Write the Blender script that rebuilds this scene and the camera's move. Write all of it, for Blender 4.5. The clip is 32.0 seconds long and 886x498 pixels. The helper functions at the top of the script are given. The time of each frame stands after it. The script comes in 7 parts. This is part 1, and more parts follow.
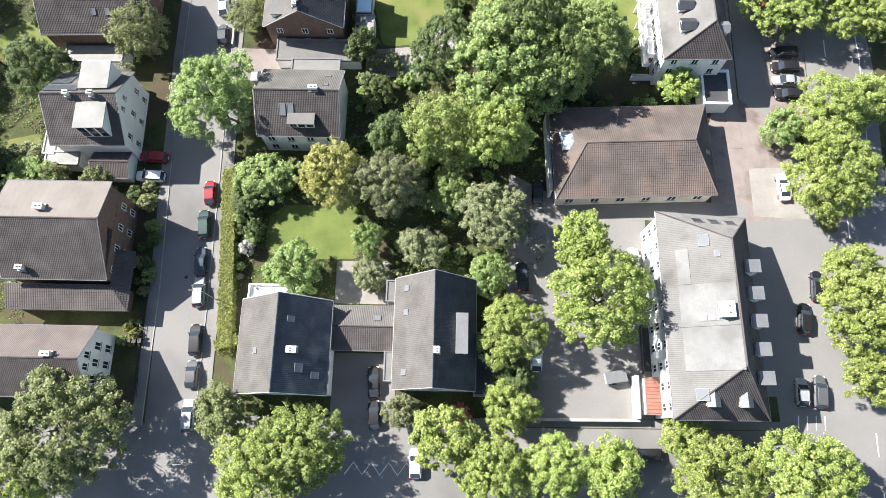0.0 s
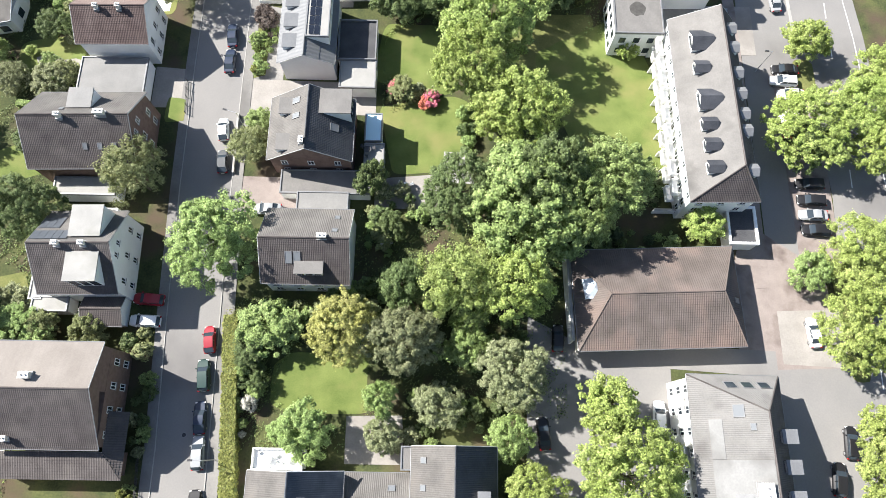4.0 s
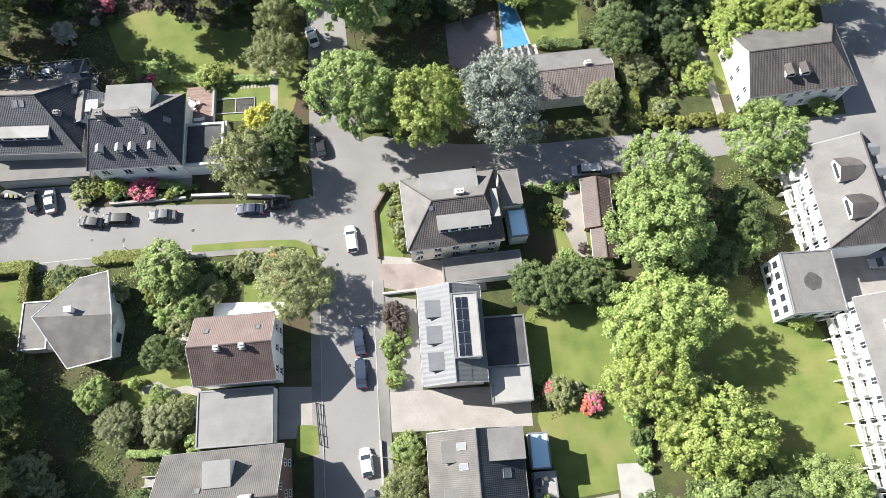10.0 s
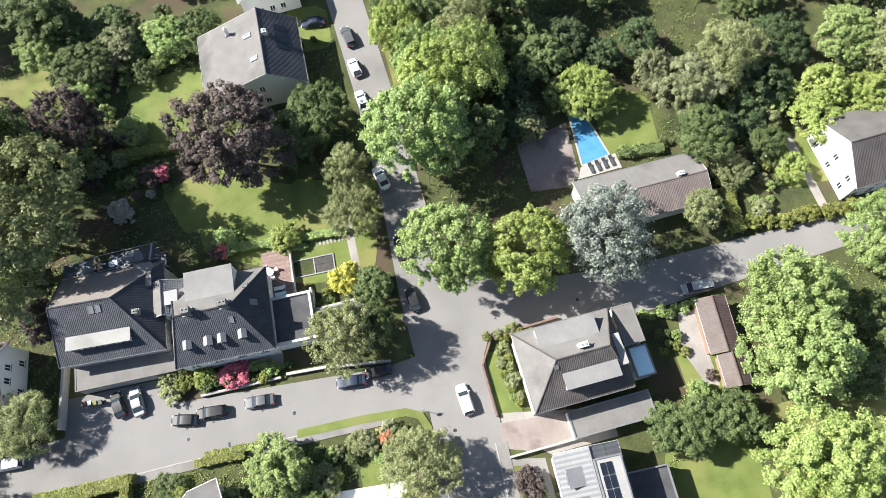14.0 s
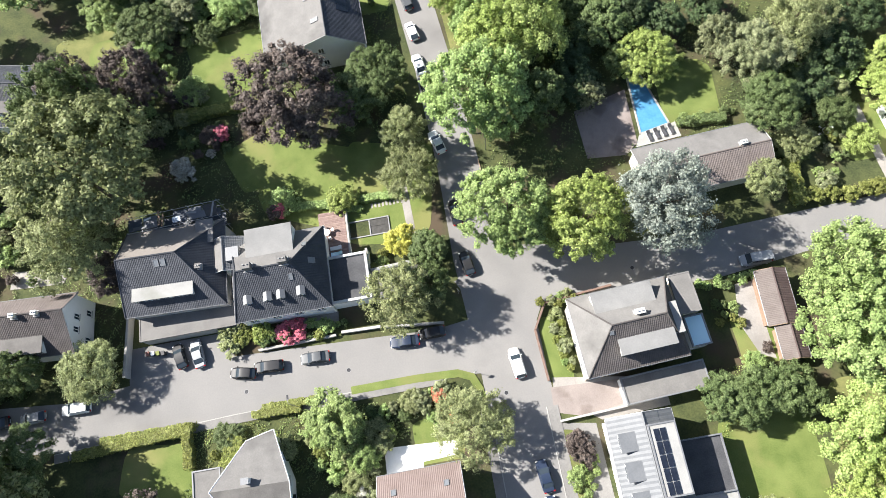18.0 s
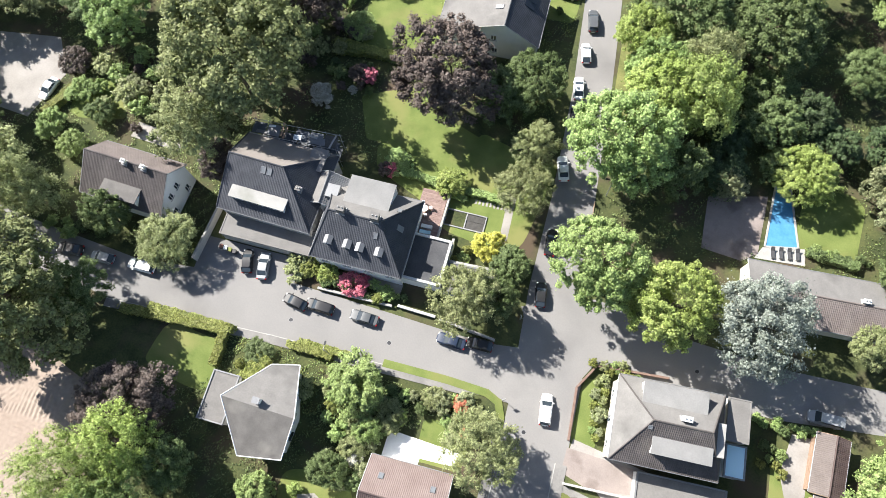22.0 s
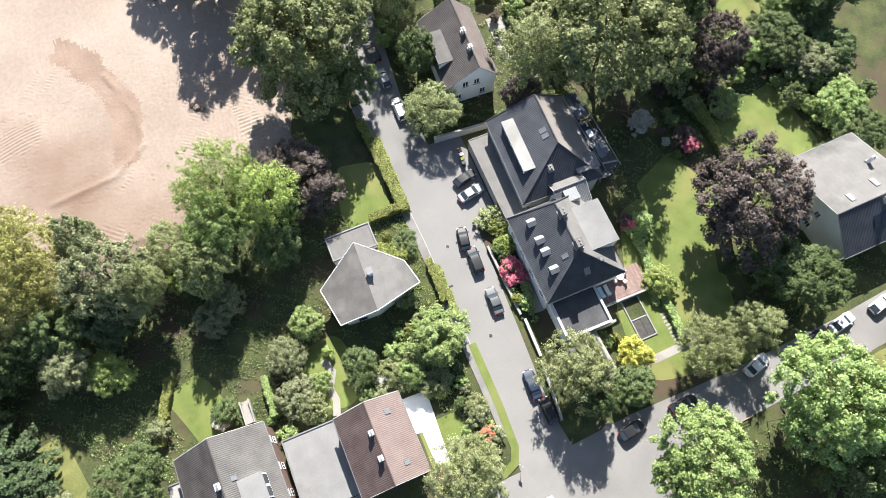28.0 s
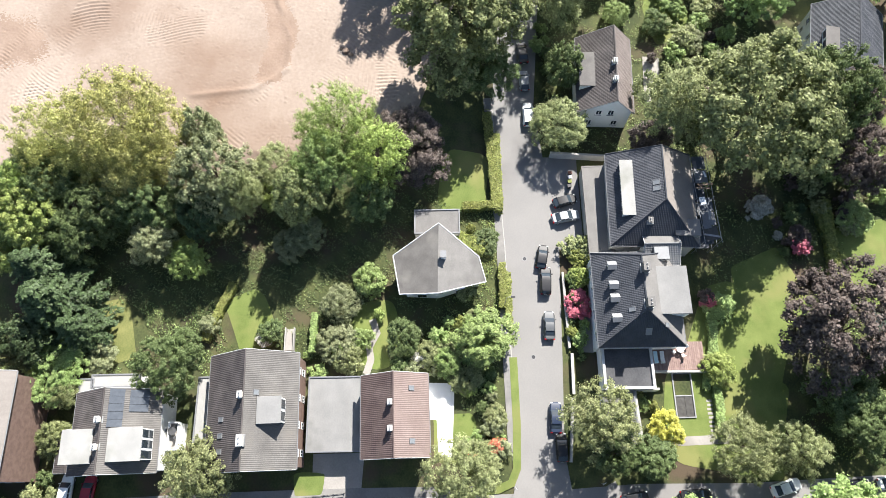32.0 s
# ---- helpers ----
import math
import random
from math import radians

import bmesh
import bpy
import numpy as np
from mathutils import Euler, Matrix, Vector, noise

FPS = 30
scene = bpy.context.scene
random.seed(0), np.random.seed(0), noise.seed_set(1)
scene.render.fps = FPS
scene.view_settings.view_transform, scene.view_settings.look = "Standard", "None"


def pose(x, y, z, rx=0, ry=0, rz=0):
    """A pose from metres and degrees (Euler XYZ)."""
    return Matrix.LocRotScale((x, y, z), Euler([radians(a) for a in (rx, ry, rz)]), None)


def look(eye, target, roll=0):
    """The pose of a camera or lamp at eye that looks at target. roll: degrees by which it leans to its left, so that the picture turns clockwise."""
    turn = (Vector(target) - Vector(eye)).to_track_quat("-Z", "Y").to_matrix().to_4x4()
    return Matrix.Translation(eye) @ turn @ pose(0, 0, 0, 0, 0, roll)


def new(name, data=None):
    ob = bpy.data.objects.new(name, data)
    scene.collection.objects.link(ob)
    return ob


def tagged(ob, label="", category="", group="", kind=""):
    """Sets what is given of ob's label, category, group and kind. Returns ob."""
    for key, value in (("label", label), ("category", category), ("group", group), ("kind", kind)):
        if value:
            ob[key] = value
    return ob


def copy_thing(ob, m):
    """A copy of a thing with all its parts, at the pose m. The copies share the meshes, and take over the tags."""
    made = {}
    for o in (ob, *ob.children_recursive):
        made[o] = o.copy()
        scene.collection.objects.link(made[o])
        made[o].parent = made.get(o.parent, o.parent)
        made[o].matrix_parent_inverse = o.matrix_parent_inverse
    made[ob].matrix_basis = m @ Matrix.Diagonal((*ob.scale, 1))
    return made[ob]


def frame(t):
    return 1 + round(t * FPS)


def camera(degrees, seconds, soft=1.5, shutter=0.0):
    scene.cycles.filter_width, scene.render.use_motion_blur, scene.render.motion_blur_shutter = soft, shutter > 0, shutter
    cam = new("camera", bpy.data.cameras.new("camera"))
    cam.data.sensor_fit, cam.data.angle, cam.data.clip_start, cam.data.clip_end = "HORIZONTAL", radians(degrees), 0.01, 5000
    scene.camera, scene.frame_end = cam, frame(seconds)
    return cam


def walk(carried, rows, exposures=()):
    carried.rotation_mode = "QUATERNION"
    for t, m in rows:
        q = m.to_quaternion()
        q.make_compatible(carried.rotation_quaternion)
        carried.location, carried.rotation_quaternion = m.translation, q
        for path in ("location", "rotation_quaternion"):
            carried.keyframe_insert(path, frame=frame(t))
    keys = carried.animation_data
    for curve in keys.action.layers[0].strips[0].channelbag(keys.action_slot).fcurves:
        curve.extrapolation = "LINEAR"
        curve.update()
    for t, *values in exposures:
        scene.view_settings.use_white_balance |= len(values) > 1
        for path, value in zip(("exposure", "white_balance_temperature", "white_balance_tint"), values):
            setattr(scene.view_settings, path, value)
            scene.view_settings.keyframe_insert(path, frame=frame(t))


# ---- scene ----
cam = camera(67.6, 32.0, soft=0.85)
PATH = [
    (0, (0.711, -1.041, 98.123), (0.681, -0.487, 96.202), -1.9),
    (0.5, (0.663, 0.236, 98.193), (0.635, 0.791, 96.272), -1.8),
    (1, (0.512, 2.105, 98.261), (0.488, 2.66, 96.34), -1.3),
    (1.5, (0.15, 4.32, 98.356), (0.136, 4.876, 96.435), -0.5),
    (2, (-0.293, 7.098, 98.408), (-0.3, 7.655, 96.487), 0.3),
    (2.5, (-0.856, 10.081, 98.439), (-0.858, 10.642, 96.519), 0.8),
    (3, (-1.789, 13.38, 98.458), (-1.783, 13.947, 96.54), 1.5),
    (3.5, (-3.026, 16.783, 98.467), (-3.013, 17.358, 96.552), 2.3),
    (5.5, (-9.152, 32.763, 99.026), (-9.128, 33.358, 97.116), 2.9),
    (6, (-11.048, 36.629, 99.224), (-11.017, 37.233, 97.318), 2.5),
    (6.5, (-13.202, 40.76, 99.405), (-13.169, 41.369, 97.501), 2.4),
    (7, (-15.227, 44.724, 99.601), (-15.18, 45.339, 97.699), 1.7),
    (7.5, (-17.676, 48.716, 99.823), (-17.615, 49.334, 97.922), 1.7),
    (8, (-20.146, 52.716, 99.988), (-20.083, 53.338, 98.089), 1.8),
    (8.5, (-22.568, 56.686, 100.103), (-22.504, 57.311, 98.204), 1.9),
    (9, (-24.896, 60.468, 100.181), (-24.834, 61.097, 98.284), 1.7),
    (9.5, (-27.312, 64.031, 100.122), (-27.247, 64.666, 98.227), 1.8),
    (10, (-29.485, 67.766, 100.207), (-29.422, 68.403, 98.312), 1.4),
    (10.5, (-31.247, 71.351, 100.358), (-31.194, 71.991, 98.464), 0.6),
    (11, (-32.761, 74.771, 100.289), (-32.662, 75.411, 98.397), -1.6),
    (11.5, (-34.163, 77.979, 100.311), (-34.062, 78.628, 98.422), -3.2),
    (12, (-35.492, 81.336, 100.248), (-35.403, 81.99, 98.36), -4.3),
    (12.5, (-37.312, 84.879, 100.369), (-37.226, 85.545, 98.485), -4.7),
    (13, (-39.333, 88.152, 100.646), (-39.244, 88.822, 98.764), -4.7),
    (13.5, (-41.392, 90.469, 100.912), (-41.304, 91.141, 99.03), -4.7),
    (14, (-43.557, 92.039, 101.034), (-43.469, 92.713, 99.153), -4.8),
    (14.5, (-45.251, 92.926, 101.212), (-45.172, 93.6, 99.331), -5.5),
    (15, (-46.691, 93.258, 101.325), (-46.625, 93.927, 99.441), -6.6),
    (15.5, (-47.872, 93.097, 101.285), (-47.819, 93.758, 99.398), -7.7),
    (17.5, (-47.874, 90.632, 100.944), (-47.877, 91.268, 99.048), -12.0),
    (18, (-47.383, 90.468, 100.914), (-47.405, 91.099, 99.016), -12.2),
    (18.5, (-47.171, 90.918, 100.88), (-47.216, 91.542, 98.98), -11.4),
    (19, (-47.383, 91.816, 100.978), (-47.435, 92.429, 99.075), -10.4),
    (19.5, (-47.544, 92.298, 101.07), (-47.61, 92.909, 99.167), -9.5),
    (20, (-47.653, 92.826, 101.134), (-47.759, 93.436, 99.232), -8.7),
    (20.5, (-48.008, 93.247, 101.318), (-48.152, 93.852, 99.417), -8.0),
    (21, (-48.665, 93.646, 101.42), (-48.837, 94.242, 99.518), -7.6),
    (21.5, (-49.451, 93.682, 101.39), (-49.648, 94.27, 99.488), -6.9),
    (22, (-49.803, 93.475, 101.351), (-50.032, 94.054, 99.45), -6.5),
    (22.5, (-49.677, 92.88, 101.234), (-49.946, 93.454, 99.337), -6.2),
    (23, (-49.383, 92.33, 101.198), (-49.69, 92.895, 99.304), -5.8),
    (23.5, (-49.653, 92.435, 101.381), (-49.988, 92.977, 99.485), -5.3),
    (24, (-49.889, 92.647, 101.545), (-50.249, 93.163, 99.646), -4.6),
    (24.5, (-50.067, 92.895, 101.58), (-50.454, 93.385, 99.68), -4.2),
    (26.5, (-48.709, 92.717, 101.523), (-49.245, 93.096, 99.634), -2.8),
    (27, (-48.848, 92.473, 101.429), (-49.412, 92.814, 99.54), -1.7),
    (27.5, (-49.297, 92.851, 101.08), (-49.884, 93.146, 99.191), -1.0),
    (28, (-49.769, 93.157, 100.93), (-50.372, 93.401, 99.038), -0.6),
    (28.5, (-50.033, 93.136, 101.116), (-50.649, 93.327, 99.223), 0.0),
    (29, (-50.029, 92.907, 101.511), (-50.656, 93.044, 99.617), 0.7),
    (29.5, (-49.817, 92.564, 102.016), (-50.451, 92.651, 100.121), 1.5),
    (30, (-49.409, 92.576, 102.453), (-50.049, 92.597, 100.559), 1.1),
    (30.5, (-48.864, 93.26, 102.455), (-49.521, 93.26, 100.566), 0.5),
    (31, (-48.478, 93.834, 102.516), (-49.136, 93.812, 100.627), -0.4),
    (31.5, (-48.628, 94.23, 102.635), (-49.287, 94.23, 100.747), -1.8),
    (32, (-49.102, 94.424, 102.7), (-49.745, 94.412, 100.806), -2.1),
]
# the clip's own automatic exposure dips over the bright crossing
walk(cam, [(t, look(eye, target, roll)) for t, eye, target, roll in PATH],
     [(0, 1.57), (4.5, 1.57), (7, 1.5), (9.5, 1.43), (12.5, 1.43), (16, 1.56), (21, 1.59), (26, 1.62), (32, 1.64)])

# ---- light ----
SUN_DIR = Vector((1.08, -0.45, -1.0)).normalized()
sun = new("sun", bpy.data.lights.new("sun", "SUN"))
sun.data.energy, sun.data.angle, sun.data.color = 5.0, radians(0.53), (1.0, 0.964, 0.91)
sun.rotation_euler = SUN_DIR.to_track_quat("-Z", "Y").to_euler()
world = bpy.data.worlds.new("sky")
scene.world = world
world.use_nodes = True
sky = world.node_tree.nodes.new("ShaderNodeTexSky")
sky.sky_type, sky.sun_disc = "NISHITA", False
sky.sun_elevation = math.asin(-SUN_DIR.z)
sky.sun_rotation = math.atan2(-SUN_DIR.x, -SUN_DIR.y)
background = world.node_tree.nodes["Background"]
background.inputs["Strength"].default_value = 0.068
world.node_tree.links.new(sky.outputs[0], background.inputs[0])

# ---- materials ----
def material(name, a, b=None, scale=0.6, fine=9.0, rough=0.85, bump=0.15, metal=0.0, island=0.0, each=0.0,
             through_light=0.0, local=True, wear=None, wear_at=0.62, spec=0.3):
    """Two tones mixed by broad and fine noise, with relief, optional stains and per-piece tone."""
    m = bpy.data.materials.new(name)
    m.use_nodes = True
    t = m.node_tree
    n, link = t.nodes, t.links.new
    p = n["Principled BSDF"]
    b = b or tuple(c * 0.72 for c in a)
    if local:
        at = n.new("ShaderNodeTexCoord").outputs["Object"]
    else:
        at = n.new("ShaderNodeNewGeometry").outputs["Position"]
    broad, grain = n.new("ShaderNodeTexNoise"), n.new("ShaderNodeTexNoise")
    broad.inputs["Scale"].default_value, broad.inputs["Detail"].default_value = scale, 5
    grain.inputs["Scale"].default_value, grain.inputs["Detail"].default_value = fine, 3
    link(at, broad.inputs["Vector"])
    link(at, grain.inputs["Vector"])
    add = n.new("ShaderNodeMath")
    add.operation = "MULTIPLY_ADD"
    link(grain.outputs["Fac"], add.inputs[0])
    add.inputs[1].default_value = 0.55
    link(broad.outputs["Fac"], add.inputs[2])
    ramp = n.new("ShaderNodeValToRGB")
    ramp.color_ramp.elements[0].position, ramp.color_ramp.elements[1].position = 0.55, 1.0
    ramp.color_ramp.elements[0].color, ramp.color_ramp.elements[1].color = (*a, 1), (*b, 1)
    link(add.outputs[0], ramp.inputs[0])
    out = ramp.outputs["Color"]
    if wear:
        stain, edge, mix = n.new("ShaderNodeTexNoise"), n.new("ShaderNodeValToRGB"), n.new("ShaderNodeMixRGB")
        stain.inputs["Scale"].default_value, stain.inputs["Detail"].default_value = scale * 0.45, 8
        link(at, stain.inputs["Vector"])
        edge.color_ramp.elements[0].position, edge.color_ramp.elements[1].position = wear_at - 0.1, wear_at + 0.06
        link(stain.outputs["Fac"], edge.inputs[0])
        link(edge.outputs["Color"], mix.inputs["Fac"])
        link(out, mix.inputs["Color1"])
        mix.inputs["Color2"].default_value = (*wear, 1)
        out = mix.outputs["Color"]
    for amount, source in ((island, "Random Per Island"), (each, "Random")):
        if amount:
            node = n.new("ShaderNodeNewGeometry" if source != "Random" else "ShaderNodeObjectInfo")
            span, hsv = n.new("ShaderNodeMapRange"), n.new("ShaderNodeHueSaturation")
            span.inputs["To Min"].default_value, span.inputs["To Max"].default_value = 1 - amount, 1 + amount
            link(node.outputs[source], span.inputs["Value"])
            link(span.outputs["Result"], hsv.inputs["Value"])
            link(out, hsv.inputs["Color"])
            if source == "Random":
                tint = n.new("ShaderNodeMapRange")
                tint.inputs["To Min"].default_value, tint.inputs["To Max"].default_value = 0.5 - 0.06 * amount, 0.5 + 0.06 * amount
                link(node.outputs[source], tint.inputs["Value"])
                link(tint.outputs["Result"], hsv.inputs["Hue"])
            out = hsv.outputs["Color"]
    link(out, p.inputs["Base Color"])
    p.inputs["Roughness"].default_value, p.inputs["Metallic"].default_value = rough, metal
    p.inputs["Specular IOR Level"].default_value = spec
    if bump:
        relief = n.new("ShaderNodeBump")
        relief.inputs["Strength"].default_value, relief.inputs["Distance"].default_value = bump, 0.05
        link(grain.outputs["Fac"], relief.inputs["Height"])
        link(relief.outputs["Normal"], p.inputs["Normal"])
    if through_light:
        veil, blend = n.new("ShaderNodeBsdfTranslucent"), n.new("ShaderNodeMixShader")
        link(out, veil.inputs["Color"])
        blend.inputs[0].default_value = through_light
        link(p.outputs[0], blend.inputs[1])
        link(veil.outputs[0], blend.inputs[2])
        link(blend.outputs[0], n["Material Output"].inputs["Surface"])
    return m


ASPHALT = material("asphalt", (0.172, 0.167, 0.162), (0.208, 0.2, 0.191), 0.12, 4.5, 0.92, 0.06, local=False, wear=(0.128, 0.123, 0.12), wear_at=0.64)
PAVING = material("pale paving", (0.215, 0.2, 0.183), (0.285, 0.267, 0.247), 0.3, 4.0, 0.9, 0.1, local=False, wear=(0.19, 0.175, 0.16), wear_at=0.63)
FOOTWAY = material("grey footway slabs", (0.155, 0.15, 0.143), (0.215, 0.206, 0.195), 0.25, 4.0, 0.92, 0.1, local=False, wear=(0.125, 0.12, 0.114), wear_at=0.62)
REDPAVE = material("reddish clinker paving", (0.185, 0.155, 0.142), (0.245, 0.21, 0.192), 0.5, 6.0, 0.9, 0.15, local=False, wear=(0.12, 0.095, 0.085))
KERB = material("kerb stone", (0.26, 0.252, 0.238), (0.34, 0.332, 0.312), 0.5, 8, 0.9, 0.15, local=False)
SOIL = material("garden ground", (0.026, 0.037, 0.014), (0.082, 0.09, 0.032), 0.3, 3.2, 0.95, 0.5, local=False, wear=(0.07, 0.052, 0.034), wear_at=0.6)
LAWN = material("mown lawn", (0.08, 0.112, 0.026), (0.142, 0.172, 0.05), 0.3, 6.0, 0.95, 0.35, local=False, wear=(0.158, 0.162, 0.056), wear_at=0.6)
MEADOW = material("rough meadow grass", (0.085, 0.1, 0.03), (0.17, 0.17, 0.062), 0.3, 4.0, 0.95, 0.5, local=False)
SAND = material("sandy excavated earth", (0.225, 0.176, 0.142), (0.3, 0.245, 0.203), 0.06, 1.6, 0.95, 0.3, local=False, wear=(0.165, 0.112, 0.082), wear_at=0.6)
# dark tile; on two-tone roofs it colours the slope away from the sun
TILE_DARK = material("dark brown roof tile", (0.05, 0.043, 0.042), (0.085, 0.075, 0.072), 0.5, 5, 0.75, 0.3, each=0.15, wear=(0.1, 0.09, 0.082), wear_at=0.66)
# paler copy of the dark tile, coloured as sunlit, for sunward slopes
TILE_GREY_LIT = material("grey roof tile in sunlit tone", (0.082, 0.077, 0.073), (0.122, 0.115, 0.108), 0.5, 5, 0.8, 0.3, each=0.12, wear=(0.12, 0.11, 0.1), wear_at=0.66)
# anthracite tile; also imitates east slopes that lie in full shade
TILE_BLACK_AND_SHADE = material("anthracite and shaded roof tile", (0.033, 0.036, 0.043), (0.061, 0.064, 0.073), 0.5, 5, 0.6, 0.25, each=0.1)
# paler copy of the red brown tile, for the red house's sunlit slope
TILE_RED_LIT = material("weathered red roof tile in sunlit tone", (0.15, 0.112, 0.1), (0.2, 0.156, 0.142), 0.35, 5, 0.85, 0.3, wear=(0.16, 0.122, 0.11), wear_at=0.6)
TILE_CHAPEL = material("old brown roof tile with moss", (0.08, 0.066, 0.059), (0.128, 0.108, 0.098), 0.35, 7, 0.9, 0.35, wear=(0.158, 0.117, 0.1), wear_at=0.6)
COATING = material("patched white roof coating", (0.165, 0.165, 0.162), (0.215, 0.215, 0.21), 0.4, 4, 0.75, 0.05, wear=(0.135, 0.132, 0.128), wear_at=0.56)
PALE_SHEET = material("white coated metal sheet", (0.17, 0.172, 0.175), (0.205, 0.205, 0.208), 0.5, 4, 0.5, 0.03, wear=(0.27, 0.27, 0.265), wear_at=0.66)
SEAM = material("grey standing seam metal", (0.108, 0.113, 0.12), (0.138, 0.143, 0.15), 0.5, 4, 0.55, 0.03)
STAIN_AND_SHADE = material("dark damp stain and stairwell shade", (0.045, 0.043, 0.04), (0.075, 0.072, 0.068), 1.5, 9, 0.9, 0.1)
EARTH = material("brown wet earth", (0.185, 0.13, 0.098), (0.245, 0.182, 0.142), 0.2, 2.5, 0.95, 0.4, local=False)
RUST = material("reddish corrugated sheet", (0.2, 0.085, 0.06), (0.27, 0.13, 0.1), 0.6, 5, 0.7, 0.1)
TARP = material("blue white tarpaulin", (0.3, 0.36, 0.42), (0.5, 0.53, 0.56), 0.8, 4, 0.5, 0.2)
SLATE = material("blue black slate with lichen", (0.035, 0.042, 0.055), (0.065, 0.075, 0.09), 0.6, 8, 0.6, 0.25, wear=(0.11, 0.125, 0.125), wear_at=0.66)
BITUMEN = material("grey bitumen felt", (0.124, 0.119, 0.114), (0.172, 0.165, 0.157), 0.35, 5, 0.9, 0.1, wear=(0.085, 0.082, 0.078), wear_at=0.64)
FELT_WORN = material("dark weathered felt with moss specks", (0.088, 0.083, 0.078), (0.135, 0.128, 0.12), 0.5, 6, 0.92, 0.15, wear=(0.175, 0.165, 0.15), wear_at=0.66)
FELT_DARK = material("dark bitumen felt", (0.045, 0.046, 0.05), (0.08, 0.08, 0.083), 0.4, 5, 0.9, 0.1)
GRAVEL = material("pale roof gravel", (0.235, 0.232, 0.222), (0.3, 0.295, 0.28), 0.5, 9, 0.95, 0.3, wear=(0.2, 0.2, 0.18), wear_at=0.62)
ZINC = material("pale sheet metal", (0.17, 0.174, 0.18), (0.215, 0.218, 0.223), 0.5, 4, 0.45, 0.03, metal=0.3)
WHITE = material("white render", (0.74, 0.74, 0.72), (0.8, 0.8, 0.78), 0.4, 3, 0.85, 0.05, wear=(0.62, 0.61, 0.57), wear_at=0.68)
CREAM = material("cream render", (0.56, 0.52, 0.44), (0.64, 0.6, 0.52), 0.4, 3, 0.9, 0.08, wear=(0.45, 0.42, 0.36), wear_at=0.66)
BRICK = material("brown brick", (0.13, 0.085, 0.068), (0.19, 0.128, 0.105), 1.5, 14, 0.9, 0.3)
GREYWALL = material("grey render", (0.33, 0.32, 0.3), (0.4, 0.39, 0.37), 0.5, 4, 0.9, 0.08)
FASCIA = material("weathered pale fascia paint", (0.4, 0.4, 0.39), (0.5, 0.5, 0.48), 1.0, 8, 0.7, 0.04)
TRIM = material("white painted trim", (0.72, 0.72, 0.71), (0.8, 0.8, 0.79), 1.0, 8, 0.5, 0.02)
LEAD = material("grey flashing", (0.2, 0.2, 0.2), (0.28, 0.28, 0.28), 2, 10, 0.6, 0.1, metal=0.2)
WOOD = material("weathered timber", (0.22, 0.15, 0.1), (0.33, 0.24, 0.17), 2.0, 12, 0.85, 0.2, each=0.15)
DECK = material("reddish timber decking", (0.17, 0.115, 0.1), (0.24, 0.17, 0.15), 2.0, 12, 0.8, 0.2, each=0.15)
METAL = material("galvanised steel", (0.4, 0.41, 0.42), (0.5, 0.5, 0.51), 3, 15, 0.45, 0.03, metal=0.7)
DARKMETAL = material("dark painted steel", (0.03, 0.03, 0.033), (0.05, 0.05, 0.055), 3, 15, 0.5, 0.02, metal=0.3)
BARK = material("bark", (0.09, 0.07, 0.05), (0.15, 0.12, 0.09), 2, 12, 0.95, 0.5)
PLASTIC = material("dark plastic", (0.02, 0.02, 0.022), (0.035, 0.035, 0.037), 2, 12, 0.5, 0.03)
PAINT_LINE = material("worn white road paint", (0.6, 0.6, 0.58), (0.72, 0.72, 0.7), 2.0, 7, 0.8, 0.05, local=False, wear=(0.35, 0.35, 0.34), wear_at=0.64)
SOLAR = material("dark blue solar glass", (0.01, 0.013, 0.022), (0.017, 0.022, 0.034), 2, 6, 0.25, 0.0, spec=0.35)
POOL = material("pool blue tile", (0.055, 0.19, 0.35), (0.085, 0.25, 0.42), 0.6, 3, 0.3, 0.0, local=False)


def clear(name, tint, rough=0.05, alpha=0.0):
    m = bpy.data.materials.new(name)
    m.use_nodes = True
    p = m.node_tree.nodes["Principled BSDF"]
    p.inputs["Base Color"].default_value = (*tint, 1)
    p.inputs["Roughness"].default_value = rough
    p.inputs["Transmission Weight"].default_value = alpha
    p.inputs["IOR"].default_value = 1.33 if alpha else 1.5
    return m


GLASS = clear("window glass", (0.03, 0.04, 0.05))
SKYLIGHT = clear("skylight glass", (0.15, 0.16, 0.17), 0.3)
PLEXI = clear("translucent blue glazing", (0.5, 0.7, 0.78), 0.3)
LAMPGLASS = clear("lamp glass", (0.75, 0.75, 0.72), 0.2)
TAIL = clear("red tail lamp", (0.35, 0.01, 0.01), 0.15)


def leaf(name, a, b, veil=0.38):
    (ar, ag, ab), (br, bg, bb) = a, b
    cool = 1.14 if ag > 2.5 * ab else 1.0
    a, b = (1.04 * ar, 1.03 * ag, cool * ab), (1.04 * br, 1.03 * bg, cool * bb)
    return material(name, a, b, 0.9, 4.0, 0.55, 0.0, island=0.5, each=0.1, through_light=veil, spec=0.2)


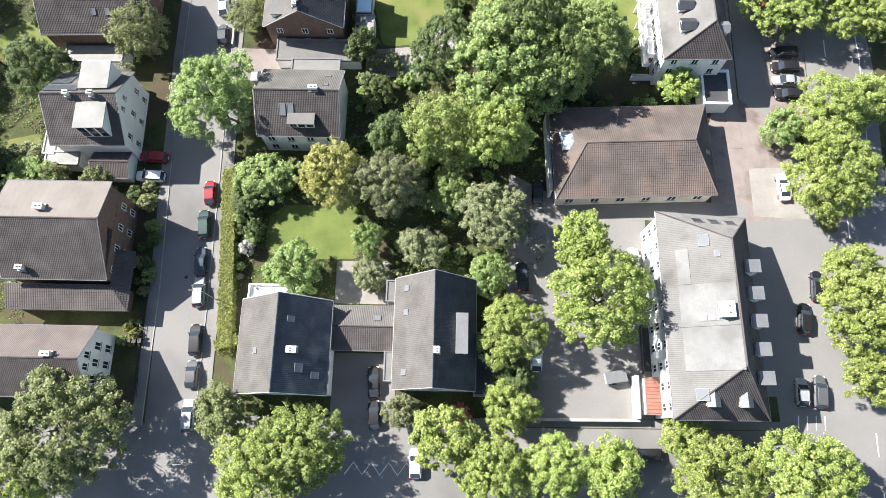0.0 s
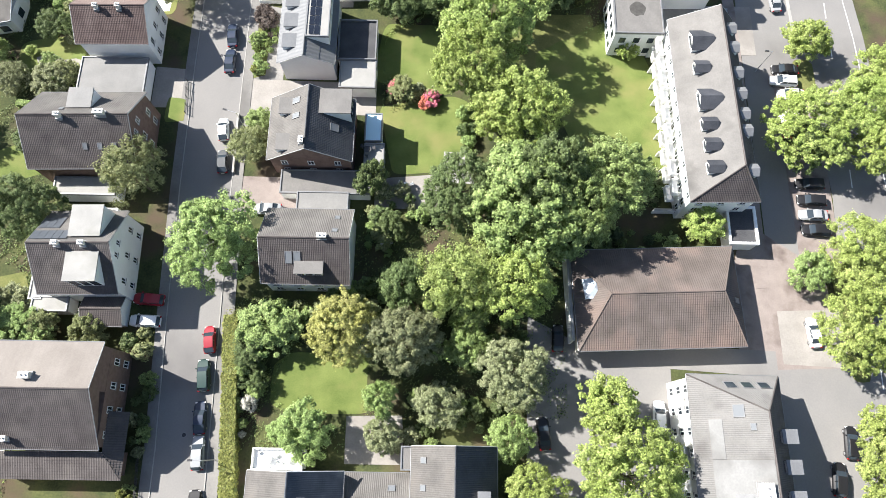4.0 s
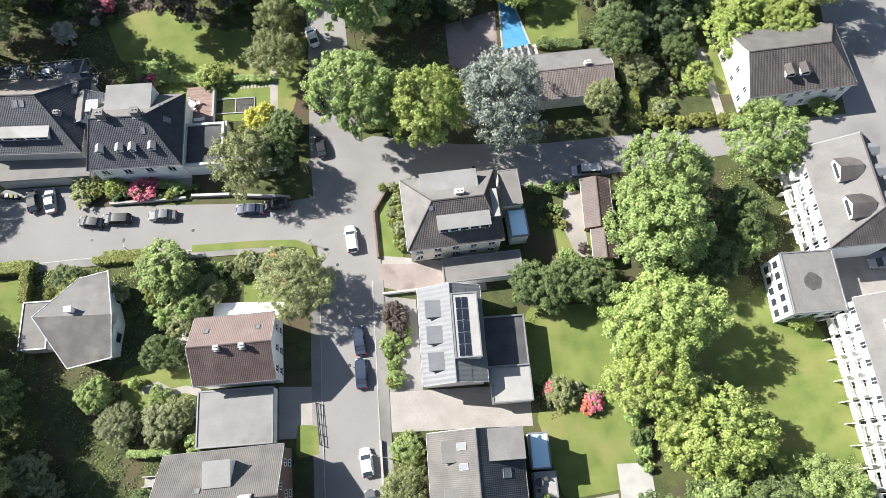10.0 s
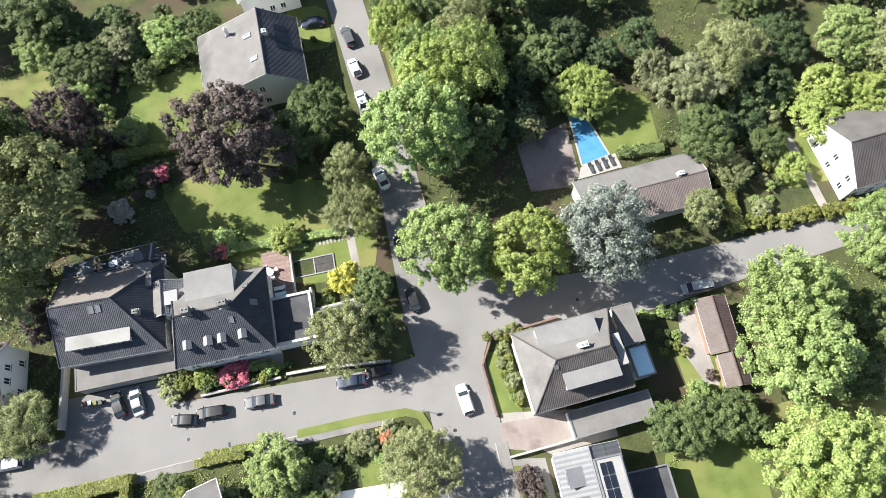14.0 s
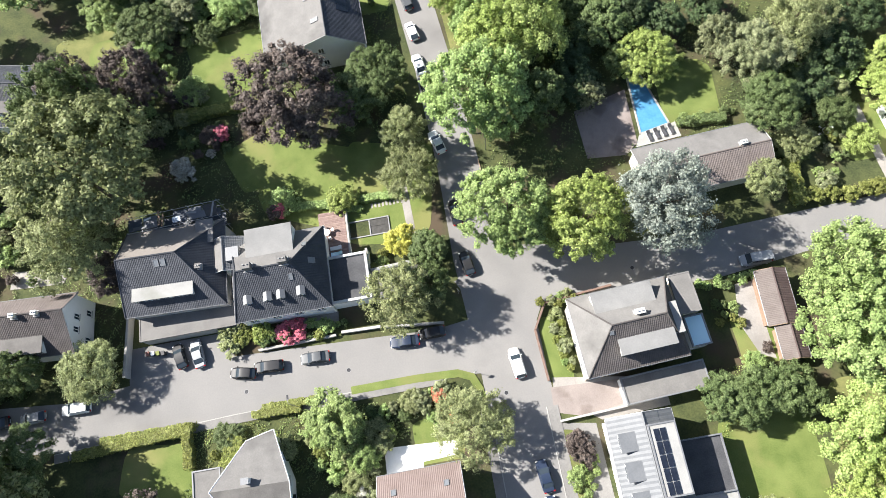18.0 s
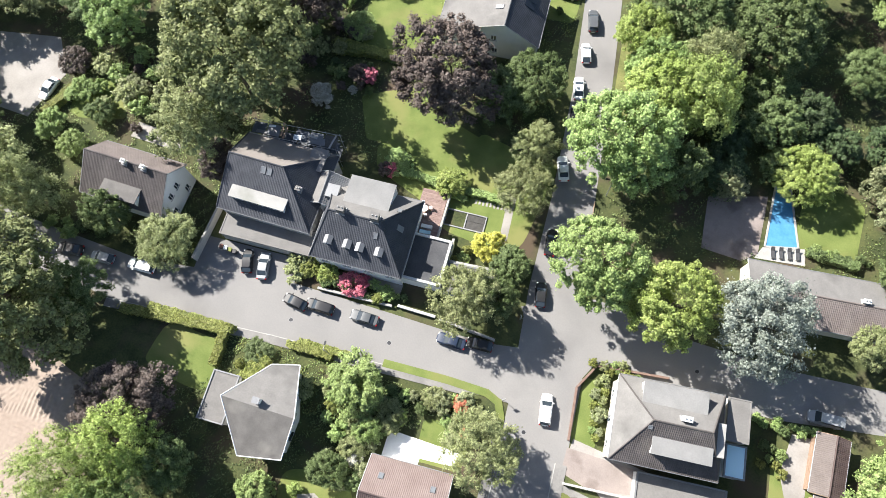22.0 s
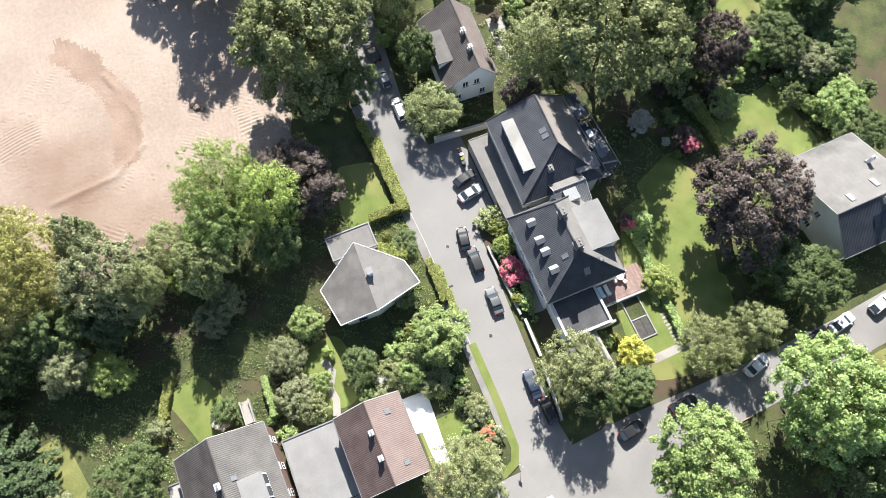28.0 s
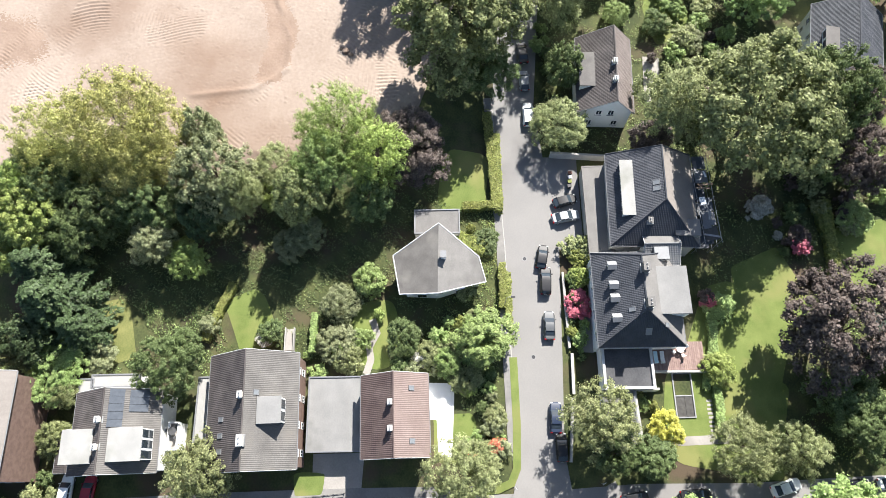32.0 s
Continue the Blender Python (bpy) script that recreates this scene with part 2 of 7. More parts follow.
LEAVES = {
    "maple": leaf("maple leaves", (0.21, 0.288, 0.088), (0.3, 0.386, 0.136)),
    "lime": leaf("fresh lime leaves", (0.248, 0.318, 0.075), (0.342, 0.408, 0.126)),
    "linden": leaf("yellowish linden leaves", (0.23, 0.302, 0.078), (0.32, 0.394, 0.127)),
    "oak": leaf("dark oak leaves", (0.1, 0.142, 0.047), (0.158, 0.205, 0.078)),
    "olive": leaf("olive green beech leaves", (0.168, 0.196, 0.072), (0.245, 0.272, 0.114)),
    "birch": leaf("dull birch leaves", (0.212, 0.242, 0.108), (0.294, 0.322, 0.163)),
    "cedar": leaf("silver blue needles", (0.158, 0.185, 0.158), (0.232, 0.258, 0.226), 0.2),
    "copper": leaf("copper beech leaves", (0.068, 0.053, 0.048), (0.126, 0.101, 0.088), 0.15),
    "golden": leaf("golden yellow leaves", (0.4, 0.39, 0.07), (0.52, 0.49, 0.12)),
    "willow": leaf("yellow green willow leaves", (0.29, 0.3, 0.08), (0.385, 0.385, 0.14)),
    "fir": leaf("dark conifer needles", (0.036, 0.058, 0.022), (0.07, 0.102, 0.038), 0.12),
    "pale": leaf("pale grey green leaves", (0.19, 0.215, 0.112), (0.27, 0.292, 0.168)),
    "pink": leaf("pink rhododendron blossom", (0.42, 0.09, 0.14), (0.56, 0.2, 0.25), 0.2),
    "orange": leaf("orange azalea blossom", (0.42, 0.12, 0.075), (0.52, 0.2, 0.13), 0.2),
    "white": leaf("white blossom", (0.38, 0.38, 0.33), (0.5, 0.49, 0.44), 0.2),
    "hedge": leaf("clipped hedge leaves", (0.178, 0.205, 0.048), (0.255, 0.272, 0.08)),
}
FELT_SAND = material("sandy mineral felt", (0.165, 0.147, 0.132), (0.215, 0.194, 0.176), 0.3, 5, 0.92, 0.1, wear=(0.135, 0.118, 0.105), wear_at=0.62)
FELT_PALE = material("pale weathered felt", (0.165, 0.164, 0.16), (0.215, 0.212, 0.206), 0.4, 5, 0.92, 0.1, wear=(0.13, 0.13, 0.125), wear_at=0.62)
# the bungalow's own tile; elsewhere a sunlit slope's paler tone
TILE_PINK = material("faded and sunlit pinkish roof tile", (0.118, 0.098, 0.09), (0.165, 0.14, 0.13), 0.4, 5, 0.85, 0.3, wear=(0.1, 0.085, 0.08), wear_at=0.64)
# tile brightened for the office's slopes that face the sun
TILE_PALE_LIT = material("pale weathered roof tile in sunlit tone", (0.15, 0.146, 0.14), (0.195, 0.189, 0.181), 0.4, 5, 0.85, 0.3, wear=(0.105, 0.1, 0.096), wear_at=0.64)
# red brown tile darkened for slopes turned from the sun
TILE_BROWN_SHADED = material("red brown roof tile in shaded tone", (0.06, 0.041, 0.038), (0.096, 0.07, 0.065), 0.5, 6, 0.8, 0.3, wear=(0.115, 0.088, 0.08), wear_at=0.66)
# solar glass lightened to grey blue: the sky's reflection put into its colour
SOLAR_SKY_TONE = material("solar glass in reflected sky tone", (0.06, 0.068, 0.08), (0.085, 0.094, 0.108), 2, 6, 0.3, 0.0, spec=0.5)


# ---- builders ----
def mesh_of(name, bm, *mats):
    data = bpy.data.meshes.new(name)
    bm.normal_update()
    bm.to_mesh(data)
    bm.free()
    for m in mats:
        data.materials.append(m)
    return data


def part(name, bm, mat, parent, label=""):
    ob = new(name, mesh_of(name, bm, *(mat if isinstance(mat, tuple) else (mat,))))
    ob.parent = parent
    return tagged(ob, label)


def thing(name, x, y, z=0.0, turn=0.0, label="", category="", group="", kind=""):
    ob = new(name)
    ob.matrix_basis = pose(x, y, z, 0, 0, turn)
    return tagged(ob, label, category, group, kind)


def box(bm, lo, hi, m=None, bevel=0.0, index=0):
    """A box from corner to corner, with its edges eased."""
    made = bmesh.ops.create_cube(bm, size=1.0)["verts"]
    size = [b - a for a, b in zip(lo, hi)]
    for v in made:
        v.co = Vector([a + s * (c + 0.5) for a, s, c in zip(lo, size, v.co)])
    faces = {f for v in made for f in v.link_faces}
    if bevel:
        edges = {e for v in made for e in v.link_edges}
        done = bmesh.ops.bevel(bm, geom=list(edges), offset=bevel, segments=1, affect="EDGES")
        made, faces = done["verts"], set(done["faces"]) | {f for f in faces if f.is_valid}
        made = {v for f in faces for v in f.verts}
    for f in faces:
        f.material_index = index
    if m is not None:
        bmesh.ops.transform(bm, matrix=m, verts=list(made))
    return bm


def cube(lo, hi, m=None, bevel=0.0):
    return box(bmesh.new(), lo, hi, m, bevel)


def tube(bm, a, b, r, r2=None, n=8):
    a, b = Vector(a), Vector(b)
    made = bmesh.ops.create_cone(bm, cap_ends=True, segments=n, radius1=r, radius2=r if r2 is None else r2, depth=(b - a).length)["verts"]
    bmesh.ops.transform(bm, matrix=Matrix.Translation((a + b) / 2) @ (b - a).to_track_quat("Z", "Y").to_matrix().to_4x4(), verts=made)
    return bm


def prism(bm, outline, low, high):
    """A flat outline raised from low to high."""
    base = [bm.verts.new((x, y, low)) for x, y in outline]
    top = [bm.verts.new((x, y, high)) for x, y in outline]
    n = len(base)
    bm.faces.new(list(reversed(base)))
    bm.faces.new(top)
    for i in range(n):
        bm.faces.new((base[i], base[(i + 1) % n], top[(i + 1) % n], top[i]))
    bmesh.ops.recalc_face_normals(bm, faces=bm.faces)
    return bm


def slab(name, outline, low, high, mat, label="", kind="structure", category=""):
    ob = new(name, mesh_of(name, prism(bmesh.new(), outline, low, high), mat))
    return tagged(ob, label, category, "", kind)


def tiled(corners, wave=0.33, course=0.4, depth=0.045, thick=0.16):
    """A roof slope: wavy tile courses over a board, between eave left, eave right, ridge right, ridge left."""
    e0, e1, r1, r0 = (Vector(c) for c in corners)
    u = (e1 - e0).normalized()
    n = u.cross((r1 + r0) / 2 - (e0 + e1) / 2).normalized()
    v = n.cross(u)
    length, high = (e1 - e0).length, (r0 - e0).dot(v)
    l1, rr = (r0 - e0).dot(u), (r1 - e0).dot(u)
    lo, hi = min(0, l1), max(length, rr)
    us = np.arange(lo, hi + wave / 2, wave / 2)
    rows = max(2, int(round(high / course)))
    vs, lift = [], []
    for i in range(rows):
        vs += [high * i / rows, high * (i + 1) / rows]
        lift += [depth, 0.0]
    vs, lift = np.array(vs), np.array(lift)
    left, right = l1 * vs / high, length + (rr - length) * vs / high
    uu = np.clip(us[None, :], left[:, None], right[:, None])
    hh = lift[:, None] + depth * 0.8 * (np.arange(len(us)) % 2)[None, :]
    at = np.array(e0)[None, None] + uu[..., None] * np.array(u) + np.broadcast_to(vs[:, None, None], uu.shape + (1,)) * np.array(v) + hh[..., None] * np.array(n)
    r, c = uu.shape
    i, j = np.meshgrid(np.arange(r - 1), np.arange(c - 1), indexing="ij")
    wide = (np.abs(uu[:-1, 1:] - uu[:-1, :-1]) + np.abs(uu[1:, 1:] - uu[1:, :-1])) > 1e-5
    i, j = i[wide], j[wide]
    faces = np.stack([i * c + j, i * c + j + 1, (i + 1) * c + j + 1, (i + 1) * c + j], 1)
    points = [tuple(p) for p in at.reshape(-1, 3)]
    k = len(points)
    ring = [e0, e1, r1, r0] if (r1 - r0).length > 0.01 else [e0, e1, r1]
    points += [tuple(p + n * 0.01) for p in ring] + [tuple(p - n * thick) for p in ring]
    m = len(ring)
    polys = [tuple(f) for f in faces.tolist()]
    polys.append(tuple(k + m + q for q in reversed(range(m))))
    polys += [(k + q, k + m + q, k + m + (q + 1) % m, k + (q + 1) % m) for q in range(m)]
    data = bpy.data.meshes.new("roof")
    data.from_pydata(points, [], polys)
    data.polygons.foreach_set("material_index", [0] * len(faces) + [1] * (m + 1))
    return data


class House:
    """A pitched house. Its own x runs along the ridge; hips are the ridge's setbacks at the two ends; shift moves the ridge sideways."""

    def __init__(self, name, x, y, long, wide, turn, eave, ridge, roof, wall, label, category="house", hips=(0, 0), shift=0.0, over=0.35,
                 back=None, fascia=None, sides=None, lowered=(0.0, 0.0), wave=0.26, course=0.34):
        self.ob = thing(name, x, y, 0, turn, label, category)
        self.long, self.wide, self.eave, self.ridge, self.hips, self.shift, self.over = long, wide, eave, ridge, hips, shift, over
        l, w = long / 2, wide / 2
        inset = over
        self.lowered = lowered
        dz, dy = lowered
        wl, ww = l - (inset if hips[0] == 0 else inset), w - inset
        fascia = fascia or FASCIA
        # walls
        bm = bmesh.new()
        if dz:
            box(bm, (-wl, -ww + dy, 0), (wl, shift, eave - dz - 0.05))
            run = (w - dy + shift) * dz / (ridge - eave + dz)
            if hips[0]:
                box(bm, (-wl + 2.6, -w + dy + run + 0.4, eave - dz - 0.06), (wl - 2.6, ww, eave - 0.05))
                box(bm, (-wl, ww - 2.2, eave - dz - 0.06), (wl, ww, eave - 0.9))
            else:
                box(bm, (-wl + 0.04, shift, eave - dz - 0.06), (wl - 0.04, ww, eave - 0.05))
            box(bm, (-wl, shift, 0), (wl, ww, eave - dz - 0.05))
        else:
            box(bm, (-wl, -ww, 0), (wl, ww, eave - 0.05))
        drop = 0.2
        for sx, hip in ((-1, hips[0]), (1, hips[1])):
            if hip == 0:
                x0, x1 = sx * wl, sx * (wl - 0.25)
                top = ridge - drop
                tri = [(-ww, eave - dz - 0.06), (ww, eave - 0.06), (shift, top)]
                a = [bm.verts.new((x0, p, q)) for p, q in tri]
                b = [bm.verts.new((x1, p, q)) for p, q in tri]
                bm.faces.new(a), bm.faces.new(list(reversed(b)))
                for i in range(3):
                    bm.faces.new((a[i], b[i], b[(i + 1) % 3], a[(i + 1) % 3]))
        bmesh.ops.recalc_face_normals(bm, faces=bm.faces)
        self.body = part("wall", bm, wall, self.ob)
        # roof
        a0, a1 = -l + hips[0], l - hips[1]
        ev = eave
        self.slopes = {
            "s": ((-l, -w + dy, ev - dz), (l, -w + dy, ev - dz), (a1, shift, ridge), (a0, shift, ridge)),
            "n": ((l, w, ev), (-l, w, ev), (a0, shift, ridge), (a1, shift, ridge)),
        }
        if hips[0]:
            self.slopes["w"] = ((-l, w, ev), (-l, -w + dy, ev - dz), (a0, shift, ridge), (a0, shift, ridge))
        if hips[1]:
            self.slopes["e"] = ((l, -w + dy, ev - dz), (l, w, ev), (a1, shift, ridge), (a1, shift, ridge))
        for side, corners in self.slopes.items():
            # back and sides mostly give sunward slopes a paler skin, light put into colour
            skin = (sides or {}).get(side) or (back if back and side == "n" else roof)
            data = tiled(corners, 1.0, 1.2, 0.012) if skin in (BITUMEN, FELT_SAND) else tiled(corners, wave, course)
            data.materials.append(skin), data.materials.append(fascia)
            ob = new("roof", data)
            ob.parent = self.ob
        bm = tube(bmesh.new(), (a0, shift, ridge + 0.03), (a1, shift, ridge + 0.03), 0.13, n=6)
        for hip, ax, sx in ((hips[0], a0, -1), (hips[1], a1, 1)):
            if hip:
                for sy in (-1, 1):
                    tube(bm, (ax, shift, ridge + 0.03), (sx * l, sy * w + (dy if sy < 0 else 0), ev + 0.06 - (dz if sy < 0 else 0)), 0.11, n=6)
        part("ridge_cap", bm, roof, self.ob)
        for sy in (-1, 1):
            part("gutter", tube(bmesh.new(), *((e, sy * (w + 0.07) + (dy if sy < 0 else 0), ev - 0.02 - (dz if sy < 0 else 0)) for e in (-l, l)), 0.075, n=6), ZINC, self.ob)
        for sx, hip in ((-1, hips[0]), (1, hips[1])):
            if hip == 0:
                bm = bmesh.new()
                for sy in (-1, 1):
                    tube(bm, (sx * (l + 0.03), sy * w, ev - (dz if sy < 0 else 0)), (sx * (l + 0.03), shift, ridge), 0.06, n=4)
                part("verge_board", bm, fascia, self.ob)
            else:
                part("gutter", tube(bmesh.new(), (sx * (l + 0.07), -w + dy, ev - dz - 0.02), (sx * (l + 0.07), w, ev - 0.02), 0.075, n=6), ZINC, self.ob)

    def on(self, side, s, t):
        """A pose on a slope: s metres along from the middle, t from eave 0 to ridge 1; z out of the roof, y up the slope."""
        e0, e1, r1, r0 = (Vector(c) for c in self.slopes[side])
        u = (e1 - e0).normalized()
        n = u.cross((r0 + r1) / 2 - (e0 + e1) / 2).normalized()
        v = n.cross(u)
        at = (e0 + e1) / 2 + u * s + ((r0 + r1) / 2 - (e0 + e1) / 2).project(v) * t
        m = Matrix((u, v, n)).transposed().to_4x4()
        return Matrix.Translation(at) @ m

    def skylight(self, side, s, t, w=0.8, h=1.2, pane=None):
        m = self.on(side, s, t)
        bm = bmesh.new()
        for lo, hi in (((-w / 2, -h / 2, 0), (-w / 2 + 0.09, h / 2, 0.16)), ((w / 2 - 0.09, -h / 2, 0), (w / 2, h / 2, 0.16)),
                       ((-w / 2 + 0.09, -h / 2, 0), (w / 2 - 0.09, -h / 2 + 0.09, 0.16)), ((-w / 2 + 0.09, h / 2 - 0.09, 0), (w / 2 - 0.09, h / 2, 0.16))):
            box(bm, lo, hi, m)
        ob = part("skylight", bm, ZINC, self.ob)
        part("pane", cube((-w / 2 + 0.09, -h / 2 + 0.09, 0.05), (w / 2 - 0.09, h / 2 - 0.09, 0.13), m), pane or SKYLIGHT, ob)

    def panel(self, side, s, t, w, h, mat, name="solar_panel", rows=1, cols=1, lift=0.16):
        m = self.on(side, s, t)
        for i in range(cols):
            for j in range(rows):
                a, b = -w / 2 + w * i / cols, -h / 2 + h * j / rows
                ob = part(name, cube((a + 0.02, b + 0.02, lift - 0.05), (a + w / cols - 0.02, b + h / rows - 0.02, lift), m), mat, self.ob)

    def chimney(self, x, y, w=0.9, d=0.6, up=1.0, mat=None, cap=None):
        w, d = 0.78 * w, 0.78 * d
        z = self.height(x, y)
        base = part("chimney", cube((x - w / 2, y - d / 2, z - 0.9), (x + w / 2, y + d / 2, z + up), bevel=0.03), mat or CREAM, self.ob)
        part("chimney_cap", cube((x - w / 2 - 0.08, y - d / 2 - 0.08, z + up), (x + w / 2 + 0.08, y + d / 2 + 0.08, z + up + 0.1), bevel=0.02), cap or FASCIA, base)
        for k in (-0.22, 0.22):
            part("flue", tube(bmesh.new(), (x + k * w, y, z + up + 0.08), (x + k * w, y, z + up + 0.3), 0.1, n=8), LEAD, base)
        part("flashing", cube((x - w / 2 - 0.12, y - d / 2 - 0.2, z - 0.35), (x + w / 2 + 0.12, y + d / 2 + 0.2, z + 0.14), bevel=0.05), LEAD, base)

    def height(self, x, y):
        w = self.wide / 2
        side = (y + w) / (self.shift + w) if y < self.shift else (w - y) / (w - self.shift)
        z = self.eave + (self.ridge - self.eave) * max(0, min(1, side))
        dz, dy = self.lowered
        if dz and y < self.shift:
            z = self.ridge - (self.ridge - self.eave + dz) * min(1, (self.shift - y) / (self.shift + w - dy))
        l = self.long / 2
        for hip, d in ((self.hips[0], x + l), (self.hips[1], l - x)):
            if hip:
                z = min(z, self.eave + (self.ridge - self.eave) * max(0, d / hip))
        return z

    def dormer(self, x0, x1, y0, y1, top, mat=None, front=None, fall=0.12, wall=None, panes=2):
        """A dormer with a flat roof; y0 is its front."""
        sy = 1 if y1 > y0 else -1
        zf = self.height((x0 + x1) / 2, y0) - 0.3
        lo, hi = min(y0, y1), max(y0, y1)
        body = part("dormer", cube((x0, lo, zf), (x1, hi, top - 0.12)), wall or WHITE, self.ob)
        part("dormer_roof", cube((x0 - 0.18, lo - 0.2, top - 0.12), (x1 + 0.18, hi + 0.1, top + 0.04), bevel=0.03), mat or ZINC, body)
        n = max(1, panes)
        for i in range(n):
            a = x0 + (x1 - x0) * (i + 0.12) / n
            b = x0 + (x1 - x0) * (i + 0.88) / n
            f = y0 - sy * 0.03
            part("pane", cube((a, min(f, f + sy * 0.06), zf + 0.55), (b, max(f, f + sy * 0.06), top - 0.3)), GLASS, body)
            part("window_frame", cube((a - 0.06, min(f, f + sy * 0.03) + sy * 0.02, zf + 0.49), (b + 0.06, max(f, f + sy * 0.03) + sy * 0.02, top - 0.24)), TRIM, body)

    def hood(self, side, s, t, w, deep, tall, mat, wall=None):
        """A small dormer with its own pitched cap, seated on a slope."""
        m = self.on(side, s, t)
        up = m.to_3x3().inverted() @ Vector((0, 0, 1))
        flat = Vector((0, up.z, -up.y)).normalized()
        f = Vector((0, 0, 0))
        c = [Vector((sx * w / 2, 0, 0)) for sx in (-1, 1)]
        t0 = [p + up * tall for p in c]
        ridge0 = up * (tall + w * 0.3)
        into = flat * deep
        bm = bmesh.new()
        verts = [bm.verts.new(m @ (p + o)) for o in (Vector(), into) for p in (c[0] - up * 0.4, c[1] - up * 0.4, t0[1], ridge0, t0[0])]
        bm.faces.new(verts[:5]), bm.faces.new(list(reversed(verts[5:])))
        for i in range(5):
            bm.faces.new((verts[i], verts[5 + i], verts[5 + (i + 1) % 5], verts[(i + 1) % 5]))
        bmesh.ops.recalc_face_normals(bm, faces=bm.faces)
        body = part("dormer", bm, wall or WHITE, self.ob)
        for k in (0, 1):
            sx = -1 if k == 0 else 1
            low = t0[k] + Vector((sx * 0.15, 0, 0)) - up * 0.09
            lift, front = up * 0.05, -flat * 0.2
            bm = bmesh.new()
            a = [low + front + lift, ridge0 + front + lift, ridge0 + into + lift, low + into + lift]
            vs = [bm.verts.new(m @ p) for p in a] + [bm.verts.new(m @ (p + up * 0.1)) for p in a]
            bm.faces.new(vs[:4]), bm.faces.new(list(reversed(vs[4:])))
            for i in range(4):
                bm.faces.new((vs[i], vs[4 + i], vs[4 + (i + 1) % 4], vs[(i + 1) % 4]))
            bmesh.ops.recalc_face_normals(bm, faces=bm.faces)
            part("dormer_roof", bm, mat, body)
        bm = bmesh.new()
        vs = [bm.verts.new(m @ (Vector((sx * w * 0.36, 0, 0)) + up * z - flat * 0.04)) for sx, z in ((-1, 0.35), (1, 0.35), (1, tall - 0.05), (-1, tall - 0.05))]
        bm.faces.new(vs)
        part("pane", bm, GLASS, body)

    def windows(self, face, cols, rows, w=1.1, h=1.3, first=1.0, storey=2.8, span=None, z_top=None):
        """Rows of windows in one wall: face is s, n, e or w."""
        l, ww = self.long / 2 - self.over, self.wide / 2 - self.over
        run = (2 * l if face in "sn" else 2 * ww) if span is None else span
        turn = {"s": 0, "e": 90, "n": 180, "w": 270}[face]
        off = ww if face in "sn" else l
        for r in range(rows):
            for c in range(cols):
                a = (c + 0.5) / cols * run - run / 2
                m = pose(0, 0, 0, 0, 0, turn) @ pose(a, -off, first + r * storey)
                bm = bmesh.new()
                t = 0.09
                for lo, hi in (((-w / 2, -0.05, 0), (-w / 2 + t, 0.02, h)), ((w / 2 - t, -0.05, 0), (w / 2, 0.02, h)), ((-w / 2 + t, -0.05, 0), (w / 2 - t, 0.02, t)),
                               ((-w / 2 + t, -0.05, h - t), (w / 2 - t, 0.02, h)), ((-t / 2, -0.045, t), (t / 2, 0.02, h - t))):
                    box(bm, lo, hi, m)
                win = part("window", bm, TRIM, self.ob)
                part("pane", cube((-w / 2 + t, -0.02, t), (w / 2 - t, 0.015, h - t), m), GLASS, win)
                part("sill", cube((-w / 2 - 0.08, -0.14, -0.07), (w / 2 + 0.08, 0.02, -0.005), m), LEAD, win)

    def antenna(self, x, y, h=2.0):
        z = self.height(x, y)
        bm = tube(bmesh.new(), (x, y, z - 0.1), (x, y, z + h), 0.03, n=5)
        for k in (0.6, 0.75, 0.9):
            tube(bm, (x - 0.5, y, z + h * k), (x + 0.5, y, z + h * k), 0.018, n=4)
        part("aerial", bm, METAL, self.ob)


def flat_building(name, x, y, long, wide, turn, high, top, wall, label, category="garage", rim=0.22, lip=0.15, edge=None, doors=0, base=0.0):
    """A flat-roofed block with a raised rim round its roof."""
    ob = thing(name, x, y, base, turn, label, category)
    l, w = long / 2, wide / 2
    part("wall", cube((-l + 0.12, -w + 0.12, 0), (l - 0.12, w - 0.12, high - 0.25)), wall, ob)
    part("roof", cube((-l + rim, -w + rim, high - 0.25), (l - rim, w - rim, high)), top, ob)
    bm = bmesh.new()
    for lo, hi in (((-l, -w, high - 0.3), (l, -w + rim, high + lip)), ((-l, w - rim, high - 0.3), (l, w, high + lip)),
                   ((-l, -w + rim, high - 0.3), (-l + rim, w - rim, high + lip)), ((l - rim, -w + rim, high - 0.3), (l, w - rim, high + lip))):
        box(bm, lo, hi, bevel=0.02)
    part("roof_edge", bm, edge or ZINC, ob)
    for i in range(doors):
        a = -l + (i + 0.5) * long / doors
        part("garage_door", cube((a - 1.2, -w + 0.07, 0.02), (a + 1.2, -w + 0.16, 2.1)), TRIM, ob)
    return ob


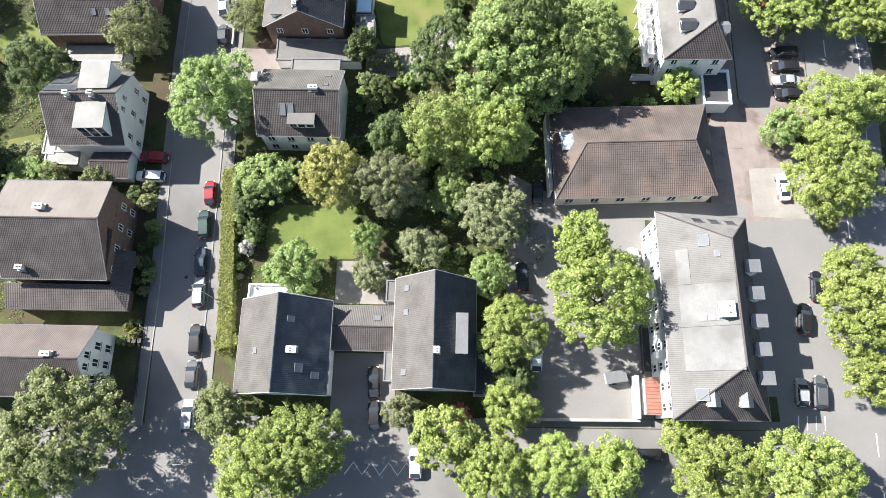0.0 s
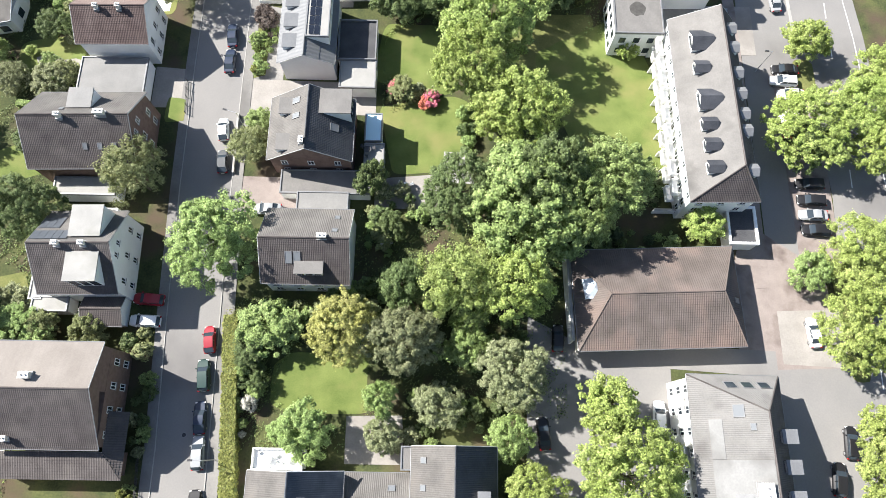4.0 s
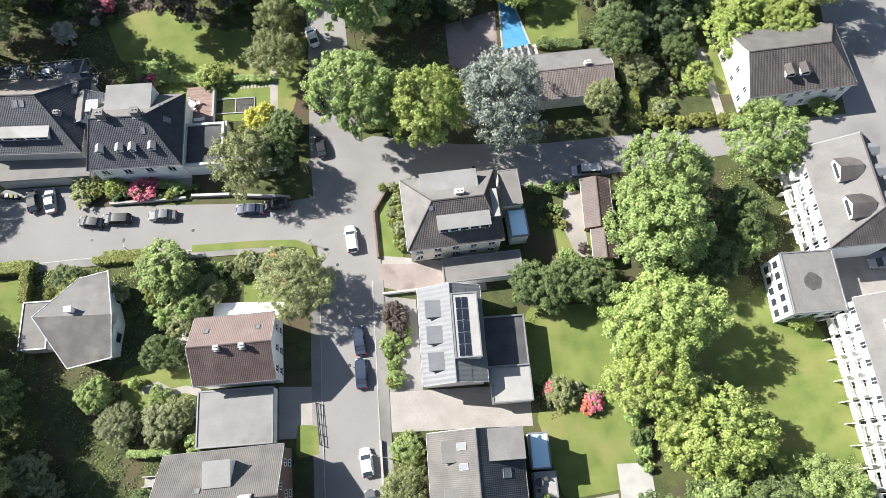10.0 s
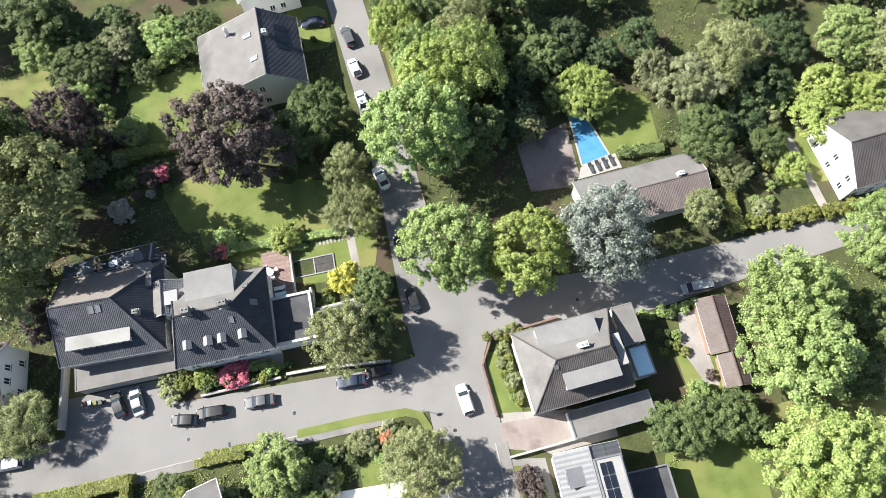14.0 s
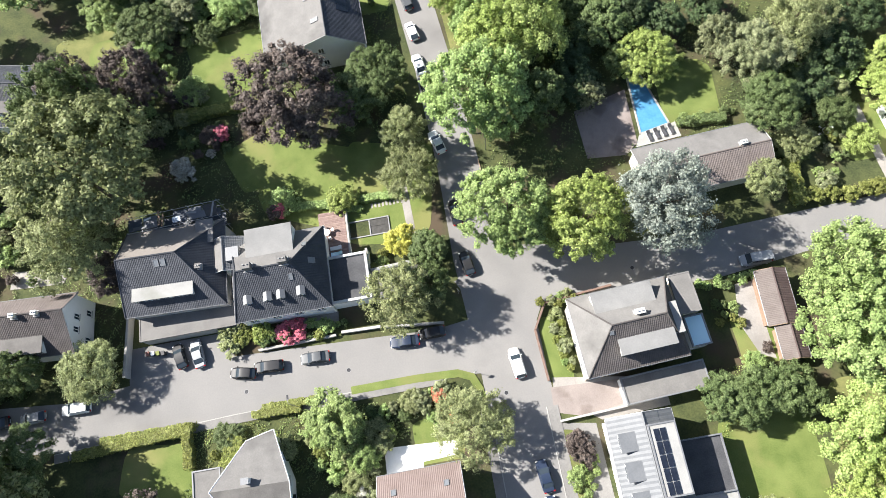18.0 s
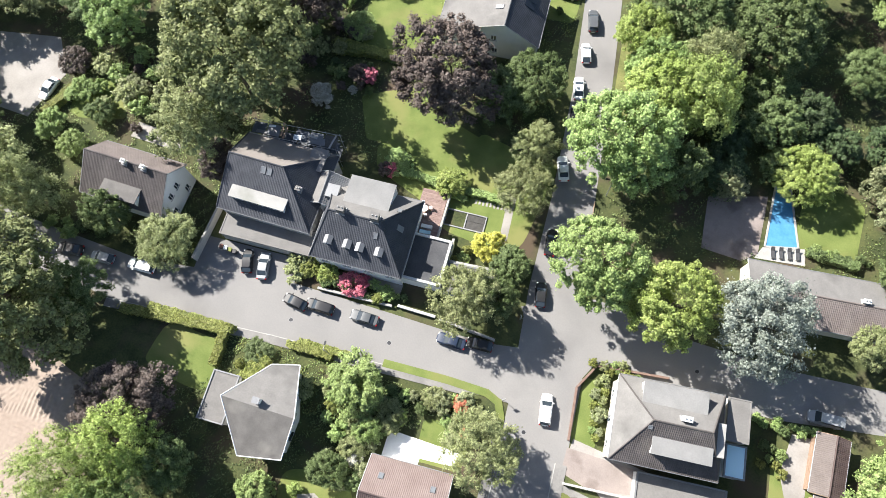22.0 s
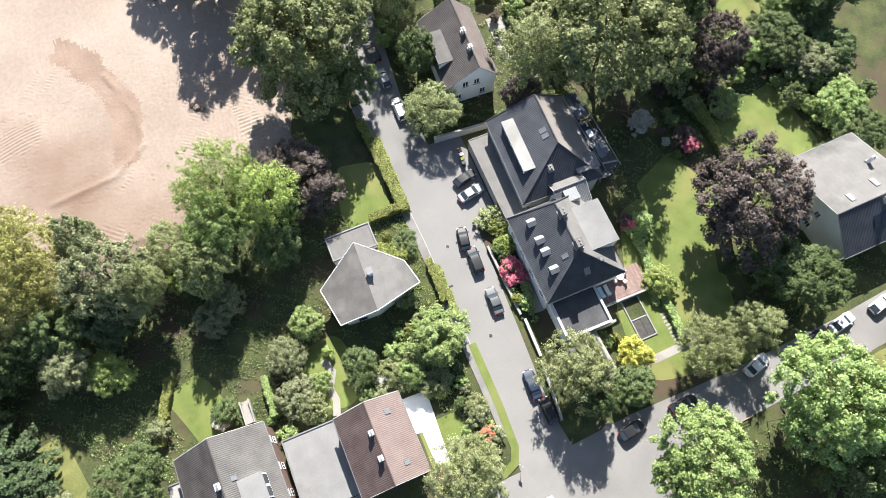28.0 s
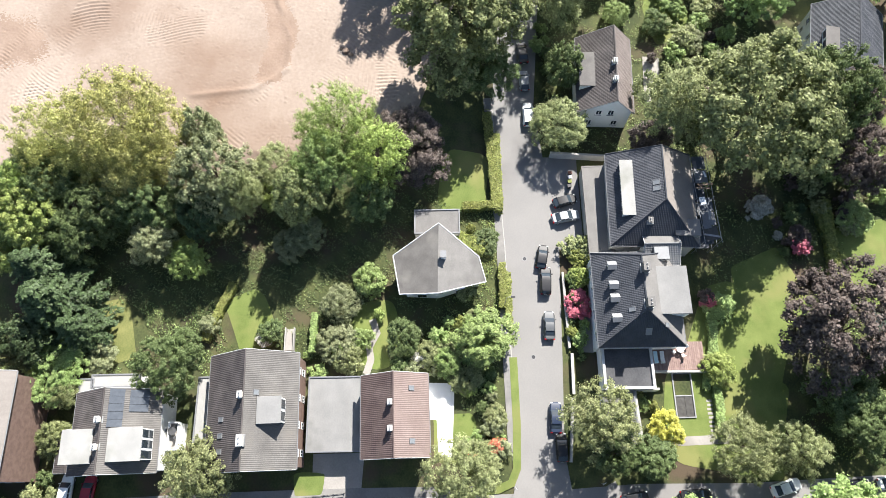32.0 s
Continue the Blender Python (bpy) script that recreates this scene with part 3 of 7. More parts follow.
# ---- plants ----
def crown_mesh(name, seed, lumps, leaves, size, shape="round", depth=0.6, ragged=1.0):
    """A unit crown of several limbs' worth of leaf sprays, uneven in outline, with gaps that let the sun through."""
    rng = np.random.default_rng(seed)
    golden = np.pi * (3 - np.sqrt(5))
    m = 8 + seed % 4
    q = np.arange(m)
    turn = golden * q + rng.normal(0, 0.25, m)
    far = np.where(q == 0, 0.0, rng.uniform(0.42, 0.64, m))
    reach = np.where(q == 0, 0.62, rng.uniform(0.3, 0.5, m))
    limb = np.stack([far * np.cos(turn), far * np.sin(turn), np.where(q == 0, 0.34, rng.uniform(-0.35, 0.3, m))], 1)
    own = rng.choice(m, lumps * 3, p=reach ** 2 / (reach ** 2).sum())
    d = rng.normal(size=(lumps * 3, 3))
    d[:, 2] = np.abs(d[:, 2]) * 1.1 - 0.45
    d /= np.linalg.norm(d, axis=1)[:, None]
    mid = limb[own] + d * (reach[own] * rng.uniform(0.72, 1.0 + 0.12 * ragged, lumps * 3))[:, None]
    gap = np.linalg.norm(mid[:, None] - limb[None], axis=2) / reach[None]
    keep = np.flatnonzero((gap > 0.7).all(1))[:lumps]
    mid, out = mid[keep], d[keep]
    lumps = len(mid)
    out = out / (np.linalg.norm(out, axis=1)[:, None] + 1e-6)
    bulk = (1.45 / np.sqrt(lumps)) * rng.uniform(0.65, 1.35, lumps)
    which = rng.integers(0, lumps, leaves)
    d = rng.normal(size=(leaves, 3))
    d /= np.linalg.norm(d, axis=1)[:, None]
    away = rng.uniform(depth ** 3, 1.0, leaves) ** (1 / 3) * (1 + 0.3 * ragged * np.clip(rng.normal(0, 0.6, leaves), 0, 2))
    spread = d + out[which] * 0.35 * ragged
    at = mid[which] + spread * (bulk[which] * away)[:, None]
    fill = rng.random(leaves) < {"round": 0.1, "star": 0.22}[shape]
    at[fill] *= rng.uniform(0.45, 0.85, fill.sum())[:, None]
    wide = np.percentile(np.hypot(at[:, 0], at[:, 1]), 93)
    at[:, :2] /= wide
    n = d * 0.6 + out[which] * 0.3 + rng.normal(0, 0.42, (leaves, 3)) + np.array([-0.22, 0.09, 0.6])
    n /= np.linalg.norm(n, axis=1)[:, None]
    u = np.cross(n, rng.normal(size=(leaves, 3)))
    u /= np.linalg.norm(u, axis=1)[:, None]
    v = np.cross(n, u)
    w = size * rng.uniform(0.6, 1.4, leaves)[:, None]
    pts = np.stack([at - u * w, at + u * w * 0.8 - v * w * 0.85, at + u * w * 0.55 + v * w * 0.95], 1).reshape(-1, 3)
    data = bpy.data.meshes.new(name)
    data.vertices.add(len(pts))
    data.vertices.foreach_set("co", pts.ravel())
    data.loops.add(3 * leaves)
    data.loops.foreach_set("vertex_index", np.arange(3 * leaves))
    data.polygons.add(leaves)
    data.polygons.foreach_set("loop_start", np.arange(leaves) * 3)
    data.update(calc_edges=True)
    data.materials.append(LEAVES["maple"])
    return data


def spruce_mesh(seed):
    """A unit spruce: whorls of drooping boughs, each a row of needle sprays that narrows to its tip."""
    rng = np.random.default_rng(seed)
    at, flat = [], []
    for i in range(17):
        z = 1 - 1.85 * (i + 0.4) / 17
        reach = (0.1 + 0.9 * (i + 1) / 17) * rng.uniform(0.88, 1.08)
        boughs = 6 + i // 4
        for k in range(boughs):
            turn = math.tau * (k + rng.uniform(-0.25, 0.25)) / boughs + i * 1.3
            r = reach * rng.uniform(0.75, 1.1)
            n = int(30 + 150 * r)
            t = rng.uniform(0.08, 1, n)
            side = rng.uniform(-1, 1, n) * (0.12 * (1 - t) + 0.028) * (0.5 + r)
            x, y = r * t * math.cos(turn) - side * math.sin(turn), r * t * math.sin(turn) + side * math.cos(turn)
            at.append(np.stack([x, y, z - 0.2 * r * t ** 1.6 - 0.25 * np.abs(side) + rng.normal(0, 0.012, n)], 1))
            flat.append(np.tile([math.cos(turn) * 0.4, math.sin(turn) * 0.4, 1.0], (n, 1)))
    at, nn = np.concatenate(at), np.concatenate(flat)
    n = len(at)
    nn = nn + rng.normal(0, 0.35, (n, 3))
    nn /= np.linalg.norm(nn, axis=1)[:, None]
    u = np.cross(nn, rng.normal(size=(n, 3)))
    u /= np.linalg.norm(u, axis=1)[:, None]
    v = np.cross(nn, u)
    w = 0.034 * rng.uniform(0.6, 1.4, n)[:, None]
    pts = np.stack([at - u * w, at + u * w * 0.8 - v * w * 0.6, at + u * w * 0.55 + v * w * 0.7], 1).reshape(-1, 3)
    data = bpy.data.meshes.new("crown")
    data.from_pydata(pts.tolist(), [], np.arange(3 * n).reshape(-1, 3).tolist())
    data.materials.append(LEAVES["fir"])
    return data


def trunk_mesh(seed):
    rng = random.Random(seed)
    bm = bmesh.new()
    tube(bm, (0, 0, 0), (0.02, 0.01, 0.42), 0.030, 0.020, 9)
    tube(bm, (0.02, 0.01, 0.41), (0.0, 0.03, 0.8), 0.02, 0.006, 7)
    for i in range(7):
        a = i * 2.4 + rng.uniform(-0.3, 0.3)
        z0 = 0.3 + 0.05 * i
        r = rng.uniform(0.16, 0.27)
        tube(bm, (0.015, 0.01, z0), (r * math.cos(a), r * math.sin(a), z0 + rng.uniform(0.14, 0.26)), 0.012, 0.004, 5)
    return mesh_of("trunk", bm, BARK)


TRUNKS = [trunk_mesh(i) for i in range(3)]
CROWNS = {
    "large": [crown_mesh("crown", 11 + i, 300 + 60 * i, 42000, 0.0208, depth=0.5, ragged=1.45) for i in range(5)],
    "middle": [crown_mesh("crown", 31 + i, 150 + 26 * i, 18000, 0.033, depth=0.5, ragged=1.4) for i in range(5)],
    "small": [crown_mesh("crown", 51 + i, 40 + 6 * i, 2600, 0.088, ragged=1.4) for i in range(5)],
    "star": [crown_mesh("crown", 71 + i, 280, 34000, 0.0195, "star", 0.3, 2.2) for i in range(2)],
    "cone": [spruce_mesh(91 + i) for i in range(2)],
    "soft": [crown_mesh("crown", 131 + i, 330, 27000, 0.021, "star", 0.3, 1.8) for i in range(3)],
    "loose": [crown_mesh("crown", 111 + i, 700, 56000, 0.0122, "star", 0.1, 2.6) for i in range(2)],
}
KIND = {
    "maple": ("green maple tree with a dense rounded crown", "tree"), "lime": ("bright fresh green lime tree beside the street", "tree"),
    "linden": ("yellowish green linden tree with a full crown", "tree"), "oak": ("dark green broadleaf tree with a dense crown", "tree"), "birch": ("dull olive birch tree with a soft loose crown", "tree"), "olive": ("olive green beech with a tall full crown", "tree"),
    "cedar": ("silver blue cedar with drooping needles", "tree"), "copper": ("dark purple copper beech with a broad crown", "tree"),
    "golden": ("golden yellow leaved shrub in a garden bed", "shrub"), "willow": ("yellow green willow with feathery branches", "tree"),
    "fir": ("dark green conifer with layered branches", "tree"), "pale": ("pale grey green flowering tree", "tree"),
    "pink": ("pink flowering rhododendron bush", "shrub"), "orange": ("orange flowering azalea bush", "shrub"),
    "white": ("white flowering shrub in a garden bed", "shrub"), "hedge": ("clipped yellow green shrub", "shrub"),
}
PLANTED = [0]


def bed(cx, cy, rx, ry, count, kinds, low=1.0, high=2.6, seed=1):
    """Garden shrubs of mixed kinds, grown together over a bed."""
    rng = random.Random(seed * 31 + int(cx * 3))
    kept, points, tone = [], [], []
    for _ in range(count * 12):
        if len(kept) == count:
            break
        a, k = rng.uniform(0, math.tau), math.sqrt(rng.random())
        x, y = rx * k * math.cos(a), ry * k * math.sin(a)
        h = rng.uniform(low, high)
        r = h * rng.uniform(0.45, 0.7)
        if all((x - u) ** 2 + (y - v) ** 2 > (0.75 * (r + w)) ** 2 for u, v, w in kept):
            kept.append((x, y, r))
            source = rng.choice(CROWNS["small"])
            co = np.empty(len(source.vertices) * 3)
            source.vertices.foreach_get("co", co)
            c, s = math.cos(a), math.sin(a)
            co = co.reshape(-1, 3) @ np.array([[c, s, 0], [-s, c, 0], [0, 0, 1]])
            points.append(co * (r, r, h * 0.5) + (x, y, h * 0.52))
            tone.append(np.full(len(source.vertices) // 3, rng.randrange(len(kinds))))
    points, tone = np.concatenate(points), np.concatenate(tone)
    data = bpy.data.meshes.new("shrubbery")
    data.vertices.add(len(points))
    data.vertices.foreach_set("co", points.ravel())
    data.loops.add(len(points))
    data.loops.foreach_set("vertex_index", np.arange(len(points)))
    data.polygons.add(len(tone))
    data.polygons.foreach_set("loop_start", np.arange(len(tone)) * 3)
    data.polygons.foreach_set("material_index", tone)
    data.update(calc_edges=True)
    for kind in kinds:
        data.materials.append(LEAVES[kind])
    ob = tagged(new("shrubbery", data), "mixed low garden shrubs grown together in a bed", "shrubbery", "", "stuff")
    ob.location = (cx, cy, 0)
    return ob


def tree(kind, x, y, r, h, shape=None):
    """A tree or, where it is low and small, a shrub."""
    i = PLANTED[0]
    PLANTED[0] += 1
    rng = random.Random(i * 7 + 3)
    low = h < 4.6
    shape = shape or ("loose" if kind == "willow" and r > 3 else "soft" if kind == "birch" and r > 2.8 else "small" if r < 1.7 else "middle" if r < 4.6 else "large")
    label, category = KIND[kind]
    if low and category == "tree":
        label, category = {"maple": "green rounded garden shrub", "linden": "yellowish green garden shrub", "olive": "olive green garden shrub", "lime": "bright green garden shrub", "oak": "dark green garden shrub", "birch": "olive green loose garden shrub",
                           "copper": "dark purple leaved garden shrub", "pale": "pale grey green garden shrub", "fir": "dark low conifer in a garden", "willow": "yellow green feathery shrub",
                           "cedar": "silver blue low conifer"}[kind], "shrub"
    ob = thing(category, x, y, 0, rng.uniform(0, 360), label, category)
    stem = new("trunk", TRUNKS[i % 3])
    stem.parent = ob
    stem.scale = (h * (0.55 if not low else 0.3), h * (0.55 if not low else 0.3), h * 0.92)
    choice = CROWNS[shape]
    crown = new("crown", choice[i % len(choice)])
    crown.parent = ob
    half = h * (0.5 if low else 0.48 if h >= 17 else 0.42)
    if shape == "cone":
        half = h * 0.47
    crown.location = (0, 0, h - half * (0.98 if not low else 0.95))
    crown.scale = (r * rng.uniform(0.95, 1.08), r * rng.uniform(0.92, 1.05), half)
    crown.material_slots[0].link = "OBJECT"
    crown.material_slots[0].material = LEAVES[kind]
    return ob


def hedge(x0, y0, x1, y1, wide, high, kind="hedge", label="clipped green garden hedge beside a path"):
    """A clipped hedge: leaves over a long block with a ragged edge."""
    a, b = Vector((x0, y0, 0)), Vector((x1, y1, 0))
    long = (b - a).length
    ob = thing("hedge", *((a + b) / 2).to_tuple()[:2], 0, math.degrees(math.atan2(y1 - y0, x1 - x0)), label, "hedge")
    rng = np.random.default_rng(int(abs(x0 * 13 + y0 * 7)) + 5)
    n = int(min(16000, long * (wide + 2 * high) * 60))
    at = rng.uniform(-1, 1, (n, 3)) * np.array([long / 2, wide / 2, high / 2])
    ax = rng.choice(3, n, p=[0.06, 0.34, 0.6])
    sg = np.where((ax == 2), 1, rng.choice([-1, 1], n))
    half = np.array([long / 2, wide / 2, high / 2])
    at[np.arange(n), ax] = half[ax] * sg * rng.uniform(0.82, 1.08, n)
    at[:, 1] += 0.07 * np.sin(at[:, 0] * 1.7) + 0.05 * np.sin(at[:, 0] * 4.1)
    at[:, 2] += high / 2 + 0.06 * np.sin(at[:, 0] * 2.3)
    nn = rng.normal(0, 0.4, (n, 3)) + np.array([-0.2, 0.1, 0.5])
    nn[np.arange(n), ax] += sg
    nn /= np.linalg.norm(nn, axis=1)[:, None]
    u = np.cross(nn, rng.normal(size=(n, 3)))
    u /= np.linalg.norm(u, axis=1)[:, None]
    v = np.cross(nn, u)
    w = 0.17 * rng.uniform(0.6, 1.3, n)[:, None]
    pts = np.stack([at - u * w, at - v * w * 0.6, at + u * w, at + v * w * 0.6], 1).reshape(-1, 3)
    data = bpy.data.meshes.new("foliage")
    data.from_pydata([tuple(p) for p in pts], [], [(4 * i, 4 * i + 1, 4 * i + 2, 4 * i + 3) for i in range(n)])
    data.materials.append(LEAVES[kind])
    leafy = new("foliage", data)
    leafy.parent = ob
    # added solid block; its dark leaf colour stands for shade inside the hedge
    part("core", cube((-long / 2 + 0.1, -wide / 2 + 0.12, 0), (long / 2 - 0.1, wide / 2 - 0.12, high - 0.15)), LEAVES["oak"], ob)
    return ob


# ---- cars ----
def loft(bm, rings):
    """Joins rings of equally many points, and closes both ends."""
    made = [[bm.verts.new(p) for p in ring] for ring in rings]
    n = len(made[0])
    for a, b in zip(made, made[1:]):
        for i in range(n):
            bm.faces.new((a[i], a[(i + 1) % n], b[(i + 1) % n], b[i]))
    bm.faces.new(list(reversed(made[0]))), bm.faces.new(made[-1])
    bmesh.ops.recalc_face_normals(bm, faces=bm.faces)
    return bm


def section(x, half, low, high, ease=0.2):
    e = min(ease, half * 0.5, (high - low) * 0.45)
    return [(x, -half + e * 0.4, low), (x, half - e * 0.4, low), (x, half, low + e), (x, half, high - e), (x, half - e, high), (x, -half + e, high), (x, -half, high - e), (x, -half, low + e)]


CAR_PAINT = {}


def paint(name, c):
    if name not in CAR_PAINT:
        m = material("car paint " + name, c, tuple(k * 0.92 for k in c), 1.0, 6, 0.5, 0.0, spec=0.3)
        m.node_tree.nodes["Principled BSDF"].inputs["Coat Weight"].default_value = 0.35
        CAR_PAINT[name] = m
    return CAR_PAINT[name]


TONES = {"black": (0.012, 0.012, 0.014), "grey": (0.075, 0.08, 0.085), "silver": (0.27, 0.28, 0.29), "white": (0.78, 0.78, 0.77), "red": (0.24, 0.01, 0.022), "blue": (0.014, 0.024, 0.05), "green": (0.015, 0.04, 0.035)}
SHAPES = {  # length, width, height, bonnet end, windscreen top, roof end, tail top
    "hatchback": (4.1, 1.75, 1.48, 1.0, 0.35, -1.25, -1.85), "saloon": (4.6, 1.8, 1.45, 1.05, 0.3, -0.95, -1.55),
    "estate": (4.7, 1.82, 1.5, 1.15, 0.45, -1.85, -2.15), "van": (4.9, 1.9, 1.95, 1.55, 1.05, -2.2, -2.35),
}
MODELS = {}


def build_car(shape, tone):
    long, wide, high, scuttle, wtop, rend, tail = SHAPES[shape]
    l, w = long / 2, wide / 2
    belt = 0.92 if shape != "van" else 1.05
    ob = thing("car", 0, 0, 0, 0, f"parked {tone} {shape} at the kerb", "car", f"parked {tone} {shape}s")
    col = paint(tone, TONES[tone])
    body = loft(bmesh.new(), [section(x, hw, lo, hi) for x, hw, lo, hi in (
        (-l, w * 0.7, 0.42, belt - 0.16), (-l + 0.14, w * 0.9, 0.3, belt - 0.03), (-l + 0.5, w * 0.98, 0.24, belt), (-0.6, w, 0.22, belt + 0.01), (scuttle - 0.5, w, 0.22, belt),
        (scuttle, w * 0.99, 0.23, belt - 0.02), (l - 0.6, w * 0.95, 0.25, belt - 0.14), (l - 0.22, w * 0.84, 0.3, belt - 0.24), (l - 0.06, w * 0.66, 0.34, belt - 0.32), (l, w * 0.45, 0.42, belt - 0.38))])
    eased(part("body", body, col, ob))
    top = high - 0.05
    glass = loft(bmesh.new(), [section(x, hw, belt - 0.05, hi, 0.1) for x, hw, hi in (
        (tail - 0.12, w * 0.78, belt + 0.02), (rend, w * 0.8, top - 0.03), (-0.2, w * 0.82, top), (wtop, w * 0.8, top - 0.03), (scuttle + 0.02, w * 0.84, belt + 0.02))])
    eased(part("window_band", glass, GLASS, ob, "dark tinted window glass"))
    roof = loft(bmesh.new(), [section(x, hw, lo, hi, 0.04) for x, hw, lo, hi in (
        (rend - 0.06, w * 0.68, top - 0.06, top), (rend + 0.2, w * 0.76, top - 0.05, top + 0.04), (-0.2, w * 0.78, top - 0.03, top + 0.06), (wtop - 0.15, w * 0.76, top - 0.05, top + 0.03), (wtop + 0.02, w * 0.7, top - 0.06, top - 0.01))])
    eased(part("roof", roof, col, ob))
    for sy in (-1, 1):
        for ends, r in ((((wtop, sy * w * 0.78, top - 0.02), (scuttle, sy * w * 0.86, belt)), 0.035), (((-0.35, sy * w * 0.81, top - 0.02), (-0.35, sy * w * 0.93, belt)), 0.04), (((rend, sy * w * 0.78, top - 0.02), (tail, sy * w * 0.86, belt)), 0.06)):
            part("pillar", tube(bmesh.new(), *ends, r, n=5), col, ob)
    for sx in (-1, 1):
        for sy in (-1, 1):
            x, y = sx * (l - 0.82), sy * (w - 0.11)
            tyre = part("wheel", tube(bmesh.new(), (x, y - 0.11, 0.31), (x, y + 0.11, 0.31), 0.31, n=16), PLASTIC, ob)
            part("rim", tube(bmesh.new(), (x, y + sy * 0.05, 0.31), (x, y + sy * 0.125, 0.31), 0.2, n=12), METAL, tyre)
    for sy in (-1, 1):
        part("headlight", cube((l - 0.3, sy * w * 0.62 - 0.2, belt - 0.44), (l - 0.1, sy * w * 0.62 + 0.2, belt - 0.27), bevel=0.04), LAMPGLASS, ob)
        part("tail_light", cube((-l + 0.0, sy * w * 0.72 - 0.17, belt - 0.28), (-l + 0.18, sy * w * 0.72 + 0.17, belt - 0.08), bevel=0.03), TAIL, ob)
        part("mirror", cube((scuttle - 0.25, sy * (w + 0.06) - 0.11, belt - 0.02), (scuttle - 0.08, sy * (w + 0.06) + 0.11, belt + 0.13), bevel=0.03), col, ob)
    part("bumper", cube((-l - 0.02, -w * 0.75, 0.35), (-l + 0.1, w * 0.75, 0.5), bevel=0.03), PLASTIC, ob)
    part("number_plate", cube((-l - 0.035, -0.26, 0.55), (-l + 0.05, 0.26, 0.66)), TRIM, ob)
    return ob


def eased(ob, angle=38):
    """Rounds the shading of a pressed metal or glass skin, but for its sharp folds."""
    ob.data.polygons.foreach_set("use_smooth", [True] * len(ob.data.polygons))
    ob.data.set_sharp_from_angle(angle=radians(angle))
    return ob


def car(shape, tone, x, y, turn):
    """A parked car; turn is the way that its bonnet points, from the world's x."""
    key = (shape, tone)
    if key in MODELS:
        return copy_thing(MODELS[key], pose(x, y, 0.035, 0, 0, turn))
    MODELS[key] = build_car(shape, tone)
    MODELS[key].matrix_basis = pose(x, y, 0.035, 0, 0, turn)
    return MODELS[key]


def street_lamp(x, y, turn=0, high=6.0, reach=0.7):
    ob = thing("street_lamp", x, y, 0, turn, "slim grey street lamp on a tall post", "street lamp", "street lamps")
    part("post", tube(bmesh.new(), (0, 0, 0), (0, 0, high), 0.07, 0.045), METAL, ob)
    part("arm", tube(bmesh.new(), (0, 0, high - 0.03), (reach, 0, high + 0.1), 0.035), METAL, ob)
    head = part("head", cube((reach - 0.1, -0.14, high + 0.04), (reach + 0.55, 0.14, high + 0.18), bevel=0.04), DARKMETAL, ob)
    part("lens", cube((reach - 0.02, -0.1, high + 0.01), (reach + 0.48, 0.1, high + 0.05)), LAMPGLASS, head)


def fence(name, a, b, high, mat, label, gap=2.0, rails=2, category="fence", board=False):
    a, b = Vector((*a, 0)), Vector((*b, 0))
    long = (b - a).length
    ob = thing(name, a.x, a.y, 0, math.degrees(math.atan2(b.y - a.y, b.x - a.x)), label, category)
    n = max(1, int(long / gap))
    for i in range(n + 1):
        x = long * i / n
        part("post", cube((x - 0.05, -0.05, 0), (x + 0.05, 0.05, high + 0.06), bevel=0.012), mat, ob)
    if board:
        part("panel", cube((0, -0.02, 0.08), (long, 0.02, high)), mat, ob)
    else:
        for k in range(rails):
            z = high * (k + 0.7) / rails
            part("rail", cube((0, -0.025, z - 0.04), (long, 0.025, z + 0.04)), mat, ob)


def wall_line(name, a, b, thick, high, mat, label, cap=None, category="wall"):
    a, b = Vector((*a, 0)), Vector((*b, 0))
    long = (b - a).length
    ob = thing(name, a.x, a.y, 0, math.degrees(math.atan2(b.y - a.y, b.x - a.x)), label, category)
    part("masonry", cube((0, -thick / 2, 0), (long, thick / 2, high)), mat, ob)
    part("coping", cube((-0.03, -thick / 2 - 0.04, high), (long + 0.03, thick / 2 + 0.04, high + 0.07), bevel=0.015), cap or KERB, ob)
    return ob


# ---- ground, roads, paths ----
def sheet(name, outline, z, mat, label="", thick=0.05):
    return slab(name, outline, z - thick, z, mat, label)


bm = bmesh.new()
bmesh.ops.create_grid(bm, x_segments=60, y_segments=60, size=2200)
tagged(new("ground", mesh_of("ground", bm, SOIL)), "dark garden soil and rough grass between the houses", "ground", "", "structure")


def ribbon(name, line, wide, z, mat, label, thick=0.06):
    """A road along a line of points, as one strip of even or changing width."""
    pts = [Vector((p[0], p[1], 0)) for p in line]
    widths = [p[2] if len(p) > 2 else wide for p in line]
    bm = bmesh.new()
    ring = []
    for i, p in enumerate(pts):
        d = (pts[min(i + 1, len(pts) - 1)] - pts[max(i - 1, 0)]).normalized()
        s = Vector((-d.y, d.x, 0)) * widths[i] / 2
        ring.append([bm.verts.new(q) for q in (p + s + Vector((0, 0, z)), p - s + Vector((0, 0, z)), p - s + Vector((0, 0, z - thick)), p + s + Vector((0, 0, z - thick)))])
    for a, b in zip(ring, ring[1:]):
        for i in range(4):
            bm.faces.new((a[i], a[(i + 1) % 4], b[(i + 1) % 4], b[i]))
    bm.faces.new(ring[0]), bm.faces.new(list(reversed(ring[-1])))
    bmesh.ops.recalc_face_normals(bm, faces=bm.faces)
    return tagged(new(name, mesh_of(name, bm, mat)), label, name.split("_")[0], "", "structure")


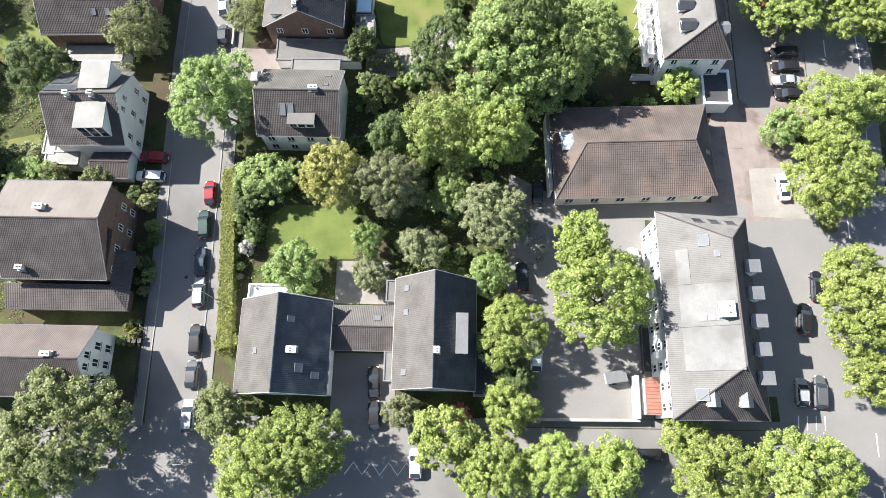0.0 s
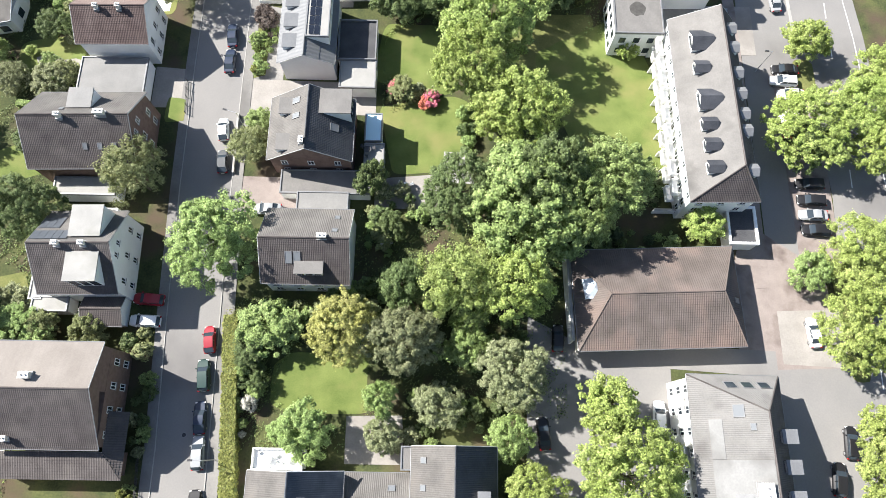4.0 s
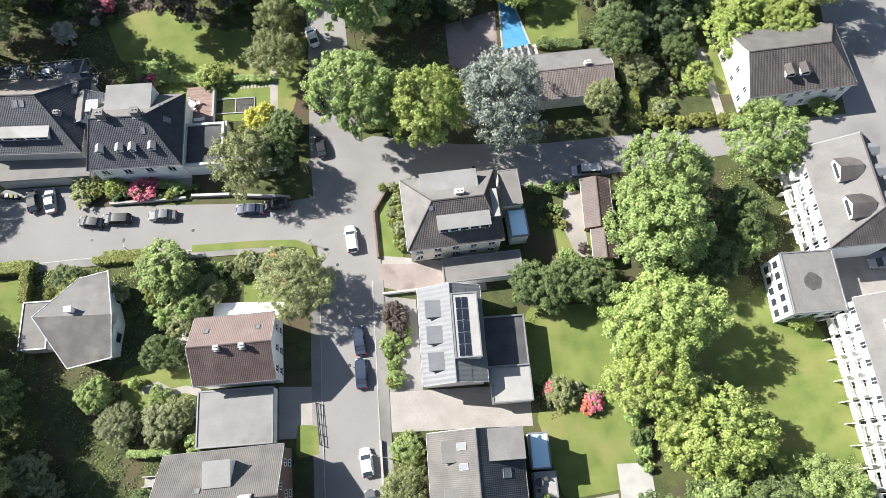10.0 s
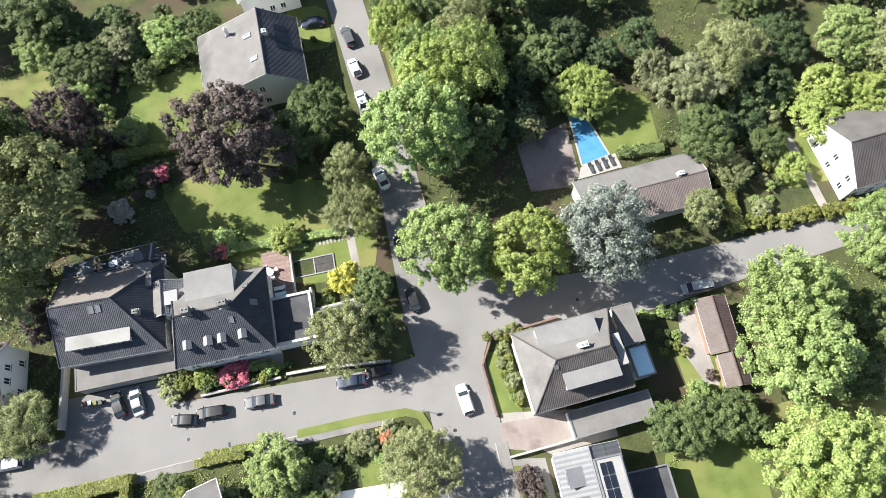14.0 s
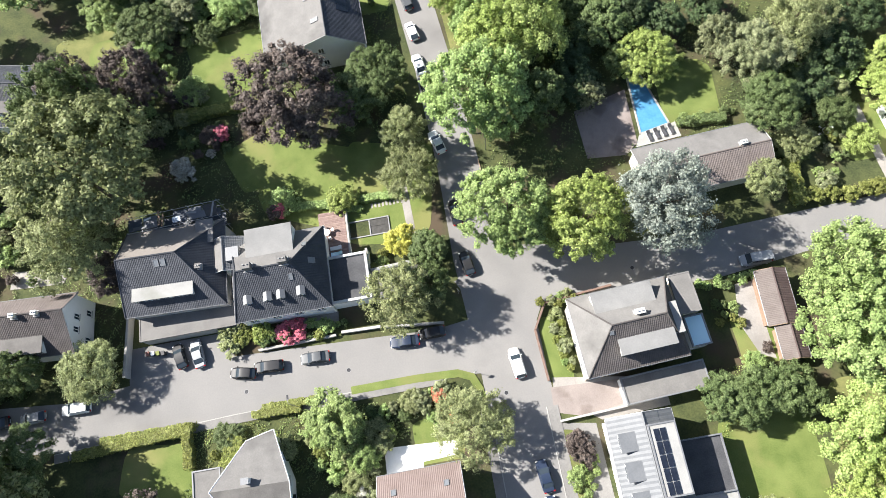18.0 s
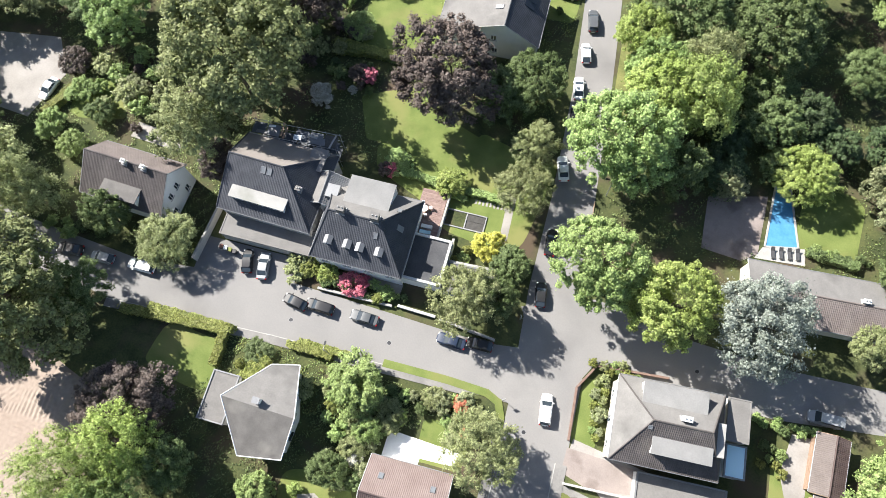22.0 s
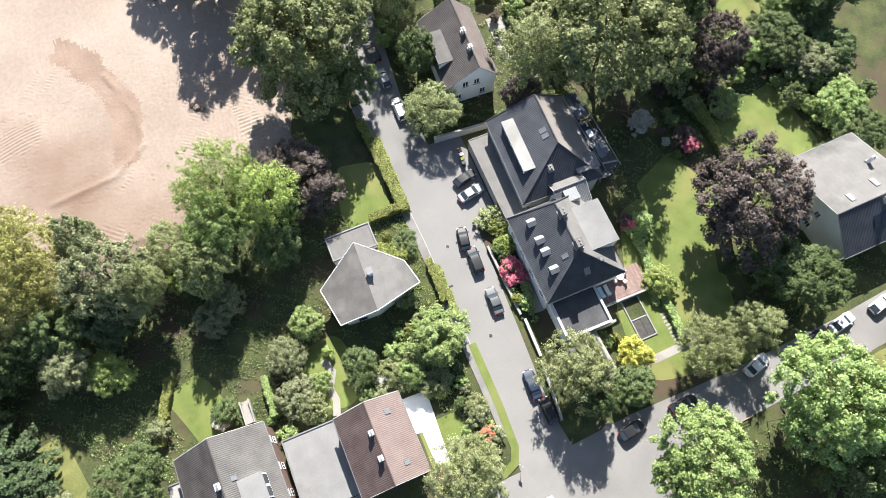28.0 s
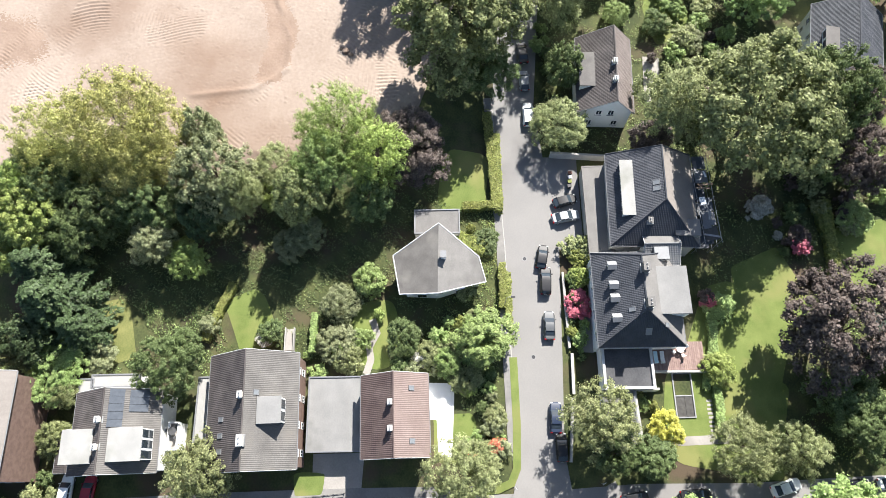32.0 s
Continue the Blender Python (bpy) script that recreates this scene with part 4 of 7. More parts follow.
# the street from south to north, its junction, and the arms west, north and east
ribbon("road", [(-38.6, -30), (-39.0, 0), (-39.6, 20), (-40.6, 38), (-41.4, 60), (-41.6, 80), (-41.8, 95), (-42.0, 106), (-42.3, 112)], 8.4, 0.030, ASPHALT, "grey asphalt street through the gardens")
ribbon("road", [(-170, 116, 7), (-135, 109, 7), (-110, 106.4, 7.4), (-84, 108.3, 9.0), (-66, 107.8, 8.4), (-52, 107.4, 7.8), (-42, 108, 9)], 8, 0.034, ASPHALT, "grey asphalt side street with parked cars")
ribbon("road", [(-41.8, 106, 9), (-43.0, 122, 8.5), (-43.6, 138, 7), (-44.6, 158, 6.6), (-46.2, 176, 6.6), (-48.5, 200, 6.6), (-52, 260, 6.6)], 7, 0.038, ASPHALT, "grey asphalt lane under trees")
ribbon("road", [(-45, 113, 12), (-36, 117.5, 10), (-22, 115.6, 8.4), (-8, 115.2, 7.6), (10, 116.6, 6.2), (26, 117.6, 5.2), (46, 118.5, 5)], 8, 0.042, ASPHALT, "grey asphalt lane shaded by trees")
ribbon("pavement", [(-34.9, 0, 1.6), (-35.2, 20, 1.6), (-35.6, 40, 1.8), (-36.0, 52, 1.8)], 1.7, 0.12, FOOTWAY, "grey paved footway along a hedge", 0.12)
ribbon("pavement", [(-36.4, 54, 1.6), (-36.6, 75, 1.6), (-36.7, 97, 1.6)], 1.6, 0.115, FOOTWAY, "grey paved footway in front of gardens", 0.12)
ribbon("pavement", [(-44.4, 0, 1.5), (-44.6, 20, 1.5), (-45.5, 38, 1.4), (-46.3, 60, 1.4), (-46.6, 80, 1.4), (-46.6, 98, 1.4)], 1.5, 0.12, FOOTWAY, "narrow footway along garden walls", 0.12)
ribbon("pavement", [(-112, 102.0), (-84, 103.2), (-66, 103.4), (-52, 103.6)], 1.3, 0.12, FOOTWAY, "grey footway along hedges", 0.12)
ribbon("kerb", [(-36.0, 0), (-36.3, 20), (-36.8, 40), (-37.2, 52)], 0.14, 0.14, KERB, "grey kerb stones", 0.14)
ribbon("kerb", [(-43.6, 0), (-43.8, 20), (-44.7, 38), (-45.5, 60), (-45.8, 80), (-45.8, 98)], 0.14, 0.14, KERB, "grey kerb stones", 0.14)
ribbon("kerb", [(-112, 102.7), (-84, 103.9), (-66, 104.1), (-52, 104.3)], 0.14, 0.14, KERB, "grey kerb stones", 0.14)
ribbon("kerb", [(-37.3, 54), (-37.5, 75), (-37.6, 97)], 0.14, 0.14, KERB, "grey kerb stones", 0.14)
# the south road and the forecourts
ribbon("road", [(-160, -6.5), (-60, -5.6), (20, -4.8), (62, -4.4), (160, -3)], 11.5, 0.046, ASPHALT, "wide asphalt road with a zigzag marking")
ribbon("pavement", [(-34, 1.0), (-8, 1.2), (20, 1.7), (50, 1.9)], 1.2, 0.12, FOOTWAY, "grey paved footway along a wall", 0.12)
ribbon("road", [(58.5, -40), (60.5, 0), (62.5, 30), (64.5, 60), (63.5, 90), (61.5, 115), (56, 160), (50, 260)], 11.0, 0.05, ASPHALT, "wide main road with white lane lines")
ribbon("road", [(52.5, 0, 9), (51.6, 30, 9), (50.0, 60, 5.5), (49.8, 90, 5.0), (50.2, 118, 5.0)], 7, 0.054, ASPHALT, "service lane in front of the terraces")
ribbon("pavement", [(45.8, 45, 2.2), (46.0, 60, 2.0), (46.2, 88, 2.0), (45.8, 114, 2.0)], 2, 0.1, REDPAVE, "reddish paved footway", 0.1)
sheet("pavement", [(8.5, 2.2), (30, 2.4), (30.5, 33.5), (16, 34.5), (9.2, 33)], 0.058, ASPHALT, "pale asphalt yard with tree shade")
sheet("pavement", [(41, 31.5), (57, 31.5), (55.5, 48), (44, 56), (41.5, 48)], 0.062, REDPAVE, "reddish paved forecourt")
sheet("pavement", [(47.5, 33.5), (58.5, 33), (58, 42), (47.5, 41.5)], 0.066, PAVING, "pale parking bay")
sheet("driveway", [(-16.6, -0.2), (-7.3, -0.2), (-7.3, 11.0), (-16.6, 11.0)], 0.07, ASPHALT, "dark asphalt forecourt between two houses")
sheet("terrace", [(-17, 18.4), (-8.5, 18.4), (-9, 25.2), (-17, 25)], 0.06, PAVING, "pale paved garden terrace")
for k in range(-2, 14):
    y = 6 + 8.0 * k
    ribbon("lane_line", [(61.2 + 0.02 * y, y), (61.3 + 0.02 * y, y + 3.2)], 0.16, 0.058, PAINT_LINE, "worn white lane dash", 0.006)
ribbon("lane_line", [(66.5, 40), (68.0, 62), (67.2, 90), (65.2, 114)], 0.14, 0.058, PAINT_LINE, "worn white edge line", 0.006)
ribbon("lane_line", [(57.0, 88), (56.6, 100), (55.6, 114)], 0.5, 0.13, KERB, "pale kerb strip between road and parking", 0.13)
zig = [(-14.0 + 1.25 * k, -4.3 if k % 2 else -6.0) for k in range(9)]
ribbon("lane_line", zig, 0.16, 0.056, PAINT_LINE, "white zigzag road marking", 0.006)
zig = [(13.6 + 1.2 * k, -3.6 if k % 2 else -5.0) for k in range(4)]
ribbon("lane_line", zig, 0.16, 0.056, PAINT_LINE, "white zigzag road marking", 0.006)


for k in range(4):
    ribbon("lane_line", [(50.4 + 1.25 * k, 1.4), (50.6 + 1.25 * k, 3.4)], 0.12, 0.06, PAINT_LINE, "white parking hatch line", 0.006)
sheet("road", [(44.6, 112), (58.5, 112), (55, 152), (46.8, 152)], 0.044, ASPHALT, "asphalt lane beside a white house")
sheet("road", [(52, 84), (58.6, 84), (57.8, 118), (52, 118)], 0.048, ASPHALT, "asphalt parking lane")


# ---- lawns and patios ----
LAWNS = []


def lawn(cx, cy, rx, ry, turn=0.0, mat=None, z=0.03, label="sunlit mown garden lawn", square=0.35):
    """A lawn of soft-cornered outline."""
    c, s = math.cos(radians(turn)), math.sin(radians(turn))
    LAWNS.append((cx, cy, max(rx, ry)))
    out = []
    for i in range(36):
        a = i / 36 * math.tau
        k = 1 + 0.04 * math.sin(3 * a + cx) + 0.03 * math.sin(5 * a + cy)
        px = math.copysign(abs(math.cos(a)) ** square, math.cos(a)) * rx * k
        py = math.copysign(abs(math.sin(a)) ** square, math.sin(a)) * ry * k
        out.append((cx + c * px - s * py, cy + s * px + c * py))
    return slab("lawn", out, z - 0.05, z, mat or LAWN, label)


lawn(-7.8, 84.5, 7.0, 6.6, -4)
lawn(-6.2, 70, 7.2, 6.6, 8)
lawn(24, 77, 9, 14, 20, z=0.028)
lawn(12, 86, 10, 8, 0, MEADOW, 0.024, "rough grass under trees")
lawn(-20.8, 29.6, 7.0, 4.4, 0)
lawn(-64, 138, 13, 7.5, -22)
lawn(-76, 146, 6, 5, 20, z=0.034)
lawn(-56, 136, 7.5, 9, -10, z=0.032)
lawn(-3.2, 144, 4.8, 5.8, -5)
lawn(-80.5, 165.5, 7.6, 7.0, 5)
lawn(-101.5, 168, 4.4, 8.5, 8, z=0.032)
# outline follows a sunlit strip; the lawn's shaded rest is left as dark soil
lawn(-72.4, 63.2, 5.0, 3.2, 22, z=0.03)
# likewise a strip of sunlight drawn as a lawn of its own
lawn(-71, 42, 5.2, 2.6, 14, MEADOW, 0.03, "dry olive lawn between conifers")
lawn(-70, 83, 5.5, 4.0, 0, z=0.028, square=0.8)
lawn(-4.8, 101.5, 3.2, 4.0, 0)
lawn(-34.4, 105, 1.8, 5, 0)
lawn(-54.2, 95, 3.6, 3.2, 0)
lawn(-96, 97.5, 5.5, 4.0, -8)
lawn(-48, 73.5, 1.6, 2.2, 0, z=0.14)
lawn(-104, 172, 9, 7, 10, MEADOW, 0.03, "rough garden lawn")
lawn(-38.8, 165, 2.4, 11, 3, MEADOW, 0.03, "rough grass verge beside a lane")
lawn(-54.5, 176, 4, 5, 0, z=0.03)
lawn(23, 131, 5, 5, 0, z=0.03)
sheet("pavement", [(46, 6), (59, 6), (59.5, 33.2), (45.5, 32.6)], 0.078, ASPHALT, "pale asphalt forecourt of an office")
sheet("pavement", [(9, 32.5), (31, 32.5), (46.5, 31.5), (46.5, 35.4), (16, 36.6), (9.5, 40)], 0.074, ASPHALT, "asphalt alley between a hall and an office")
lawn(58.6, 40, 1.6, 9, 3, MEADOW, 0.09, "grass strip under street trees")
sheet("pavement", [(52.2, 50), (58.6, 50), (59.2, 84), (52.0, 84)], 0.082, REDPAVE, "pinkish paved parking strip")
lawn(57.6, 82, 1.6, 3.6, 2, MEADOW, 0.1, "grass strip under street trees")
sheet("pavement", [(32.5, 86.2), (49.8, 86.2), (49.8, 96), (32.5, 96)], 0.086, PAVING, "pale paved yard between terraces")


def sandy_field():
    """An excavated field with rippled digger tracks, ruts and low banks."""
    xs = np.concatenate([np.arange(-186, -140, 1.0), np.arange(-140, -97, 0.2)])
    ys = np.concatenate([np.arange(-14, 4, 0.6), np.arange(4, 104, 0.24)])
    nx, ny = len(xs), len(ys)
    X, Y = np.meshgrid(xs, ys)
    rng = np.random.default_rng(4)
    Z = np.full_like(X, 0.42)
    haze = np.zeros_like(X)
    for k in range(18):
        fx, fy, ph = rng.normal(0, 0.13), rng.normal(0, 0.13), rng.uniform(0, 6.28)
        Z += 0.035 * np.sin(fx * X + fy * Y + ph)
        haze += 0.06 * np.sin(5 * fx * X + 5 * fy * Y + 2 * ph)
    # ripples left by the digger's tracks: three ways, each in ragged patches
    for turn, wave, up, seed in ((84, 0.7, 0.07, 1), (12, 0.74, 0.06, 2), (130, 0.66, 0.05, 3)):
        c, s = math.cos(radians(turn)), math.sin(radians(turn))
        patch, swing = np.zeros_like(X), np.zeros_like(X)
        own = np.random.default_rng(40 + seed)
        for k in range(14):
            fx, fy, ph = own.normal(0, 0.3), own.normal(0, 0.3), own.uniform(0, 6.28)
            patch += 0.27 * np.sin(fx * X + fy * Y + ph)
            swing += 0.16 * np.sin(0.7 * fy * X - 0.7 * fx * Y + 2 * ph)
        along, across = c * Y + s * X + 1.2 * swing, c * X - s * Y
        inside = np.clip((patch - 1.0) * 2.2 + 0.7 * np.sin(2.3 * across + 3 * swing) + 0.5 * np.sin(5.1 * across - 2 * along), 0, 1.3)
        ridge = np.sin(along * math.tau / wave)
        Z += up * np.sign(ridge) * np.abs(ridge) ** 0.7 * inside
    def near(line):
        far = np.full_like(X, 1e3)
        for (ax, ay), (bx, by) in zip(line, line[1:]):
            t = np.clip(((X - ax) * (bx - ax) + (Y - ay) * (by - ay)) / ((bx - ax) ** 2 + (by - ay) ** 2), 0, 1)
            far = np.minimum(far, np.hypot(X - ax - t * (bx - ax), Y - ay - t * (by - ay)))
        return far
    band = near([(-143.3, 56.9), (-138.0, 60.4), (-133.1, 63.1), (-126.7, 64.6), (-120.9, 64.3), (-117.8, 62.4)])
    bank = near([(-134.8, 63.3), (-124.8, 66.8), (-118.6, 66.3), (-114.6, 60.5), (-113.5, 49.5)])
    Z += 0.22 * np.clip(0.7 + 2 * haze, 0, 1) * np.exp(-(bank / 0.6) ** 2) - 0.1 * np.exp(-(band / 2) ** 2)
    rough = np.clip(0.5 + 3 * haze, 0.15, 1)
    Z += 0.016 * rng.normal(0, 1, X.shape) * rough + 0.05 * rng.normal(0, 1, X.shape) * (rng.random(X.shape) < 0.05)
    edge = np.interp(Y, [-10, 18, 45, 60, 72, 82, 90, 97, 104], [-100, -101, -102, -100.5, -104, -107, -113, -134, -150]) + 1.2 * np.sin(Y * 0.5) + 0.7 * np.sin(Y * 1.3)
    Z -= np.clip((X - edge) * 0.3, 0, 1.2)
    i, j = np.meshgrid(np.arange(ny - 1), np.arange(nx - 1), indexing="ij")
    a = (i * nx + j).ravel()
    data = bpy.data.meshes.new("sand_field")
    data.from_pydata(np.stack([X.ravel(), Y.ravel(), Z.ravel()], 1).tolist(), [], np.stack([a, a + 1, a + nx + 1, a + nx], 1).tolist())
    data.materials.append(SAND), data.materials.append(EARTH)
    grit = rng.normal(0, 0.22, X.shape)
    brown = (band + grit + 2.5 * haze < 2.5) | ((np.hypot(X + 126, (Y - 14) * 0.7) + 4 * haze + 3 * grit) < 5)
    data.polygons.foreach_set("material_index", brown[:-1, :-1].ravel().astype(int))
    data.polygons.foreach_set("use_smooth", [True] * len(data.polygons))
    tagged(new("ground_sand", data), "bare sandy excavated field with digger tracks", "ground", "", "structure")
    sheet("ground_sand", [(-420, -160), (-185.5, -160), (-185.5, 104), (-420, 104)], 0.3, SAND, "bare sandy field beyond the trees")


sandy_field()
for x, y, r in ((-122.1, 76.8, 0.7), (-121.4, 77.6, 0.5), (-122.8, 76.0, 0.4), (-147.5, 75.8, 0.6), (-148.4, 75.2, 0.5)):
    bm = bmesh.new()
    bmesh.ops.create_icosphere(bm, subdivisions=2, radius=r)
    for v in bm.verts:
        v.co *= 1 + 0.25 * noise.noise(v.co * 2.3 + Vector((x, y, 0)))
        v.co.z *= 0.7
    ob = tagged(new("boulder", mesh_of("boulder", bm, EARTH)), "clod of brown earth on the sandy field", "boulder", "earth clods")
    ob.location = (x, y, 0.4 + r * 0.3)
sheet("road", [(-40, 94), (-36.1, 94), (-36.3, 110), (-34.5, 113.2), (-40, 113.5)], 0.028, ASPHALT, "asphalt junction apron")
sheet("road", [(-100.2, 108), (-83.5, 108), (-83.5, 116.8), (-100.2, 116.8)], 0.031, ASPHALT, "asphalt parking forecourt of two villas")
sheet("terrace", [(-52.2, 81.6), (-46.6, 81.2), (-46.6, 74), (-52.2, 74)], 0.05, PAVING, "paved driveway beside a garage")
sheet("terrace", [(-30, 93.8), (-36.2, 98.5), (-35.8, 101), (-20, 98.5), (-19.8, 94.2)], 0.05, PAVING, "pale paved driveway")
sheet("driveway", [(-36.4, 99.6), (-24, 99.0), (-24, 96), (-32, 94.6), (-36.6, 96)], 0.056, REDPAVE, "brownish paved driveway")
sheet("driveway", [(-36.4, 79.6), (-15, 79.2), (-15, 73.2), (-36.6, 73.8)], 0.054, PAVING, "very pale paved driveway")
sheet("driveway", [(-36.2, 62), (-19, 61.8), (-19, 55.8), (-36.2, 56)], 0.052, REDPAVE, "pinkish paved driveway in front of a garage")
sheet("terrace", [(-36.6, 94.5), (-31, 93.5), (-30.8, 79), (-36.6, 79)], 0.045, FOOTWAY, "paved front yard")
sheet("terrace", [(-14.5, 62), (-4, 63), (-4.6, 57), (-14.5, 57)], 0.05, PAVING, "grey paved patio")
sheet("terrace", [(-51.6, 92.6), (-56.8, 92.4), (-57.0, 88.5), (-62.4, 88.6), (-62.2, 95.2), (-51.4, 94.6)], 0.055, TRIM, "white paved patio beside a red roofed house")
sheet("terrace", [(-5.5, 110), (-2.9, 110), (-2.9, 98), (-5.0, 99), (-6.6, 104)], 0.05, PAVING, "paved garden path beside a shed")
sheet("terrace", [(22.8, 121), (24.2, 121), (23.2, 136), (21.6, 136)], 0.05, PAVING, "pale garden path")
# pool
deck = thing("swimming_pool", -10.6, 144, 0, 0, "long blue swimming pool with a pale stone edge", "pool")
part("edge", prism(bmesh.new(), [(-2.5, -6.5), (3.9, -5.2), (4.2, -8.0), (-3.6, -8.6)], 0.0, 0.09), KERB, deck)
basin = [(-1.7, 6.3), (0.3, 5.9), (2.9, -5.3), (-2.2, -6.3)]
part("basin", prism(bmesh.new(), basin, 0.01, 0.05), POOL, deck)
for (ax, ay), (bx, by) in zip(basin, basin[1:] + basin[:1]):
    d = Vector((bx - ax, by - ay))
    part("rim", cube((0, -0.16, 0.0), (d.length, 0.16, 0.12), pose(ax, ay, 0, 0, 0, math.degrees(math.atan2(d.y, d.x))), bevel=0.02), KERB, deck)
part("ladder_rail", tube(bmesh.new(), (2.2, -5.2, 0.1), (2.2, -5.9, 0.75), 0.03, n=6), METAL, deck)
part("ladder_rail", tube(bmesh.new(), (1.7, -5.3, 0.1), (1.7, -6.0, 0.75), 0.03, n=6), METAL, deck)

sheet("driveway", [(-156, 131), (-139.6, 129.4), (-136.6, 139), (-141, 146), (-156, 144)], 0.06, PAVING, "pale paved forecourt beside gardens")
sheet("terrace", [(-120, 130.4), (-111, 129.8), (-109.6, 132.4), (-119.6, 133.4)], 0.06, PAVING, "sandy patio behind a gabled house")
lawn(-128, 136, 5, 4, 10, z=0.03)


# ---- houses on the west side of the street ----
h = House("house", -48.9 - 0.4, 8.3, 20, 9.8, 0, 6.0, 10.0, TILE_DARK, WHITE, "white gabled house with a dark tiled roof", hips=(0, 0), back=TILE_PINK)
h.ob.location.x = -59.0
h.windows("e", 3, 2, 1.15, 1.6, 1.0, 2.9, span=7)
h.windows("e", 2, 1, 1.0, 1.4, 6.5, 2.9, span=3.2)
h.chimney(5.8, 0.5, 1.6, 0.8, 0.9)
h = House("house", -56.2, 26.7, 15.2, 13.8, 0, 9.6, 11.9, TILE_DARK, BRICK, "brown brick house with a tiled and a sandy felt slope", back=FELT_SAND, lowered=(3.0, 0.0), shift=0.6)
h.windows("e", 4, 2, 1.0, 1.4, 1.1, 2.8)
h.chimney(-0.8, 2.2, 1.6, 1.0, 0.9)
h.chimney(-4.3, -5.6, 1.2, 0.7, 0.9)
LEFT_BRICK = h
h = House("house", -55.4, 47.1, 11.4, 12.4, 1.5, 6.2, 10.9, TILE_DARK, WHITE, "white house with two white box dormers", back=TILE_GREY_LIT)
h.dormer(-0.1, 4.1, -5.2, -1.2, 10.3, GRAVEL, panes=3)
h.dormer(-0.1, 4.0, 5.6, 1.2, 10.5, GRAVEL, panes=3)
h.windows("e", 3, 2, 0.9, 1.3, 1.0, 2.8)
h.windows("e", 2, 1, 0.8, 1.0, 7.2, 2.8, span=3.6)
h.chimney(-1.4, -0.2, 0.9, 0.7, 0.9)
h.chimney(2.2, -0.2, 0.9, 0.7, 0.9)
# these panels are coloured as if mirroring the sky
h.panel("n", 3.0, 0.78, 5.2, 2.0, SOLAR_SKY_TONE, cols=5, rows=1)
h.panel("n", 4.0, 0.4, 3.0, 2.6, SOLAR_SKY_TONE, cols=3, rows=1)
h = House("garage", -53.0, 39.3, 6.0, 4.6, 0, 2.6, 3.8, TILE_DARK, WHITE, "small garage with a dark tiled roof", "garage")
h = House("house", -57.9, 66.4, 16.2, 12.8, 1.5, 6.5, 11.5, TILE_DARK, BRICK, "long brown house with a dark tiled roof", back=TILE_GREY_LIT)
h.dormer(-1.4, 1.9, 4.9, 1.8, 10.5, FELT_PALE, panes=2)
h.chimney(-1.8, -0.3, 1.0, 0.7, 1.0)
h.chimney(4.2, 0.0, 1.8, 0.8, 0.9)
for s in (2.3, 4.5, 6.6):
    h.skylight("s", s - 1.2, 0.42, 0.7, 1.0)
h.skylight("n", 2.2, 0.78, 0.7, 0.8)
h.windows("e", 3, 2, 1.0, 1.4, 1.1, 2.8)
h.windows("e", 2, 1, 0.9, 1.2, 7.0, 2.8, span=4)
h.windows("n", 4, 2, 1.0, 1.4, 1.1, 2.8)
flat_building("flat_extension", -58.6, 58.5, 9.6, 3.0, 0, 3.4, GRAVEL, WHITE, "white flat roofed extension beside a house", "extension")
flat_building("garage", -57.7, 77.4, 10.9, 8.0, 0, 3.0, FELT_PALE, WHITE, "flat roofed double garage with pale felt", doors=0)
# two tile colours hold the lit and the shaded side of this roof
h = House("house", -57.0, 86.6, 11.6, 9.7, 1.0, 6.2, 9.5, TILE_BROWN_SHADED, WHITE, "white house with a weathered red tiled roof", back=TILE_RED_LIT)
h.chimney(-1.6, -0.4, 0.8, 0.7, 0.9)
h.chimney(1.9, -0.4, 0.8, 0.7, 0.9)
h.skylight("n", -3.6, 0.5, 0.7, 0.9)
h.skylight("n", 3.6, 0.5, 0.7, 0.9)
h.windows("e", 3, 2, 1.0, 1.4, 1.0, 2.7)


